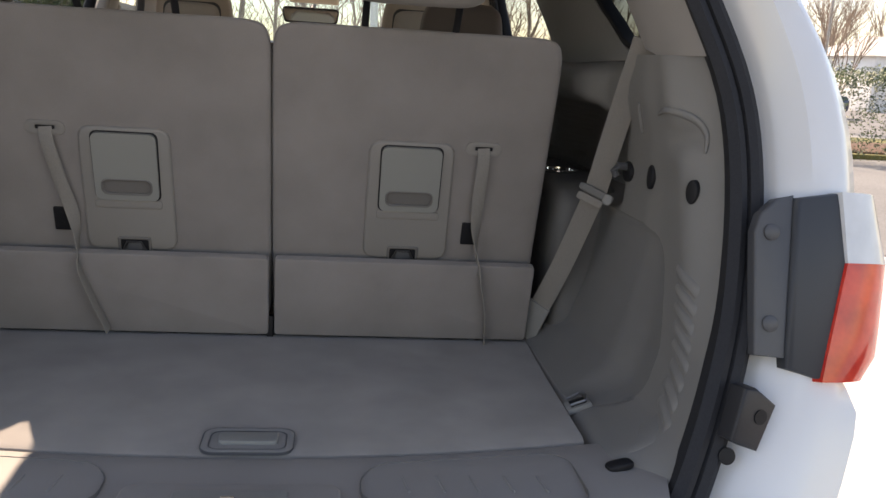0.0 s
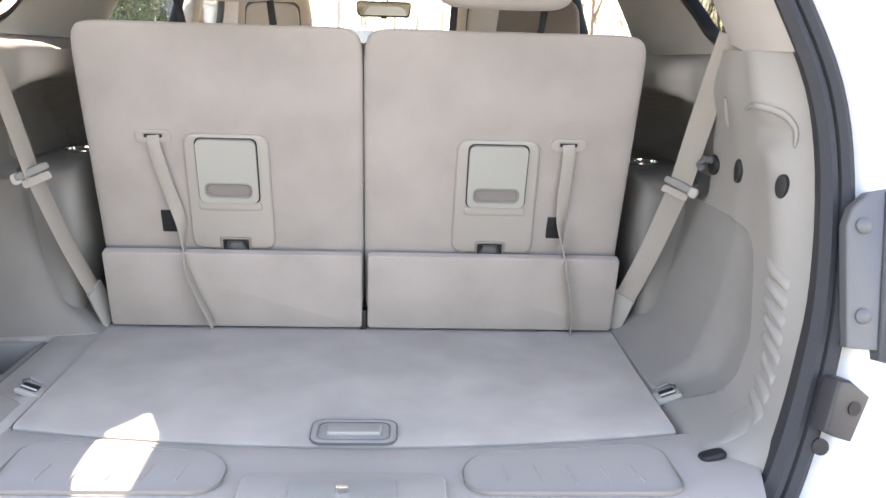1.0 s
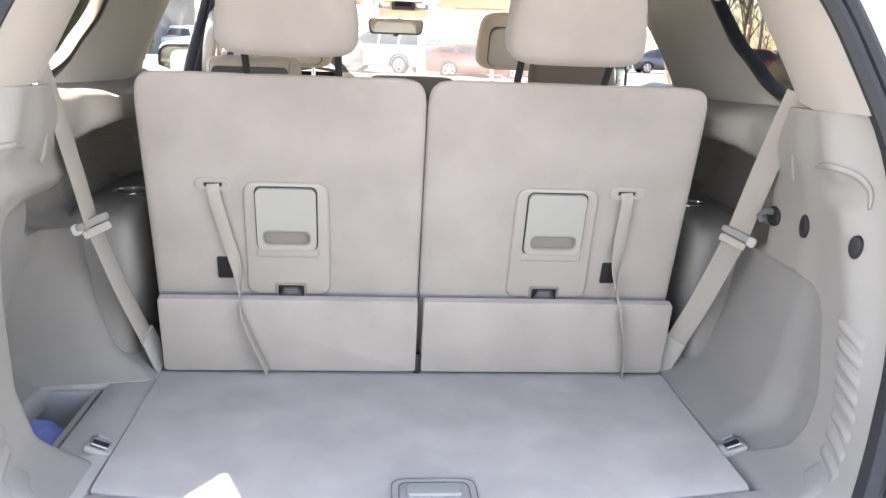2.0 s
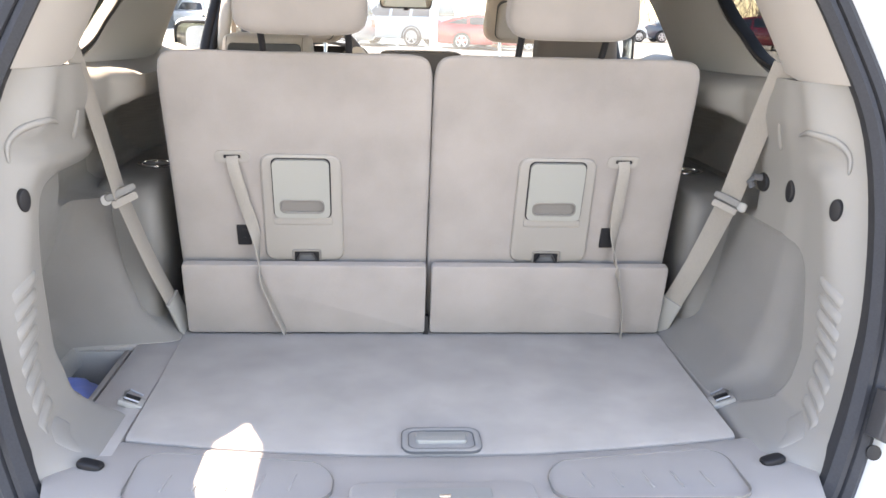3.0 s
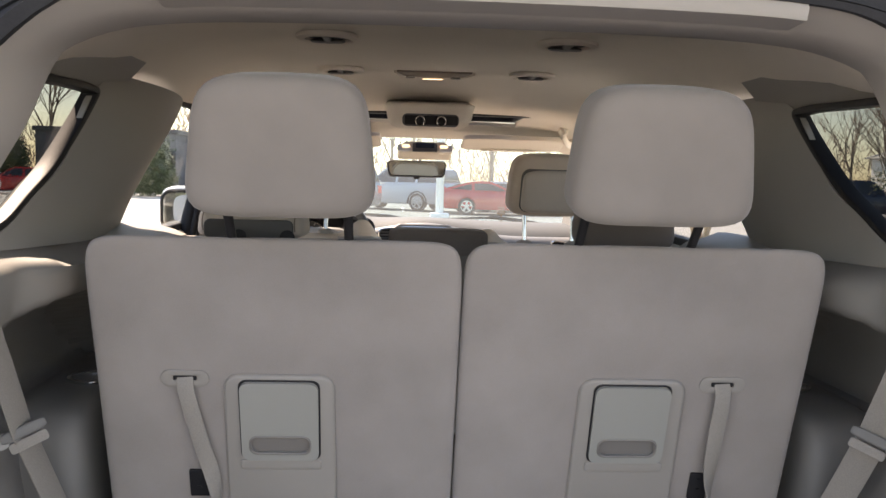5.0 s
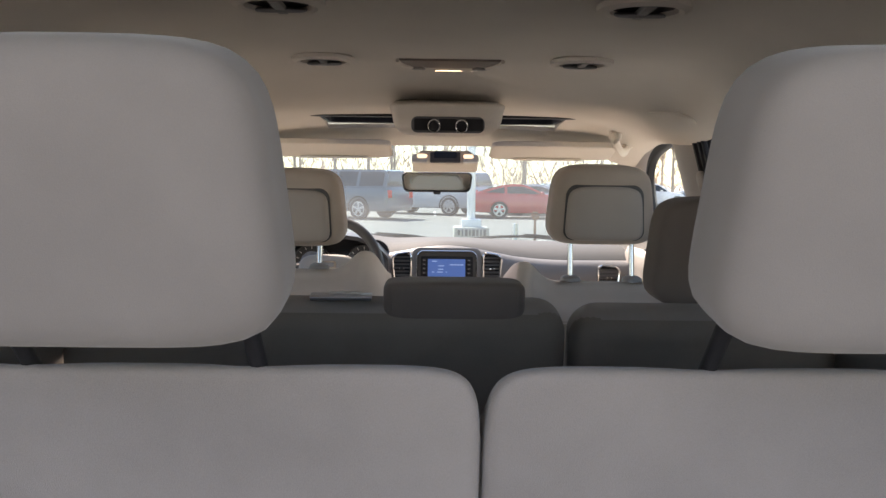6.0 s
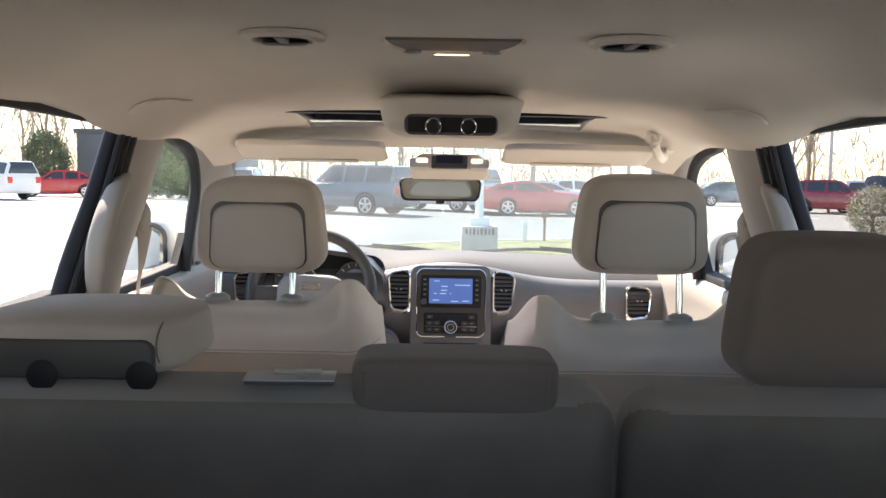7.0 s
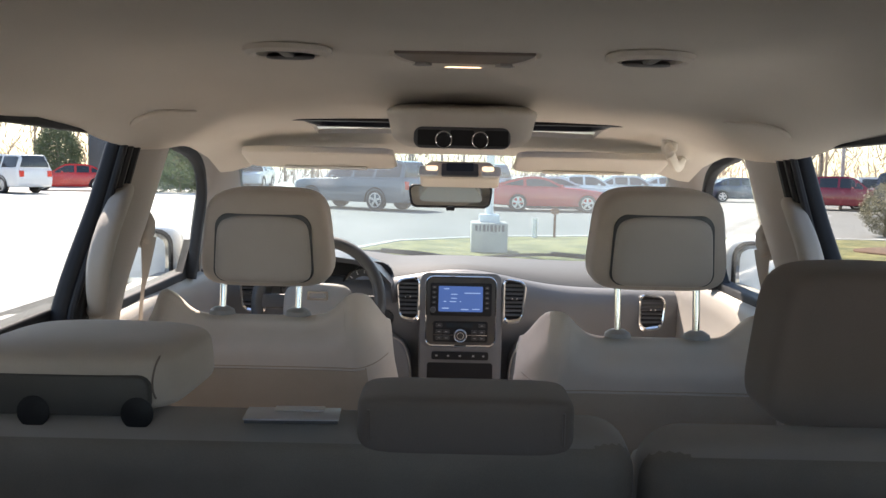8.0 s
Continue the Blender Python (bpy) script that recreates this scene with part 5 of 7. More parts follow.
def air_vent(x, y, z, w, h, s, turn=0.0, n=8):
    """Louvred vent; s is the side to which its rim slopes down."""
    m = axes((x, y, z), (1, -turn, 0), (0, 0.10, 1))
    v = thing("air_vent", (x, y, z), "black louvred air vent with a chrome rim", "air vent", group="dashboard air vents")

    def rim(grow, low, r):
        out = []
        for px, py in rrect(-w / 2 - grow, w / 2 + grow, -h / 2 - low, h / 2 + grow, r, 7):
            u = s * px / (w / 2)
            out.append((px - s * 0.007 * max(0, u) * step(0.2, -1, py / (h / 2)), py - 0.0045 * u * (py > 0) + 0.004 * u * (py < 0)))
        return out
    bm = B()
    slab(bm, rim(0, 0, 0.016), m @ Matrix.Translation((0, 0, -0.012)), 0.05, 0.002)
    part("well", bm, BLACK, v)
    bm = B()
    hoop(bm, rim(0.0072, 0.012, 0.023), rim(0.0, 0.0, 0.016), m @ Matrix.Translation((0, 0, 0.005)), 0.02, 0.003)
    part("chrome_rim", bm, CHROME, v)
    for k in range(n):
        yy = -h / 2 + 0.014 + (h - 0.024) * k / (n - 1)
        half = 0.49 * w
        bm = B()
        slab(bm, [(-half + 0.007 * (s < 0) * step(0.2, -1, 2 * yy / h), -0.0042), (half - 0.007 * (s > 0) * step(0.2, -1, 2 * yy / h), -0.0042), (half - 0.007 * (s > 0) * step(0.2, -1, 2 * yy / h), 0.0042), (-half + 0.007 * (s < 0) * step(0.2, -1, 2 * yy / h), 0.0042)],
             m @ Matrix.Translation((0, yy, -0.003)) @ Matrix.Rotation(radians(-42), 4, "X"), 0.0016, 0.0005, 1)
        part("louvre", bm, GREYTRIM, v)
    bm = B()
    slab(bm, rrect(-0.010, 0.010, -0.0045, 0.0045, 0.003, 3), m @ Matrix.Translation((0, 0.006, 0.006)), 0.012, 0.002)
    tab = part("tab", bm, LOUVRE, v)
    for q in (-1, 1):
        bm = B()
        slab(bm, rrect(-0.0015, 0.0015, -0.002, 0.002, 0.0008, 2), m @ Matrix.Translation((q * 0.007, 0.006, 0.0066)), 0.002)
        part("tab_tip", bm, CHROME, tab)


air_vent(CX - 0.159, 2.350, 1.203, 0.057, 0.112, -1)
air_vent(CX + 0.160, 2.350, 1.203, 0.057, 0.112, 1)
air_vent(0.612, 2.385, 1.172, 0.070, 0.088, 1, -0.1, 6)
air_vent(-0.60, 2.385, 1.20, 0.070, 0.085, -1, 0.1, 6)
# starter switch in its bright collar
bm = B()
lathe(bm, [(0.0, 0.0), (0.021, 0.0), (0.019, 0.008), (0.016, 0.003), (0.0, 0.002)], axes((-0.193, 2.365, 1.143), (1, 0, 0), (0, 0.1, 1)), 28)
key = part("starter_switch", bm, LOUVRE, t, "black round starter switch")
bm = B()
hoop(bm, disc_prof(0.0225, n=28), disc_prof(0.0190, n=28), axes((-0.193, 2.356, 1.143), (1, 0, 0), (0, 0.1, 1)), 0.010, 0.002)
part("collar", bm, CHROME, key)

# instrument hood and steering wheel
bm = B()
rails = []
for k in range(9):
    a = radians(-10 + 200 * k / 8)
    rails.append([(-0.36 + 0.19 * math.cos(a), y, 1.212 + 0.105 * math.sin(a)) for y in (2.30, 2.36, 2.5)])
shell(bm, rails, lambda p: Vector((0, 0, 0.014)))
g = thing("instrument_cluster", (-0.385, 2.42, 1.2), "round instruments under a dark hood", "instruments")
part("hood", bm, LOUVRE, g)
bm = B()
slab(bm, rrect(-0.185, 0.185, -0.10, 0.09, 0.05), axes((-0.36, 2.412, 1.215), (1, 0, 0), (0, 0.1, 1)), 0.03, 0.004)
part("backing", bm, BLACK, g)
DIAL = mat("dial_face", (0.20, 0.25, 0.34), 0.4, blotch=0.3, scale=60)
for x in (-0.45, -0.264):
    m = axes((x, 2.395, 1.222), (1, 0, 0), (0, 0.1, 1))
    bm = B()
    lathe(bm, [(0.0, 0.0), (0.066, 0.0), (0.068, 0.008), (0.0645, 0.010), (0.062, 0.003), (0.0, 0.003)], m, 36)
    ga = part("gauge", bm, CHROME, g, "round gauge with a bright ring")
    bm = B()
    hoop(bm, disc_prof(0.0615, n=36), disc_prof(0.040, n=36), m @ Matrix.Translation((0, 0, 0.0045)), 0.001)
    part("scale_ring", bm, LOUVRE, ga)
    bm = B()
    lathe(bm, [(0.0, 0.0), (0.040, 0.0), (0.040, 0.001), (0.0, 0.001)], m @ Matrix.Translation((0, 0, 0.0035)), 28)
    part("dial_face", bm, DIAL, ga)
    for k in range(11):
        bm = B()
        slab(bm, rrect(-0.0012, 0.0012, 0.048, 0.058, 0.0005, 2), m @ Matrix.Translation((0, 0, 0.0055)) @ Matrix.Rotation(radians(120 - 24 * k), 4, "Z"), 0.0008)
        part("scale_mark", bm, PAPER, ga)
    bm = B()
    slab(bm, [(-0.002, -0.008), (0.002, -0.008), (0.0008, 0.052), (-0.0008, 0.052)], m @ Matrix.Translation((0, 0, 0.0072)) @ Matrix.Rotation(radians(118), 4, "Z"), 0.001)
    part("needle", bm, PAPER, ga)
w = thing("steering_wheel", (-0.36, 2.10, 1.225), "dark leather steering wheel with a light hub", "steering wheel")
WM = axes((-0.36, 2.10, 1.225), (1, 0, 0), (0, 0.38, 1))
bm = B()
ring = [WM @ Vector((0.166 * math.cos(2 * math.pi * i / 48), 0.172 * math.sin(2 * math.pi * i / 48), 0)) for i in range(48)]
sweep(bm, ring, disc_prof(0.0165, n=12), up=WM.to_3x3() @ Vector((0, 0, 1)), closed=True)
part("rim", bm, LEATHER, w)
bm = B()
cushion(bm, WM @ Matrix.Translation((0, -0.012, 0)), (0.185, 0.125, 0.05), 4.0, 12)
part("hub", bm, PLASTIC_G, w, "greige airbag hub")
bm = B()
hoop(bm, rrect(-0.028, 0.028, -0.012, 0.012, 0.004), rrect(-0.022, 0.022, -0.007, 0.007, 0.003), WM @ Matrix.Translation((0.0, 0.012, 0.0265)), 0.004)
part("emblem", bm, CHROME, w)
for a in (0, 180, 270):
    bm = B()
    d = Vector((math.cos(radians(a)), math.sin(radians(a)), 0))
    sweep(bm, [WM @ (d * 0.07), WM @ (d * 0.162)], rrect(-0.02, 0.02, -0.008, 0.008, 0.005, 3), up=WM.to_3x3() @ Vector((0, 0, 1)))
    part("spoke", bm, LEATHER, w)

# centre console between the front seats
bm = B()
box(bm, (0.02, 1.85, 0.72), (0.24, 0.95, 0.42), 0.05, 4)
solo("centre_console", bm, DASH, "dark plastic centre console between the front seats", "console", kind="structure")
for s in (-1, 1):
    t = thing("knee_pad", (CX + s * 0.20, 2.33, 0.9), "charcoal knee pad with pale piping beside the centre stack", "knee pad", kind="structure")
    line = spline([(0.26, 1.096, 0), (0.212, 1.093, 0), (0.172, 1.072, 0), (0.153, 1.026, 0), (0.147, 0.975, 0), (0.145, 0.86, 0)], 5)
    line = [(CX + s * p[0], p[1]) for p in line]
    bm = B()
    slab(bm, line + [(CX + s * 0.30, 0.86), (CX + s * 0.30, 1.08)], axes((0, 2.318, 0), (1, 0, 0), (0, 0, 1)), 0.12, 0.012)
    part("pad", bm, DASH, t)
    bm = B()
    tube(bm, [(x, 2.322, z) for x, z in line], 0.0022, 6)
    part("piping", bm, SILLP, t, "pale piping")

# inside mirror, overhead consoles, visors, lamps, roof vents
w = thing("rear_view_mirror", (-0.008, 2.298, 1.517), "rear-view mirror in a black frame", "mirror")
MM = axes((-0.008, 2.28, 1.514), (1, 0.03, 0), (0, 0.10, 1))
bm = B()
o = [(x * (1 - 0.05 * step(0.03, -0.03, y)), y) for x, y in rrect(-0.122, 0.122, -0.033, 0.033, 0.018)]
slab(bm, o, MM @ Matrix.Translation((0, 0, -0.003)), 0.028, 0.004)
part("housing", bm, BLACK, w)
bm = B()
slab(bm, [(x * 0.95, y * 0.86) for x, y in o], MM @ Matrix.Translation((0, 0, -0.0015)), 0.003)
part("mirror_glass", bm, MIRROR, w)
bm = B()
tube(bm, [(0.0, 2.29, 1.53), (0.0, 2.36, 1.575)], 0.012, 10)
part("stem", bm, BLACK, w)
bm = B()
slab(bm, rrect(-0.012, 0.012, -0.006, 0.006, 0.003, 3), MM @ Matrix.Translation((0.0, -0.036, 0.001)), 0.02, 0.002)
part("tab", bm, BLACK, w)

w = thing("overhead_console", (0, 1.30, 1.68), "beige overhead console with two round knobs", "overhead console")
bm = B()
m = axes((0.003, 1.258, 1.652), (1, 0, 0), (0, 0.25, 1))
cushion(bm, pose(0.003, 1.40, 1.674), (0.258, 0.30, 0.088), 6, 14, lambda v: Vector((v.x * (1 + 0.07 * v.z), v.y, v.z - 0.5 * max(0, v.z) * step(0.6, -1, v.y))))
part("housing", bm, HEADLINER, w)
bm = B()
slab(bm, rrect(-0.082, 0.082, -0.018, 0.018, 0.014), axes((0.003, 1.247, 1.643), (1, 0, 0), (0, -0.06, 1)), 0.02, 0.003)
part("control_panel", bm, GREYTRIM, w)
for x in (-0.055, 0.0, 0.058):
    bm = B()
    slab(bm, rrect(-0.020, 0.020, -0.013, 0.013, 0.003), axes((x + 0.003, 1.2445, 1.643), (1, 0, 0), (0, -0.06, 1)), 0.003)
    part("switch", bm, BLACK, w)
for x in (-0.028, 0.033):
    bm = B()
    lathe(bm, [(0.0, 0.0), (0.0135, 0.0), (0.013, 0.018), (0.0115, 0.020), (0.009, 0.018), (0.0, 0.017)], axes((x, 1.246, 1.638), (1, 0, 0), (0, 0.05, 1)), 22)
    part("knob", bm, RUBBER, w)
    bm = B()
    rm = axes((x, 1.228, 1.639), (1, 0, 0), (0, 0.05, 1))
    tube(bm, [rm @ Vector((0.0132 * math.cos(a), 0.0132 * math.sin(a), 0)) for a in [math.pi * k / 12 for k in range(24)]], 0.0014, 6, closed=True)
    part("knob_ring", bm, CHROME, w)

w = thing("map_light", (0, 2.0, 1.61), "beige roof console with two lit reading lamps", "reading lamp")
bm = B()
MP = axes((0.012, 1.955, 1.588), (1, 0, 0), (0, 0.55, 1))
o = [(x * (1 - 0.25 * step(-0.03, 0.04, y)), y) for x, y in rrect(-0.106, 0.106, -0.022, 0.028, 0.018)]
slab(bm, o, MP, 0.05, 0.008)
part("housing", bm, HEADLINER, w)
bm = B()
slab(bm, rrect(-0.046, 0.046, -0.018, 0.018, 0.004), MP @ Matrix.Translation((0, 0, 0.004)), 0.006, 0.002)
part("switch_block", bm, GREYTRIM, w)
bm = B()
slab(bm, rrect(-0.034, 0.034, -0.004, 0.018, 0.003), MP @ Matrix.Translation((0, 0, 0.006)), 0.003)
part("display_window", bm, DARKGLASS, w)
for s in (-1, 1):
    bm = B()
    slab(bm, [(s * 0.078 + x, y) for x, y in rrect(-0.024, 0.024, -0.018, 0.010, 0.008)], MP @ Matrix.Translation((0, 0, 0.004)), 0.006, 0.002)
    part("lamp_lens", bm, CLEAR_LENS, w)
    bm = B()
    slab(bm, [(s * 0.070 + x, y + 0.004) for x, y in rrect(-0.015, 0.015, -0.008, 0.005, 0.005)], MP @ Matrix.Translation((0, 0, 0.0055)), 0.001)
    part("lit_bulb", bm, MAPBULB, w, "glowing warm bulb")

for s in (-1, 1):
    w = thing("sun_visor", (s * 0.36, 1.97, 1.64), "beige cloth sun visor folded up", "sun visor", group="sun visors")
    m = axes((s * 0.340, 1.975, 1.613), (1, 0, 0), (0, 0.13, -0.036))
    bm = B()
    cushion(bm, m, (0.378, 0.135, 0.020), 9, 14)
    part("panel", bm, HEADLINER, w)
    bm = B()
    slab(bm, rrect(-0.105, 0.105, -0.008, 0.008, 0.003), m @ Matrix.Translation((s * -0.01, 0.045, -0.0125)), 0.003)
    part("mirror_flap" if s < 0 else "label_strip", bm, PAPER if s < 0 else HEADLINER, w)
    bm = B()
    tube(bm, [(s * 0.15, 2.03, 1.600), (s * 0.19, 2.03, 1.600)], 0.006, 8)
    part("clip", bm, PLASTIC, w)
w = thing("grab_handle", (0.50, 1.85, 1.63), "beige fold-down grab handle on the roof rail", "grab handle")
bm = B()
sweep(bm, spline([(0.50, 1.84, 1.655), (0.495, 1.80, 1.638), (0.515, 1.83, 1.612), (0.545, 1.90, 1.610), (0.565, 1.95, 1.63)], 6), disc_prof(0.010, 0.014, 10), up=(0, 0, 1))
part("grip", bm, HEADLINER, w)
for x, y, z in ((0.503, 1.838, 1.655), (0.565, 1.948, 1.636)):
    bm = B()
    cushion(bm, pose(x, y, z), (0.034, 0.036, 0.030), 4, 8)
    part("end_cap", bm, HEADLINER, w)

w = thing("dome_lamp", (0.0, 1.06, 1.748), "beige dome lamp, lit, in the headliner", "dome lamp")
bm = B()
o = [(0.098 * math.cos(a), 0.150 * math.sin(a) ** 1.15) for a in [math.pi * i / 24 for i in range(25)]]
slab(bm, [(x, -y) for x, y in o], axes((0.0, 0.985, 1.7475), (1, 0, 0), (0, -1, 0)), 0.012, 0.002)
part("housing", bm, mat("brown_lamp_plastic", (0.20, 0.16, 0.13), 0.45, blotch=0.05), w, "brown half-round lamp housing")
bm = B()
sweep(bm, [(x * 1.03, 0.983 + y * 1.03, 1.7475) for x, y in o], disc_prof(0.004, n=6), up=(0, 0, 1))
part("rim", bm, HEADLINER, w)
bm = B()
slab(bm, rrect(-0.028, 0.028, -0.009, 0.009, 0.006), axes((0.0, 1.118, 1.7445), (1, 0, 0), (0, -1, 0.0)), 0.004)
part("lit_lens", bm, BULB, w, "glowing warm lens")
for s in (-1, 1):
    bm = B()
    slab(bm, rrect(-0.013, 0.013, -0.010, 0.010, 0.004), axes((s * 0.062, 1.085, 1.7435), (1, s * 0.4, 0), (s * 0.4, -1, 0.0)), 0.004, 0.001)
    part("button", bm, PLASTIC, w)


def roof_vent(x, y):
    z = ceil_z(x, y)
    w = thing("roof_vent", (x, y, z), "round beige air vent in the headliner", "air vent", group="roof air vents")
    m = axes((x, y, z - 0.002), (1, 0, 0), (0, -1, 0))
    bm = B()
    lathe(bm, [(0.052, -0.006), (0.060, 0.0), (0.059, 0.006), (0.050, 0.010), (0.043, 0.008), (0.041, -0.004)], m, 28)
    part("ring", bm, HEADLINER, w)
    bm = B()
    lathe(bm, [(0.0, 0.0), (0.041, 0.0), (0.041, 0.002), (0.0, 0.002)], m, 24)
    part("well", bm, BLACK, w)
    bm = B()
    box(bm, (x, y, z - 0.008), (0.014, 0.08, 0.008), 0.002)
    part("bar", bm, PLASTIC_G, w)
    bm = B()
    cushion(bm, pose(x, y + 0.024, z - 0.009, 18), (0.066, 0.026, 0.006), 4, 6)
    part("flap", bm, PLASTIC_G, w)


for x, y in ((-0.231, 0.411), (0.231, 0.411), (-0.240, 0.960), (0.249, 0.960)):
    roof_vent(x, y)

# vertical grab handles on the middle pillars, belts
for s in (-1, 1):
    w = thing("grab_handle", (s * 0.63, 1.45, 1.4), "beige vertical grab handle on the middle pillar", "grab handle", group="pillar handles")
    bm = B()
    sweep(bm, spline([(s * 0.662, 1.50, 1.530), (s * 0.640, 1.445, 1.538), (s * 0.628, 1.378, 1.514), (s * 0.628, 1.325, 1.467), (s * 0.633, 1.298, 1.412), (s * 0.640, 1.306, 1.363), (s * 0.652, 1.335, 1.325), (s * 0.688, 1.385, 1.310)], 8),
          rrect(-0.014, 0.014, -0.017, 0.017, 0.012, 4), up=(s, 0, 0), scale=lambda k: 0.8 + 0.4 * math.sin(math.pi * k))
    part("grip", bm, PLASTIC, w)
    for x, y, z in ((0.664, 1.495, 1.530), (0.688, 1.385, 1.308)):
        bm = B()
        cushion(bm, pose(s * x, y, z, 12), (0.034, 0.050, 0.056), 4, 10)
        part("end_cap", bm, PLASTIC, w)
    w = thing("front_seat_belt", (s * 0.66, 1.60, 1.3), "beige front seat belt hanging from the pillar", "seat belt", group="seat belts")
    bm = B()
    cushion(bm, pose(s * 0.668, 1.632, 1.448, -35), (0.034, 0.060, 0.078), 3.5, 10, lambda v: Vector((v.x, v.y * (1 + 0.12 * math.sin(9 * v.z)), v.z)))
    part("guide", bm, WEB, w)
    bm = B()
    sweep(bm, spline([(s * 0.655, 1.622, 1.435), (s * 0.658, 1.608, 1.36), (s * 0.664, 1.592, 1.26), (s * 0.670, 1.57, 0.9)], 6), rrect(-0.026, 0.026, -0.001, 0.001, 0.0008, 2), up=(s, 0.3, 0), scale=lambda k: 1 - 0.75 * step(0, 0.55, k))
    part("webbing", bm, WEB, w)


def rear_belt(s):
    w = thing("seat_belt", (s * 0.60, -0.05, FLOOR), "beige third-row seat belt with a buckle tongue", "seat belt", group="seat belts")
    face = (-0.55, -0.85, 0) if s > 0 else (1, -0.22, 0)
    top = Vector((s * 0.603, -0.255, 1.395))
    tongue = Vector((s * 0.588, -0.115, 1.128))
    low = Vector((s * 0.512, 0.02, 0.815))
    bm = B()
    sweep(bm, spline([top, top.lerp(tongue, 0.5) + Vector((0, 0.004, 0)), tongue], 6), rrect(-0.021, 0.021, -0.0012, 0.0012, 0.001, 2), up=face)
    part("webbing", bm, WEB, w)
    bm = B()
    sweep(bm, spline([tongue, tongue.lerp(low, 0.5) + Vector((s * 0.006, 0, 0)), low], 6), rrect(-0.0205, 0.0205, -0.0012, 0.0012, 0.001, 2), up=face)
    part("lap_webbing", bm, WEB, w)
    m = axes(tongue + Vector((-s * 0.004, -0.006, 0)), (s * 0.78, -0.5, -0.35), (0.0, 0.2, 1))
    bm = B()
    cushion(bm, m, (0.060, 0.015, 0.011), 5, 8)
    tg = part("tongue", bm, DARKTRIM, w, "grey plastic and steel buckle tongue")
    bm = B()
    slab(bm, rrect(0.020, 0.038, -0.012, 0.008, 0.007), m @ Matrix.Translation((0, 0, 0.008)), 0.008, 0.003)
    part("stop_button", bm, PLASTIC_G, tg)
    bm = B()
    slab(bm, rrect(-0.026, 0.024, -0.024, -0.010, 0.004), m @ Matrix.Translation((0, 0, 0.003)), 0.004, 0.001)
    part("sleeve", bm, WEB, tg)
    d = (low - tongue).normalized()
    bm = B()
    sweep(bm, [low - d * 0.075, low + d * 0.01], rrect(-0.0245, 0.0245, -0.004, 0.004, 0.003, 3), up=face)
    part("anchor_sleeve", bm, PLASTIC_G, w)


rear_belt(1)
rear_belt(-1)

RIMSTEEL = mat("dull_steel", (0.30, 0.30, 0.30), 0.35, metal=0.9, blotch=0.1)
# cargo tie-downs, hole covers, rests for the floor board
for s in (-1, 1):
    w = thing("tie_down", (s * 0.524, -0.338, FLOOR), "steel cargo tie-down loop in a plastic cup", "tie-down", group="tie-downs")
    bm = B()
    box(bm, (s * 0.524, -0.338, 0.802), (0.044, 0.034, 0.012), 0.004, m=Matrix.Rotation(-s * 0.35, 4, "Y"))
    part("cup", bm, PLASTIC_G, w)
    bm = B()
    tube(bm, [(s * 0.508, -0.352, 0.808), (s * 0.530, -0.354, 0.818), (s * 0.535, -0.338, 0.821), (s * 0.530, -0.322, 0.818), (s * 0.508, -0.324, 0.808)], 0.0023, 8)
    part("loop", bm, RIMSTEEL, w)
    bm = B()
    box(bm, (s * 0.523, -0.338, 0.8085), (0.026, 0.022, 0.002), 0.0005, m=Matrix.Rotation(-s * 0.35, 4, "Y"))
    part("cup_floor", bm, BLACK, w)
    w = thing("floor_rest", (s * 0.526, -0.552, 0.795), "black rubber rest at the end of the sill", "rubber rest", group="rubber rests")
    bm = B()
    cushion(bm, pose(s * 0.526, -0.552, 0.800, 0, s * -8, s * 12), (0.040, 0.022, 0.012), 4, 8)
    part("pad", bm, BLACK, w)


def plug(x, y, z, ry, rz, label, hook=False):
    s = 1 if x > 0 else -1
    w = thing("trim_plug", (x, y, z), label, "plug", group="trim plugs")
    x = s * (wall_x(y, z, s) - 0.001)
    k = wall_slope(y, z, s)
    m = axes((x, y, z), (s * k, 1, 0), (0, 0, 1)) if s < 0 else axes((x, y, z), (-s * k, -1, 0), (0, 0, 1))
    bm = B()
    o = [(ry * math.cos(2 * math.pi * i / 24), rz * math.sin(2 * math.pi * i / 24)) for i in range(24)]
    slab(bm, o, m @ Matrix.Translation((0, 0, 0.006)), 0.02, 0.003)
    part("cap", bm, BLACK, w)
    if hook:
        bm = B()
        tube(bm, [m @ Vector(v) for v in ((0, 0.008, 0.003), (0, 0.010, 0.022), (0, 0.0, 0.028), (0, -0.008, 0.022))], 0.007, 8)
        part("hook", bm, GREYTRIM, w)


plug(0.628, -0.169, 1.173, 0.022, 0.018, "black bag hook on the cargo side", True)
plug(0.634, -0.282, 1.178, 0.0115, 0.020, "black oval plug in the side trim")
plug(0.649, -0.416, 1.174, 0.0105, 0.0185, "black round plug in the side trim")
plug(-0.649, -0.412, 1.174, 0.0105, 0.0185, "black round plug in the side trim")

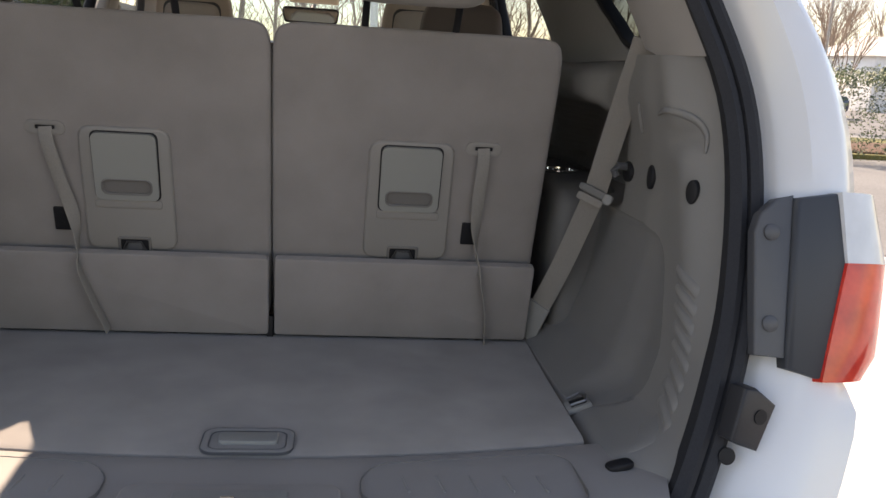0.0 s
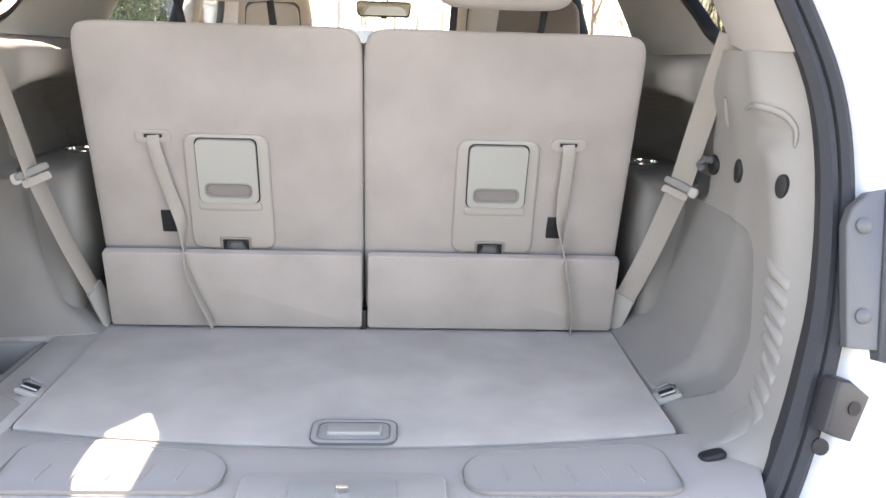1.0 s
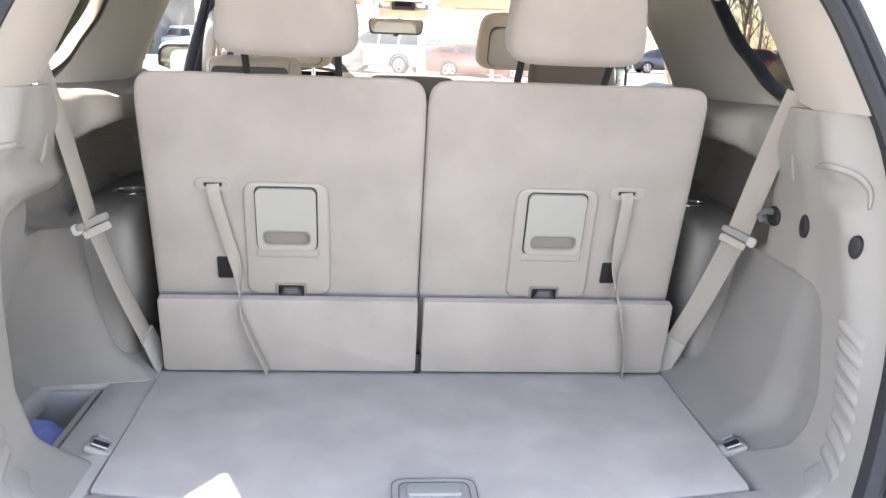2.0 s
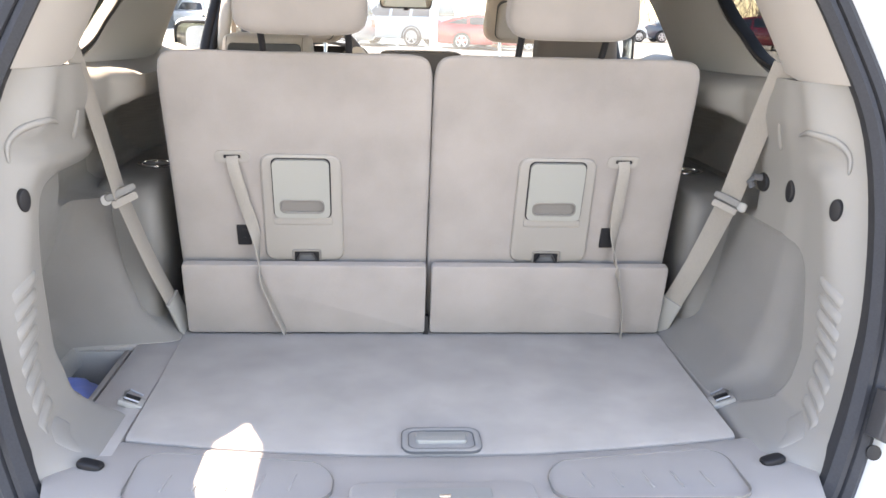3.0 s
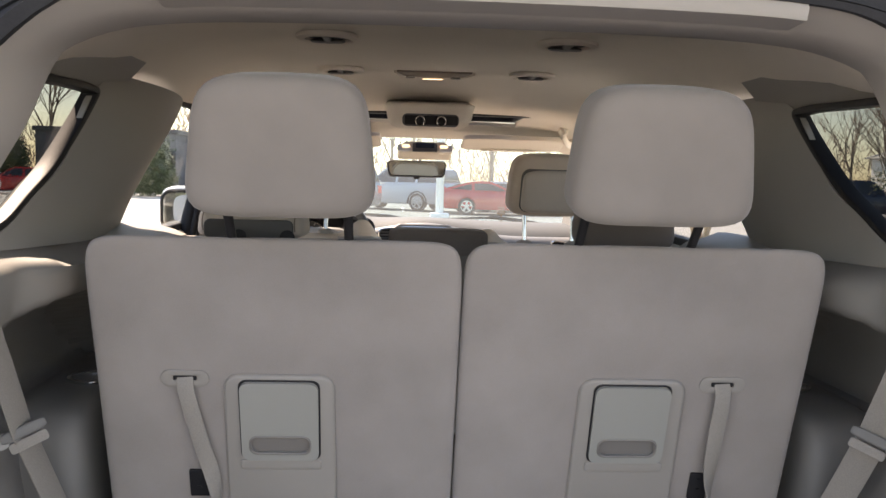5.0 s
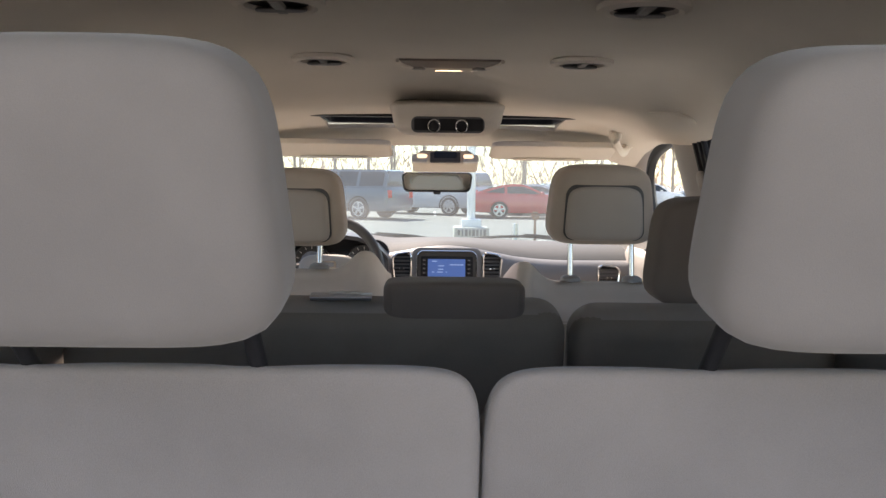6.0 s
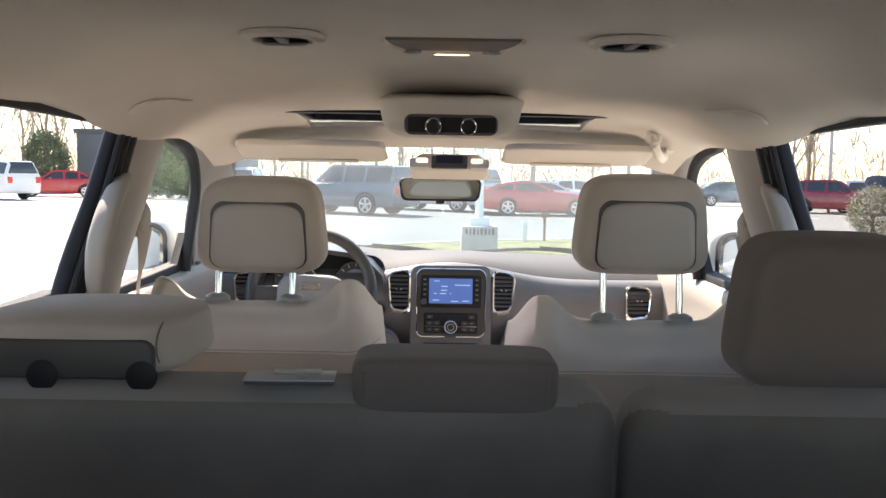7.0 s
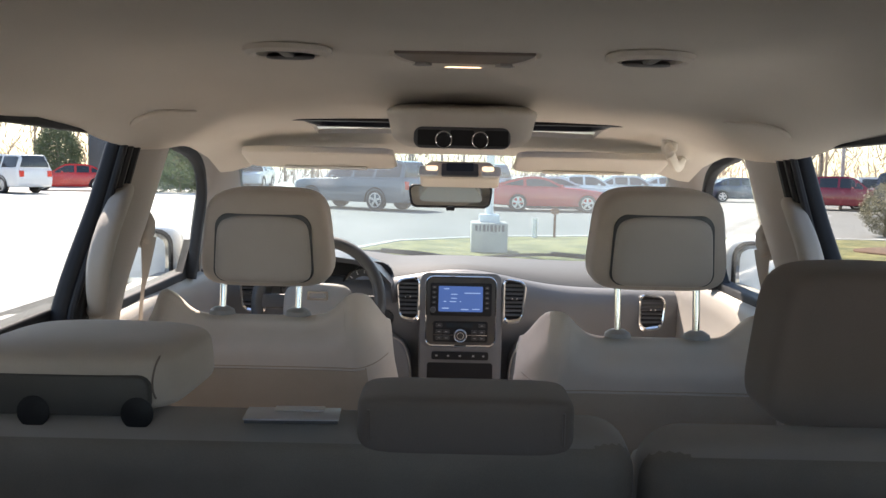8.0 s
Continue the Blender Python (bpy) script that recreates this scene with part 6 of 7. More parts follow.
# rear corner outside: lamp, its mounting strip, striker bracket
for s in (1, -1):
    w = thing("tail_lamp", (s * 0.80, -0.52, 1.05), "red and clear tail lamp with a grey mounting strip", "tail lamp", group="tail lamps")
    m = axes((s * 0.735, -0.545, 1.07), (s * 1, 0.02, 0), (0, 0.24, 1)) if s > 0 else axes((s * 0.735, -0.545, 1.07), (1, -0.02, 0), (0, 0.24, 1))
    f = 1 if s > 0 else -1

    def mir(o):
        return [(f * x, y) for x, y in o]
    bm = B()
    slab(bm, mir([(-0.044, -0.100), (-0.046, 0.07), (-0.038, 0.095), (-0.014, 0.117), (0.012, 0.122), (0.002, -0.104)]), m @ Matrix.Translation((0, 0, 0.004)), 0.02, 0.004)
    part("mounting_strip", bm, GREYTRIM, w)
    for y in (0.07, -0.056):
        bm = B()
        lathe(bm, [(0.0, 0.0), (0.0115, 0.0), (0.0115, 0.003), (0.009, 0.005), (0.0, 0.005)], m @ Matrix.Translation((f * -0.022, y, 0.004)), 18)
        part("bolt", bm, GREYTRIM, w)
    bm = B()
    slab(bm, mir([(0.0, -0.118), (0.010, 0.118), (0.076, 0.128), (0.094, 0.03), (0.058, -0.135)]), m @ Matrix.Translation((0, 0, 0.012)), 0.05, 0.01)
    part("lamp_housing", bm, mat("lamp_housing", (0.045, 0.05, 0.058), 0.5, blotch=0.08), w)
    for z0, z1, mt, nm in ((0.03, 0.128, CLEAR_LENS, "clear_lens"), (-0.135, 0.03, RED_LENS, "red_lens")):
        bm = B()
        rails = []
        for k in range(6):
            v = z0 + (z1 - z0) * k / 5
            lo = lerp_table(v, [(-0.135, 0.050), (0.03, 0.086), (0.128, 0.076)])
            hi = lerp_table(v, [(-0.135, 0.135), (-0.10, 0.160), (0.03, 0.172), (0.128, 0.150)])
            rails.append([m @ Vector((f * (lo + (hi - lo) * math.sin(radians(90 * j / 6))), v, 0.016 - 0.05 * (1 - math.cos(radians(90 * j / 6))))) for j in range(7)])
        shell(bm, rails, m.to_3x3() @ Vector((f * -0.01, 0, -0.02)))
        part(nm, bm, mt, w)
    w = thing("striker_bracket", (s * 0.69, -0.585, 0.88), "dark steel bracket with a bolt hole on the rear corner", "bracket", group="brackets")
    bm = B()
    m2 = axes((s * 0.690, -0.592, 0.890), (s * 1.0, 0.25, -0.18), (0, 0.1, 1)) if s > 0 else axes((s * 0.690, -0.592, 0.890), (1.0, -0.25, 0.18), (0, 0.1, 1))
    slab(bm, [(f * x, y) for x, y in ((-0.034, 0.042), (-0.014, 0.044), (0.025, 0.024), (0.008, -0.042), (-0.024, -0.036), (-0.040, -0.030))], m2 @ Matrix.Translation((0, 0, 0.016)), 0.030, 0.005)
    part("plate", bm, BRACKET, w)
    bm = B()
    lathe(bm, [(0.0, 0.0), (0.0105, 0.0), (0.0105, 0.002), (0.0, 0.002)], m2 @ Matrix.Translation((f * 0.0, 0.006, 0.0155)), 16)
    part("bolt_hole", bm, BLACK, w)
    bm = B()
    lathe(bm, [(0.0, 0.0), (0.012, 0.0), (0.012, 0.004), (0.0, 0.006)], axes((s * 0.657, -0.60, 0.838), (1, 0, 0), (0, 0.24, 1)), 16)
    solo("rubber_plug", bm, BLACK, "black rubber plug in the white body", "plug", at=(s * 0.657, -0.60, 0.838))
# rear bumper
bm = B()
cushion(bm, pose(0, -0.70, 0.55), (1.86, 0.32, 0.44), 5, 14)
solo("rear_bumper", bm, PAINT, "white rear bumper under the tailgate", "bumper", kind="structure")

# outside mirrors
for s in (-1, 1):
    w = thing("side_mirror", (s * 0.95, 2.28, 1.25), "white side mirror with black housing", "side mirror", group="side mirrors")
    m = axes((s * 0.895, 2.180, 1.325), (1, -s * 0.20, 0), (0, 0, 1))
    bm = B()
    cushion(bm, pose(s * 0.897, 2.250, 1.328, 0, 0, -s * 11), (0.245, 0.13, 0.185), 4.5, 14)
    part("shell", bm, PAINT, w)
    bm = B()
    hoop(bm, rrect(-0.112, 0.112, -0.082, 0.082, 0.045), rrect(-0.100, 0.100, -0.070, 0.070, 0.036), m, 0.03, 0.006)
    part("bezel", bm, BLACK, w)
    bm = B()
    slab(bm, rrect(-0.102, 0.102, -0.072, 0.072, 0.037), m @ Matrix.Translation((0, 0, -0.006)), 0.004)
    part("mirror_glass", bm, MIRROR, w)
    bm = B()
    slab(bm, [(2.02, 1.262), (2.30, 1.262), (2.27, 1.30), (2.14, 1.385), (2.115, 1.36)] if s < 0 else [(2.02, 1.262), (2.115, 1.36), (2.14, 1.385), (2.27, 1.30), (2.30, 1.262)],
         Matrix(((0, 0, -s, s * 0.715), (1, 0, 0, 0), (0, 1, 0, 0), (0, 0, 0, 1))), 0.02)
    part("sail_panel", bm, BLACK, w, "black triangle at the mirror's foot")
    bm = B()
    box(bm, (s * 0.765, 2.255, 1.268), (0.12, 0.08, 0.07), 0.02, 3)
    part("foot", bm, BLACK, w)

# ---- outside ----
bm = B()
bmesh.ops.create_grid(bm, x_segments=60, y_segments=60, size=400)
solo("ground", bm, CONCRETE, "sun-bleached pale car park surface", "ground", kind="structure")
bm = B()
slab(bm, [(-4.72, -1.2), (-0.7, -1.2), (-0.7, 9.0), (-4.62, 10.6)], axes((0, 0, 0.008), (1, 0, 0), (0, 1, 0)), 0.006)
solo("road", bm, ASPHALT, "dark coarse asphalt strip under the car", "asphalt", kind="structure")
bm = B()
slab(bm, [(-3.5, 14.5), (-0.7, 9.2), (4.0, 5.0), (60.0, 5.0), (60.0, 66.0), (-11.0, 66.0), (-9.5, 40.0)], axes((0, 0, 0.008), (1, 0, 0), (0, 1, 0)), 0.006)
solo("road", bm, ROADGREY, "worn grey asphalt of the car park ahead", "asphalt", kind="structure")
# unseen ground behind the car, added dark to weaken light bounced in from behind
bm = B()
slab(bm, [(-9.0, -14.0), (9.0, -14.0), (9.0, -1.2), (-9.0, -1.2)], axes((0, 0, 0.012), (1, 0, 0), (0, 1, 0)), 0.006)
solo("road", bm, ASPHALT, "unseen dark asphalt added behind the tailgate to cut bounced light", "asphalt", kind="structure")
# lawn ahead with kerb and mulch bed
LAWN = [(-1.7, 15.6), (-1.0, 17.6), (1.0, 19.2), (4.0, 20.2), (12.0, 20.8), (26.0, 21.4), (26.0, 15.8), (10.5, 14.8), (5.0, 12.6), (1.0, 13.0)]
bm = B()
slab(bm, LAWN, axes((0, 0, 0.11), (1, 0, 0), (0, 1, 0)), 0.10, 0.03)
solo("lawn", bm, GRASS, "winter lawn, yellow-green, beside the car park", "lawn", kind="structure")
bm = B()
sweep(bm, [(x, y, 0.06) for x, y in LAWN[:6]], rrect(-0.08, 0.08, -0.06, 0.07, 0.02, 3), up=(0, 0, 1))
solo("kerb", bm, KERB, "pale concrete kerb along the lawn", "kerb", kind="structure")
bm = B()
slab(bm, [(11.5 + 3.2 * math.cos(a) * (1 + 0.1 * math.sin(3 * a)), 16.8 + 1.8 * math.sin(a)) for a in [2 * math.pi * i / 28 for i in range(28)]], axes((0, 0, 0.15), (1, 0, 0), (0, 1, 0)), 0.06, 0.03)
solo("mulch_bed", bm, MULCH, "brown mulch bed under the shrubs", "mulch", kind="structure")
rng = random.Random(4)
bm = B()
for i in range(9000):
    x, y = rng.uniform(-1.2, 24), rng.uniform(13.2, 20.6)
    if y > 17.0 + 0.18 * x or (((x - 11.5) / 3.3) ** 2 + ((y - 16.8) / 1.9) ** 2 < 1):
        if y > 20.4 or y > 17.4 + 0.6 * x or ((x - 11.5) / 3.3) ** 2 + ((y - 16.8) / 1.9) ** 2 < 1:
            continue
    h, a = rng.uniform(0.006, 0.016), rng.uniform(0, 6.3)
    dx, dy = 0.012 * math.cos(a), 0.012 * math.sin(a)
    p = [bm.verts.new(v) for v in ((x - dx, y - dy, 0.108), (x + dx, y + dy, 0.108), (x + rng.uniform(-.03, .03), y + rng.uniform(-.03, .03), 0.108 + h))]
    bm.faces.new(p)
solo("grass", bm, GRASS, "short dry grass blades of the lawn", "grass", kind="stuff")
# bay lines on the far lane
for k in range(9):
    bm = B()
    box(bm, (-9 + 3.1 * k, 38.2, 0.010), (0.11, 5.2, 0.008))
    solo("bay_line", bm, PAPER, "white painted parking bay line", "parking line", at=(-9 + 3.1 * k, 38.2, 0), kind="structure")

TYRE = mat("tyre_rubber", (0.025, 0.025, 0.027), 0.8, blotch=0.15)
RIM = mat("alloy_rim", (0.55, 0.55, 0.56), 0.3, metal=0.8, blotch=0.05)

for s in (-1, 1):
    for y in (0.28, 3.15):
        w = thing("road_wheel", (s * 0.80, y, 0), "black tyre on an alloy wheel under the white car", "wheel", group="road wheels")
        m = axes((s * 0.80, y, 0.37), (0, s, 0), (0, 0, 1))
        bm = B()
        lathe(bm, [(0.0, -0.11), (0.30, -0.11), (0.37, -0.08), (0.37, 0.08), (0.34, 0.11), (0.26, 0.105), (0.25, 0.06), (0.0, 0.06)], m, 32)
        part("tyre", bm, TYRE, w)
        bm = B()
        hoop(bm, disc_prof(0.26, n=32), disc_prof(0.225, n=32), m @ Matrix.Translation((0, 0, 0.11)), 0.04)
        for k in range(5):
            slab(bm, [(-0.04, 0.02), (0.04, 0.02), (0.05, 0.24), (-0.05, 0.24)], m @ Matrix.Rotation(2 * math.pi * k / 5, 4, "Z") @ Matrix.Translation((0, 0, 0.10)), 0.03)
        part("rim", bm, RIM, w)


def paint(name, c):
    return mat(name, c, 0.25, blotch=0.03, coat=0.8)


SILVER, RED, WHITE2, GREY, DARK, MAROON = (paint("silver_car_paint", (0.5, 0.52, 0.54)), paint("red_car_paint", (0.55, 0.03, 0.025)), paint("white_car_paint", (0.78, 0.78, 0.78)),
                                           paint("slate_car_paint", (0.10, 0.13, 0.16)), paint("dark_blue_car_paint", (0.03, 0.04, 0.07)), paint("maroon_car_paint", (0.25, 0.015, 0.03)))

# side shapes: (along, sill, belt, roof, half width) from nose to tail, as shares of length and metres of height
SHAPES = {
    "suv": dict(L=5.2, W=2.0, wr=0.40, axle=(0.185, 0.76), rows=[(0.0, 0.50, 0.85, 0.85, 0.80), (0.02, 0.35, 1.02, 1.02, 0.92), (0.10, 0.30, 1.12, 1.12, 0.97), (0.26, 0.30, 1.17, 1.17, 1.0), (0.30, 0.30, 1.18, 1.26, 1.0),
                (0.41, 0.30, 1.19, 1.82, 1.0), (0.55, 0.30, 1.20, 1.88, 1.0), (0.80, 0.30, 1.21, 1.87, 1.0), (0.955, 0.32, 1.22, 1.82, 0.98), (0.985, 0.34, 1.22, 1.28, 0.96), (1.0, 0.48, 1.0, 1.0, 0.90)], pillars=(0.55, 0.74)),
    "coupe": dict(L=4.78, W=1.92, wr=0.345, axle=(0.185, 0.755), rows=[(0.0, 0.35, 0.62, 0.62, 0.80), (0.03, 0.22, 0.78, 0.78, 0.90), (0.18, 0.20, 0.90, 0.90, 0.96), (0.35, 0.20, 0.97, 0.97, 0.97), (0.40, 0.20, 0.98, 1.06, 0.97),
                  (0.53, 0.20, 0.98, 1.34, 0.97), (0.62, 0.20, 0.98, 1.38, 0.97), (0.74, 0.21, 1.0, 1.32, 0.98), (0.92, 0.24, 1.05, 1.08, 0.96), (0.985, 0.32, 1.04, 1.05, 0.92), (1.0, 0.42, 0.9, 0.9, 0.86)], pillars=(0.70,)),
    "sedan": dict(L=4.7, W=1.83, wr=0.33, axle=(0.19, 0.77), rows=[(0.0, 0.35, 0.62, 0.62, 0.80), (0.03, 0.22, 0.75, 0.75, 0.90), (0.22, 0.20, 0.93, 0.93, 0.97), (0.28, 0.20, 0.95, 1.0, 0.97), (0.42, 0.20, 0.96, 1.42, 0.97),
                  (0.55, 0.20, 0.97, 1.46, 0.98), (0.70, 0.20, 0.98, 1.41, 0.98), (0.86, 0.22, 1.02, 1.06, 0.96), (0.98, 0.30, 1.0, 1.01, 0.92), (1.0, 0.40, 0.85, 0.85, 0.86)], pillars=(0.54, 0.70)),
    "crossover": dict(L=4.5, W=1.85, wr=0.35, axle=(0.185, 0.77), rows=[(0.0, 0.40, 0.75, 0.75, 0.80), (0.03, 0.26, 0.88, 0.88, 0.90), (0.20, 0.24, 1.02, 1.02, 0.97), (0.26, 0.24, 1.04, 1.10, 0.98), (0.40, 0.24, 1.05, 1.58, 0.98),
                      (0.55, 0.24, 1.06, 1.64, 0.99), (0.78, 0.25, 1.08, 1.60, 0.98), (0.94, 0.28, 1.12, 1.42, 0.95), (0.985, 0.32, 1.08, 1.10, 0.92), (1.0, 0.45, 0.9, 0.9, 0.86)], pillars=(0.54, 0.74)),
}


def parked_car(kind, paint_, at, turn, label):
    """Nose at -x before turning; the middle on the ground at the given place."""
    d = SHAPES[kind]
    L, W = d["L"], d["W"]
    t = thing("parked_car", (0, 0, 0), label, "car", group="parked cars")
    rows = d["rows"]
    fine = spline([(a, b, c) for a, b, c, _, _ in rows], 3)
    fine2 = spline([(a, r, h) for a, _, _, r, h in rows], 3)

    def section(f, g):
        x = (f.x - 0.5) * L
        hw = W / 2 * g.z
        sill, belt = f.y, f.z
        ys = []
        prof = [(0.80, sill), (0.95, sill + 0.03), (0.99, sill + 0.15), (1.0, sill + 0.4 * (belt - sill)), (0.985, belt - 0.10), (0.955, belt - 0.02), (0.92, belt)]
        for u, z in prof:
            ys.append((x, u * hw, z))
        ys += [(x, -u * hw, z) for u, z in prof[::-1]]
        return ys
    bm = B()
    rails = [section(f, g) for f, g in zip(fine, fine2)]
    loft(bm, rails, closed=True)
    bm.verts.ensure_lookup_table()
    k = len(rails[0])
    bm.faces.new(bm.verts[:k])
    bm.faces.new(bm.verts[-k:])
    body = part("body", bm, paint_, t, smooth=35)
    cab = [(f, g) for f, g in zip(fine, fine2) if g.y > f.z + 0.01]

    def cabin(f, g, grow=0.0, lo=0.0, hi=1.0):
        x = (f.x - 0.5) * L
        h = g.y - f.z
        b, tp = 0.92 * W / 2 * g.z, (0.92 - 0.23 * min(1, h / 0.45)) * W / 2 * g.z
        return [(x, sy * (b + (tp - b) * v + grow), f.z + h * v) for sy, v in ((1, lo), (1, 0.5 * (lo + hi)), (1, hi))] + [(x, sy * (b + (tp - b) * v + grow), f.z + h * v) for sy, v in ((-1, hi), (-1, 0.5 * (lo + hi)), (-1, lo))]
    bm = B()
    loft(bm, [cabin(f, g) for f, g in cab], closed=True)
    bm.verts.ensure_lookup_table()
    bm.faces.new(bm.verts[:6])
    bm.faces.new(bm.verts[-6:])
    part("cabin", bm, paint_, t, smooth=35)
    x_lo, x_hi = cab[0][0].x, cab[-1][0].x
    cuts = [x_lo + 0.03, *d["pillars"], x_hi - 0.02]
    for a, b in zip(cuts, cuts[1:]):
        for sd in (0, 1):
            bm = B()
            rr = []
            for q in range(7):
                u = a + 0.012 + (b - a - 0.024) * q / 6
                fz = lerp_table(u, [(f.x, f.z) for f, g in cab])
                gy = lerp_table(u, [(g.x, g.y) for f, g in cab])
                gz = lerp_table(u, [(g.x, g.z) for f, g in cab])
                hgt = gy - fz
                v1 = 1 - 0.09 / max(0.1, hgt)
                c = cabin(Vector((u, 0, fz)), Vector((u, gy, gz)), 0.006, 0.06, max(0.1, v1))
                rr.append(c[:3] if sd == 0 else c[3:])
            shell(bm, rr, (0, -0.01 if sd == 0 else 0.01, 0))
            part("side_window", bm, DARKGLASS, t)
    for end in (0, 1):
        seq = cab[:4] if end == 0 else cab[-4:]
        bm = B()
        rr = []
        for f, g in seq:
            x, h = (f.x - 0.5) * L, g.y - f.z
            tp = (0.92 - 0.23 * min(1, h / 0.45)) * W / 2 * g.z - 0.06
            rr.append([(x + (-0.012 if end == 0 else 0.012), tp * q, g.y + 0.008) for q in (-1, -0.5, 0, 0.5, 1)])
        shell(bm, rr, (0, 0, -0.01))
        part("windscreen" if end == 0 else "rear_window", bm, DARKGLASS, t)
    for ax in d["axle"]:
        for sy in (-1, 1):
            c = ((ax - 0.5) * L, sy * (W / 2 - 0.11), d["wr"])
            m = axes(c, (1, 0, 0), (0, 0, 1)) if sy < 0 else axes(c, (-1, 0, 0), (0, 0, 1))
            r = d["wr"]
            bm = B()
            lathe(bm, [(0.0, -0.12), (r * 0.8, -0.12), (r, -0.09), (r, 0.09), (r * 0.92, 0.118), (r * 0.70, 0.115), (r * 0.68, 0.06), (0.0, 0.06)], m, 26)
            wheel = part("wheel", bm, TYRE, t)
            bm = B()
            hoop(bm, disc_prof(r * 0.70, n=26), disc_prof(r * 0.60, n=26), m @ Matrix.Translation((0, 0, 0.116)), 0.03)
            for k5 in range(5):
                a = 2 * math.pi * k5 / 5
                q = m @ Matrix.Rotation(a, 4, "Z")
                slab(bm, [(-0.035, 0.02), (0.035, 0.02), (0.045, r * 0.64), (-0.045, r * 0.64)], q @ Matrix.Translation((0, 0, 0.112)), 0.03)
            slab(bm, disc_prof(0.06, n=16), m @ Matrix.Translation((0, 0, 0.118)), 0.03, 0.01)
            part("rim", bm, RIM, wheel)
            bm = B()
            rr2 = [m @ Vector((r * 1.13 * math.cos(radians(a)), r * 1.13 * math.sin(radians(a)), 0.115)) for a in range(-12, 193, 12)]
            tube(bm, rr2, 0.03, 6)
            part("wheel_arch", bm, BLACK if kind != "coupe" else paint_, t)
    f, g = fine[-2], fine2[-2]
    for sy in (-1, 1):
        bm = B()
        zc = f.z - 0.12 if kind != "suv" else f.z - 0.1
        box(bm, ((f.x - 0.5) * L - 0.02, sy * (W / 2 * g.z - 0.16), zc), (0.10, 0.26, 0.12 if kind != "suv" else 0.3), 0.02)
        part("tail_light", bm, RED_LENS, t, "red tail light")
        bm = B()
        f0, g0 = fine[3], fine2[3]
        box(bm, ((f0.x - 0.5) * L + 0.02, sy * (W / 2 * g0.z - 0.18), f0.z - 0.10), (0.16, 0.28, 0.12), 0.03)
        part("headlight", bm, CLEAR_LENS, t, "clear headlight")
        bm = B()
        cushion(bm, pose((lerp_table(0.4, [(0, 0), (1, 1)]) - 0.5) * L, sy * (W / 2 + 0.07), lerp_table(0.42, [(q.x, q.z) for q in fine]) + 0.05), (0.12, 0.18, 0.12), 4, 6)
        part("door_mirror", bm, paint_, t)
    t.matrix_basis = pose(at[0], at[1], 0, 0, 0, turn)
    return t


parked_car("suv", GREY, (-3.3, 33.6, 0), -30, "slate grey full-size sport utility vehicle parked across the lane")
parked_car("suv", SILVER, (0.2, 38.0, 0), -30, "silver sport utility vehicle parked behind the grey one")
parked_car("coupe", RED, (4.05, 35.0, 0), 180, "bright red sports coupe parked side on")
parked_car("coupe", SILVER, (5.2, 38.4, 0), 180, "silver coupe parked behind the red one")
parked_car("sedan", WHITE2, (6.6, 41.6, 0), 184, "white saloon parked in the far row")
parked_car("sedan", SILVER, (9.4, 45.0, 0), 184, "silver saloon parked in the far row")
parked_car("suv", WHITE2, (-22.0, 43.0, 0), -28, "white full-size sport utility vehicle seen from behind")
parked_car("sedan", RED, (-20.6, 48.0, 0), 20, "red saloon parked beyond the white vehicle")
parked_car("sedan", SILVER, (-26.3, 43.5, 0), 28, "silver saloon at the edge of the lot")
parked_car("crossover", MAROON, (19.2, 42.0, 0), 150, "maroon crossover parked nose away")
parked_car("crossover", WHITE2, (21.8, 43.2, 0), 150, "white crossover beside the maroon one")
parked_car("suv", DARK, (22.6, 40.0, 0), 150, "dark blue sport utility vehicle")
parked_car("sedan", WHITE2, (13.4, 52.0, 0), 180, "white saloon in the far row behind the trees")
parked_car("sedan", DARK, (17.5, 52.0, 0), 180, "dark saloon in the far row")
parked_car("sedan", SILVER, (21.8, 52.5, 0), 180, "silver saloon in the far row")
parked_car("suv", WHITE2, (-13.6, 62.0, 0), 90, "white van in the distance")

# lamp base, post, standpipe
LX, LY = 0.79, 15.83
w = thing("street_lamp", (LX, LY, 0), "white lamp post on a concrete block with dark worn lettering", "street lamp")
bm = B()
box(bm, (LX, LY, 0.355), (0.66, 0.66, 0.57), 0.03)
base = part("concrete_base", bm, KERB, w)
for k, (wd, up) in enumerate(((0.045, 0.10), (0.03, 0.12), (0.05, 0.12), (0.035, 0.11), (0.05, 0.12), (0.04, 0.12), (0.03, 0.11), (0.05, 0.12))):
    bm = B()
    box(bm, (LX - 0.24 + 0.069 * k, LY - 0.332, 0.545), (wd, 0.006, up), 0.002)
    part("letter_bar", bm, GREYTRIM, base, "dark worn letter")
bm = B()
box(bm, (LX, LY, 0.71), (0.38, 0.38, 0.16), 0.03)
part("foot_plate", bm, PAINT, w)
bm = B()
tube(bm, [(LX, LY, 0.7), (LX, LY, 8.5)], 0.08, 14)
part("post", bm, PAINT, w)
w = thing("standpipe", (2.45, 19.4, 0.1), "rusty brown standpipe with a tap", "standpipe")
bm = B()
tube(bm, [(2.45, 19.4, 0.08), (2.45, 19.4, 0.72)], 0.03, 8)
RUST = mat("rust", (0.20, 0.09, 0.05), 0.8, blotch=0.3, scale=15)
part("pipe", bm, RUST, w)
bm = B()
cushion(bm, pose(2.45, 19.4, 0.70), (0.20, 0.10, 0.14), 2.6, 8)
box(bm, (2.45, 19.4, 0.80), (0.14, 0.03, 0.03), 0.01)
part("tap", bm, RUST, w)
bm = B()
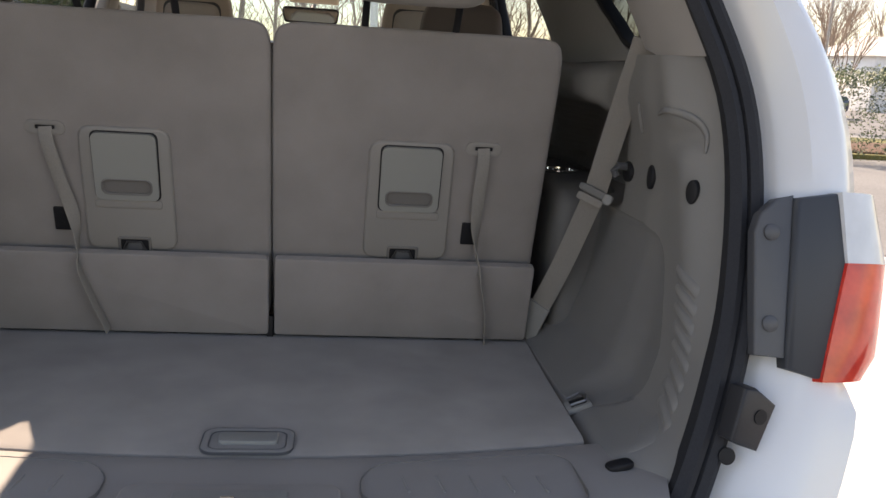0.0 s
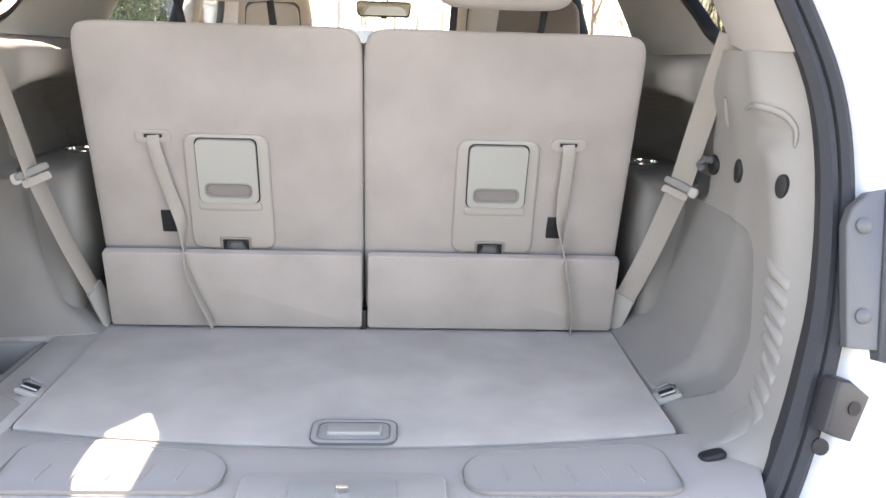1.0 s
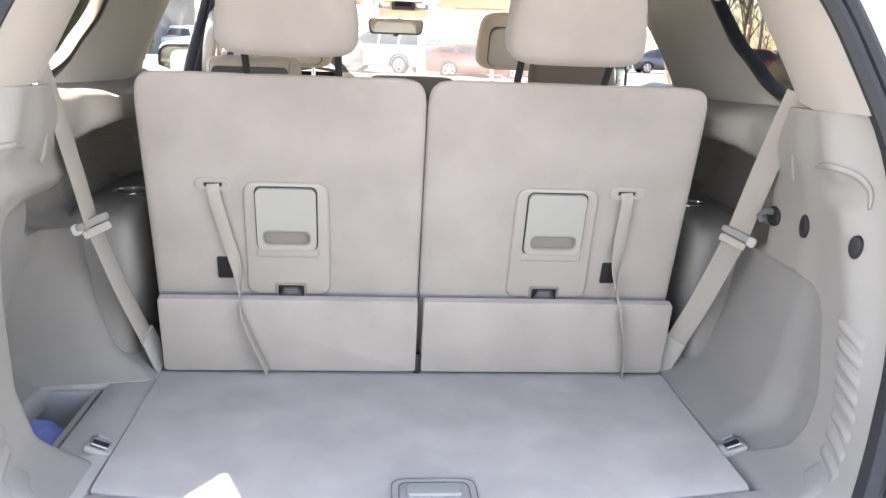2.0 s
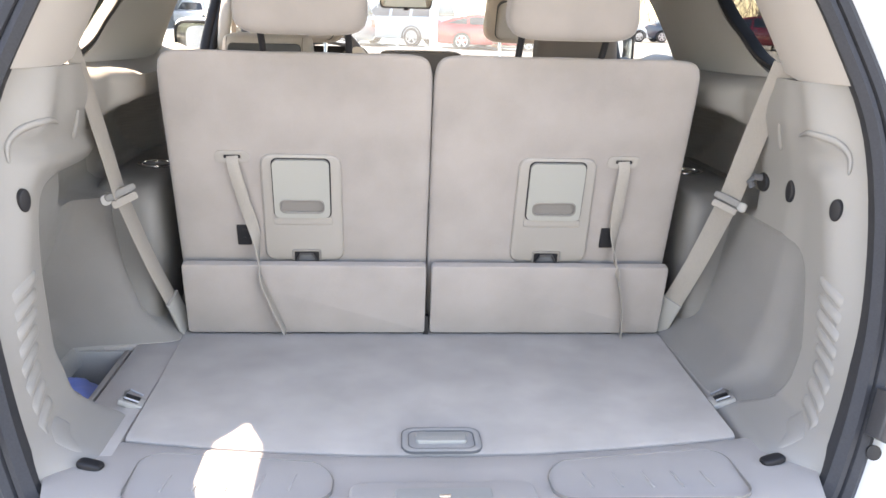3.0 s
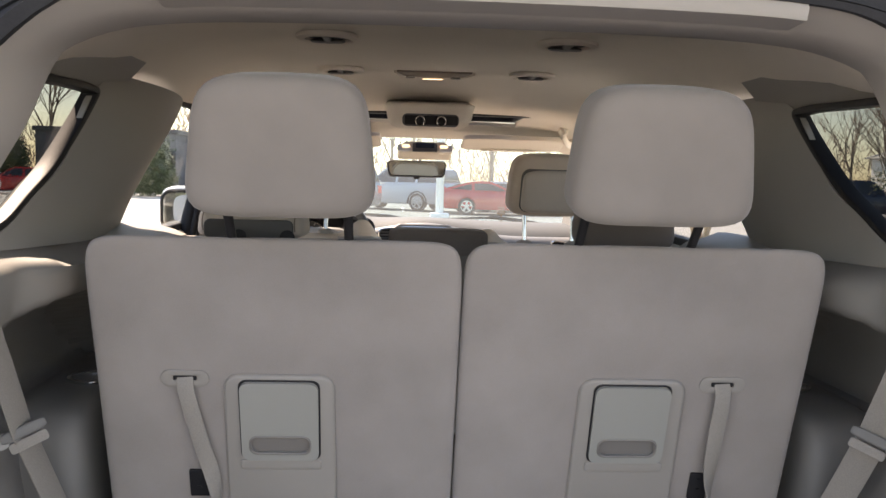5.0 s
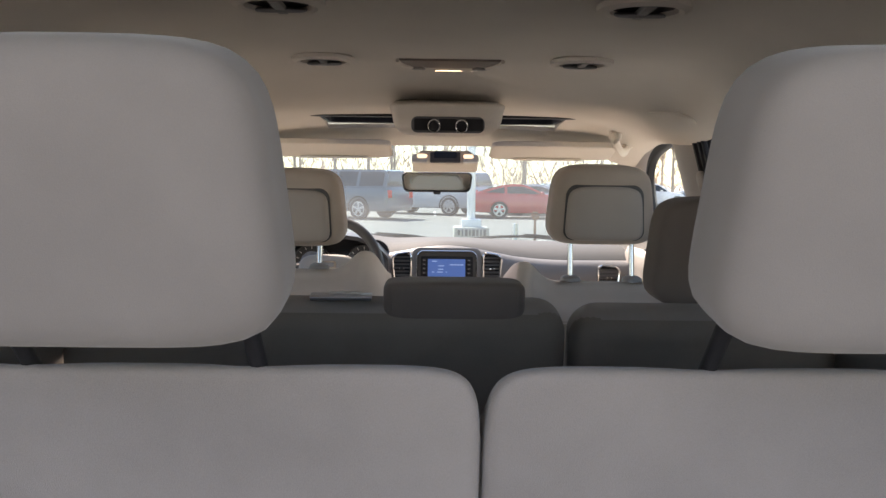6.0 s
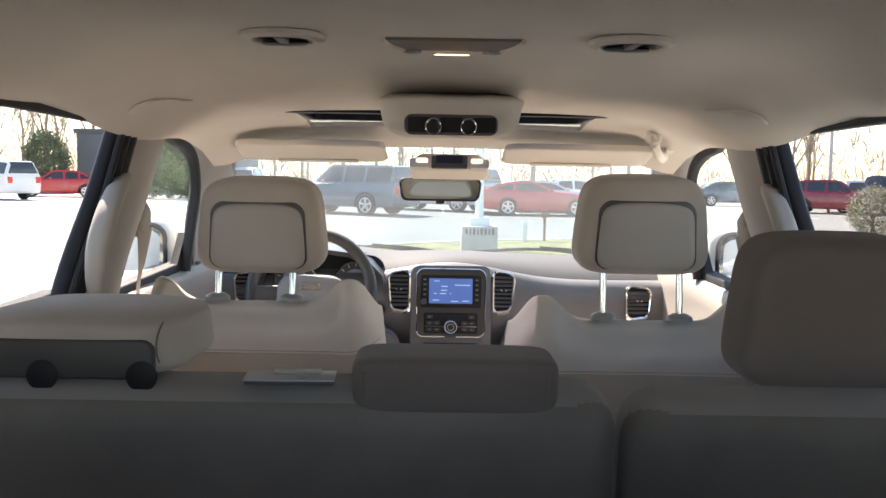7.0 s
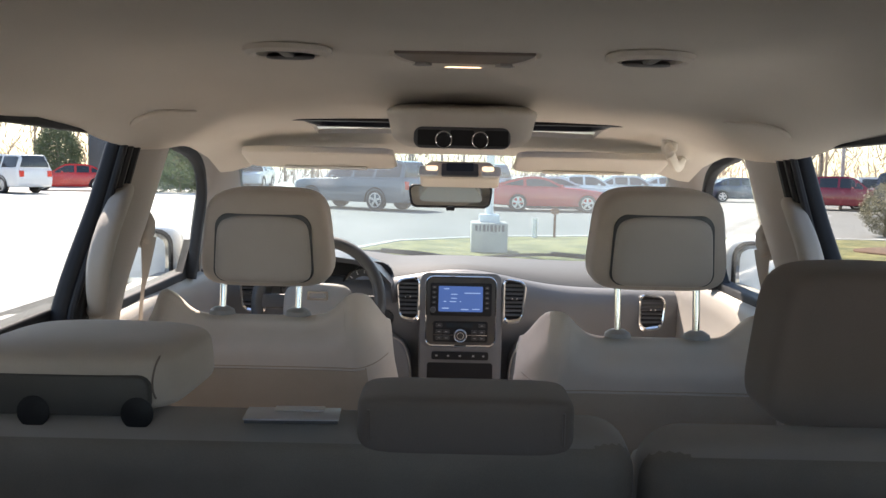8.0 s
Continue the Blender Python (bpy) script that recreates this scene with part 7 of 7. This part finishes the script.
tube(bm, [(1.98, 19.2, 0.08), (1.98, 19.2, 0.55)], 0.06, 10)
solo("marker_post", bm, PAINT, "short white marker post on the lawn", "post", at=(1.98, 19.2, 0.1))

# dark building on the left
w = thing("office_building", (-27, 55, 0), "low dark grey building with a flat roof", "building")
bm = B()
box(bm, (-18.9, 64, 1.95), (9.0, 14, 3.9), 0.02)
DARKWALL = mat("dark_cladding", (0.14, 0.145, 0.155), 0.7, blotch=0.1, scale=0.6, grain=0.1, gscale=20)
part("wall", bm, DARKWALL, w)
bm = B()
box(bm, (-18.9, 64, 4.0), (9.3, 14.3, 0.3), 0.02)
part("roof", bm, GREYTRIM, w)
for k in range(3):
    bm = B()
    box(bm, (-20.6 + 2.7 * k, 56.98, 1.9), (1.5, 0.06, 2.0), 0.01)
    part("window", bm, DARKGLASS, w)
w2 = thing("long_building", (-34, 20, 0), "long grey metal building with a darker fascia", "building")
bm = B()
box(bm, (-38, 22, 2.4), (12, 40, 4.8), 0.02)
part("wall", bm, mat("metal_siding", (0.23, 0.25, 0.27), 0.6, blotch=0.08, scale=0.4, grain=0.08, gscale=12), w2)
bm = B()
box(bm, (-38, 22, 5.1), (12.4, 40.4, 0.8), 0.02)
part("roof", bm, GREYTRIM, w2)
for k in range(6):
    bm = B()
    box(bm, (-31.98, 6 + 6 * k, 1.5), (0.06, 2.6, 2.6), 0.01)
    part("door", bm, KERB, w2)
# white house far to the right
w = thing("house", (38, 55, 0), "white timber house with a hipped roof", "house")
HX, HY = 41.6, 60.0
bm = B()
box(bm, (HX, HY, 1.95), (10, 9, 3.9), 0.02)
part("wall", bm, PAINT, w)
bm = B()
pts = [(HX - 5.5, HY - 5, 3.8), (HX + 5.5, HY - 5, 3.8), (HX + 5.5, HY + 5, 3.8), (HX - 5.5, HY + 5, 3.8), (HX - 3, HY, 5.4), (HX + 3, HY, 5.4)]
v = [bm.verts.new(p) for p in pts]
for f in ((0, 1, 5, 4), (2, 3, 4, 5), (1, 2, 5), (3, 0, 4), (3, 2, 1, 0)):
    bm.faces.new([v[k] for k in f])
part("roof", bm, KERB, w)
for k in range(4):
    bm = B()
    box(bm, (HX - 3.9 + 2.2 * k, HY - 4.52, 2.6), (1.0, 0.08, 1.0), 0.01)
    part("window", bm, DARKGLASS, w)


# trees and shrubs
def branch(bm, rg, p, d, length, r, depth, spread, up):
    n = 4
    pts, q = [p], p
    for i in range(n):
        d = (d + Vector((rg.uniform(-1, 1), rg.uniform(-1, 1), rg.uniform(-0.6, 1) * up)) * 0.16).normalized()
        q = q + d * length / n
        pts.append(q)
    tube(bm, pts, r, 5 if depth > 1 else 3, scale=lambda t: 1 - 0.45 * t)
    if depth == 0:
        return
    for k in range(rg.randint(3, 4)):
        i = rg.randint(2, n)
        dd = (d + Vector((rg.uniform(-1, 1), rg.uniform(-1, 1), rg.uniform(-0.2, 0.9))) * spread).normalized()
        branch(bm, rg, pts[i], dd, length * rg.uniform(0.55, 0.78), r * 0.52, depth - 1, spread, up)


def bare_tree(seed, h, stems, label, mat_=None, depth=4, r=0.10):
    rg = random.Random(seed)
    t = thing("bare_tree", (0, 0, 0), label, "tree", group="bare trees")
    bm = B()
    for k in range(stems):
        a = 2 * math.pi * k / max(1, stems)
        d = Vector((0.28 * math.cos(a), 0.28 * math.sin(a), 1)).normalized() if stems > 1 else Vector((0, 0, 1))
        pts = [Vector((0.05 * math.cos(a), 0.05 * math.sin(a), 0)) + d * h * 0.35 * i / 4 for i in range(5)]
        tube(bm, pts, r, 7, scale=lambda q: 1 - 0.4 * q)
    part("trunk", bm, mat_ or BARK, t)
    bm = B()
    for k in range(stems):
        a = 2 * math.pi * k / max(1, stems)
        d = Vector((0.28 * math.cos(a), 0.28 * math.sin(a), 1)).normalized() if stems > 1 else Vector((0, 0, 1))
        top = Vector((0.05 * math.cos(a), 0.05 * math.sin(a), 0)) + d * h * 0.34
        for j in range(3 if stems > 1 else 5):
            dd = (d + Vector((rg.uniform(-1, 1), rg.uniform(-1, 1), rg.uniform(0, .6))) * 0.45).normalized()
            branch(bm, rg, top - d * h * 0.03 * j, dd, h * 0.26, r * 0.45, depth - 1 if stems > 1 else depth - 1, 0.75, 0.6)
    part("crown", bm, TWIG, t)
    return t


def leafy(seed, crown, count, size, label, mat_, cat, trunk_h=0.5, r=0.12):
    """crown(rg) gives a point of the crown; leaves are small folded blades in clumps."""
    rg = random.Random(seed)
    t = thing("evergreen_tree" if cat == "tree" else "shrub", (0, 0, 0), label, cat, group="evergreens" if cat == "tree" else "shrubs")
    bm = B()
    tube(bm, [(0, 0, -0.02), (0.02, 0, trunk_h * 0.5), (0, 0.02, trunk_h)], r, 8, scale=lambda q: 1 - 0.5 * q)
    for k in range(7):
        a, z = rg.uniform(0, 6.3), trunk_h * rg.uniform(0.4, 1.0)
        tube(bm, [(0, 0, z), (r * 4 * math.cos(a), r * 4 * math.sin(a), z + r * 3)], r * 0.3, 5)
    part("trunk", bm, BARK, t)
    vs, fs = [], []
    for i in range(count):
        c = crown(rg)
        for j in range(5):
            p = c + Vector((rg.gauss(0, 1), rg.gauss(0, 1), rg.gauss(0, 1))) * size * 1.2
            d = Vector((rg.gauss(0, 1), rg.gauss(0, 1), rg.gauss(0.2, 1))).normalized()
            e = d.orthogonal().normalized() * size * 0.45
            k = len(vs)
            vs += [p - e, p + d * size * 0.5 + e * 0.3, p + e, p + d * size * 1.3]
            fs += [(k, k + 1, k + 3), (k + 1, k + 2, k + 3)]
    me = bpy.data.meshes.new("crown")
    me.from_pydata([tuple(v) for v in vs], [], fs)
    me.materials.append(mat_)
    ob = new("crown", me)
    ob.parent = t
    ORIGIN[ob] = ORIGIN[t]
    return t


def cone_crown(h, r, z0):
    def f(rg):
        z = rg.random() ** 1.4
        a = rg.uniform(0, 6.283)
        q = r * (1 - z) ** 0.75 * (0.75 + 0.3 * rg.random()) * (1 + 0.12 * math.sin(5 * a + 9 * z)) * min(1, 0.55 + 4 * z)
        return Vector((q * math.cos(a), q * math.sin(a), z0 + z * (h - z0)))
    return f


def ball_crown(rx, rz, zc):
    def f(rg):
        d = Vector((rg.gauss(0, 1), rg.gauss(0, 1), rg.gauss(0, 1))).normalized()
        q = (0.80 + 0.2 * rg.random()) * (1 + 0.10 * noise.noise(d * 2.5))
        return Vector((d.x * rx * q, d.y * rx * q, max(0.05, zc + d.z * rz * q)))
    return f


tree = leafy(1, cone_crown(6.2, 2.7, 0.3), 2600, 0.16, "dense dark evergreen tree beside the car park", LEAF, "tree", 3.5, 0.14)
tree.matrix_basis = pose(-15.0, 49.0, 0, 0, 0, 120)
dome = leafy(5, ball_crown(1.25, 1.75, 2.0), 1900, 0.13, "dense round evergreen tree behind the parked cars", LEAF, "tree", 2.2, 0.12)
dome.matrix_basis = pose(-24.5, 55, 0)
bush = leafy(2, ball_crown(0.62, 0.68, 0.75), 1500, 0.045, "rounded clipped shrub in the mulch bed", HEDGE, "shrub", 0.7, 0.06)
bush.matrix_basis = pose(11.9, 23.4, 0)
hedge = leafy(3, lambda rg: Vector((rg.uniform(-6, 6), rg.uniform(-0.9, 0.9), 1.55 + 0.08 * rg.gauss(0, 1)) if rg.random() < 0.45 else (rg.uniform(-6, 6), -0.9 + 0.1 * rg.gauss(0, 1), rg.uniform(0.1, 1.6))), 5200, 0.06,
              "clipped evergreen hedge along the lot", LEAF, "shrub", 0.8, 0.06)
hedge.matrix_basis = pose(15.1, 14.3, 0.08, 0, 0, -4)
multi = bare_tree(11, 5.2, 5, "bare multi-stemmed tree with smooth tan bark", mat("smooth_tan_bark", (0.42, 0.33, 0.26), 0.8, blotch=0.2, scale=5), 4, 0.05)
multi.matrix_basis = pose(6.3, 16.6, 0.1)
copy_thing(multi, pose(16.0, 25.5, 0, 0, 0, 90))
copy_thing(multi, pose(21.5, 27.0, 0, 0, 0, 200))
oak = bare_tree(12, 12.0, 1, "tall bare tree at the edge of the woods", None, 4, 0.16)
oak.matrix_basis = pose(-3, 70, 0)
oak2 = bare_tree(13, 13.5, 1, "tall bare tree at the edge of the woods", None, 4, 0.17)
oak2.matrix_basis = pose(8, 72, 0)
rng = random.Random(9)
for k in range(58):
    x = -60 + 2.6 * k + rng.uniform(-1, 1)
    y = 72 + rng.uniform(-4, 16) - (0.25 * max(0, x - 20) if x > 20 else 0)
    copy_thing((oak, oak2)[k % 2], pose(x, y, 0, 0, 0, rng.uniform(0, 360)) @ Matrix.Diagonal((*[rng.uniform(0.75, 1.15)] * 3, 1)))
for k in range(16):
    copy_thing((oak, oak2)[k % 2], pose(62 + rng.uniform(-6, 6), 58 - 5.5 * k, 0, 0, 0, rng.uniform(0, 360)))
vs, fs = [], []
for i in range(15000):
    if i % 4:
        x, y = rng.uniform(-75, 75), rng.uniform(76, 96)
    else:
        x, y = rng.uniform(62, 80), rng.uniform(-40, 80)
    z = 8.5 * rng.random() ** 1.3 * (0.75 + 0.25 * math.sin(0.31 * x + 0.17 * y))
    d = Vector((rng.gauss(0, 0.5), rng.gauss(0, 0.5), rng.uniform(0.3, 1))).normalized() * rng.uniform(1.0, 2.8)
    e = Vector((rng.gauss(0, 1), rng.gauss(0, 1), 0)).normalized() * rng.uniform(0.03, 0.09)
    k = len(vs)
    p = Vector((x, y, z))
    vs += [p - e, p + e, p + d]
    fs.append((k, k + 1, k + 2))
me = bpy.data.meshes.new("woods")
me.from_pydata([tuple(v) for v in vs], [], fs)
me.materials.append(TWIG)
tagged(new("woods", me), "brown-grey winter undergrowth of the far woods", "woods", kind="stuff")
for x, y, h in ((19.5, 43.0, 9.0), (24.0, 40.0, 8.0)):
    w = thing("street_lamp", (x, y, 0), "tall grey lamp post in the car park", "street lamp", group="lamp posts")
    bm = B()
    tube(bm, [(x, y, 0), (x, y, h)], 0.09, 10)
    part("post", bm, KERB, w)
    bm = B()
    box(bm, (x - 0.4, y, h), (0.8, 0.3, 0.12), 0.03)
    part("lamp_head", bm, GREYTRIM, w)
for k in range(3):
    copy_thing(tree, pose(50 + 3 * k, 66 - 3 * k, 0, 0, 0, 50 * k))
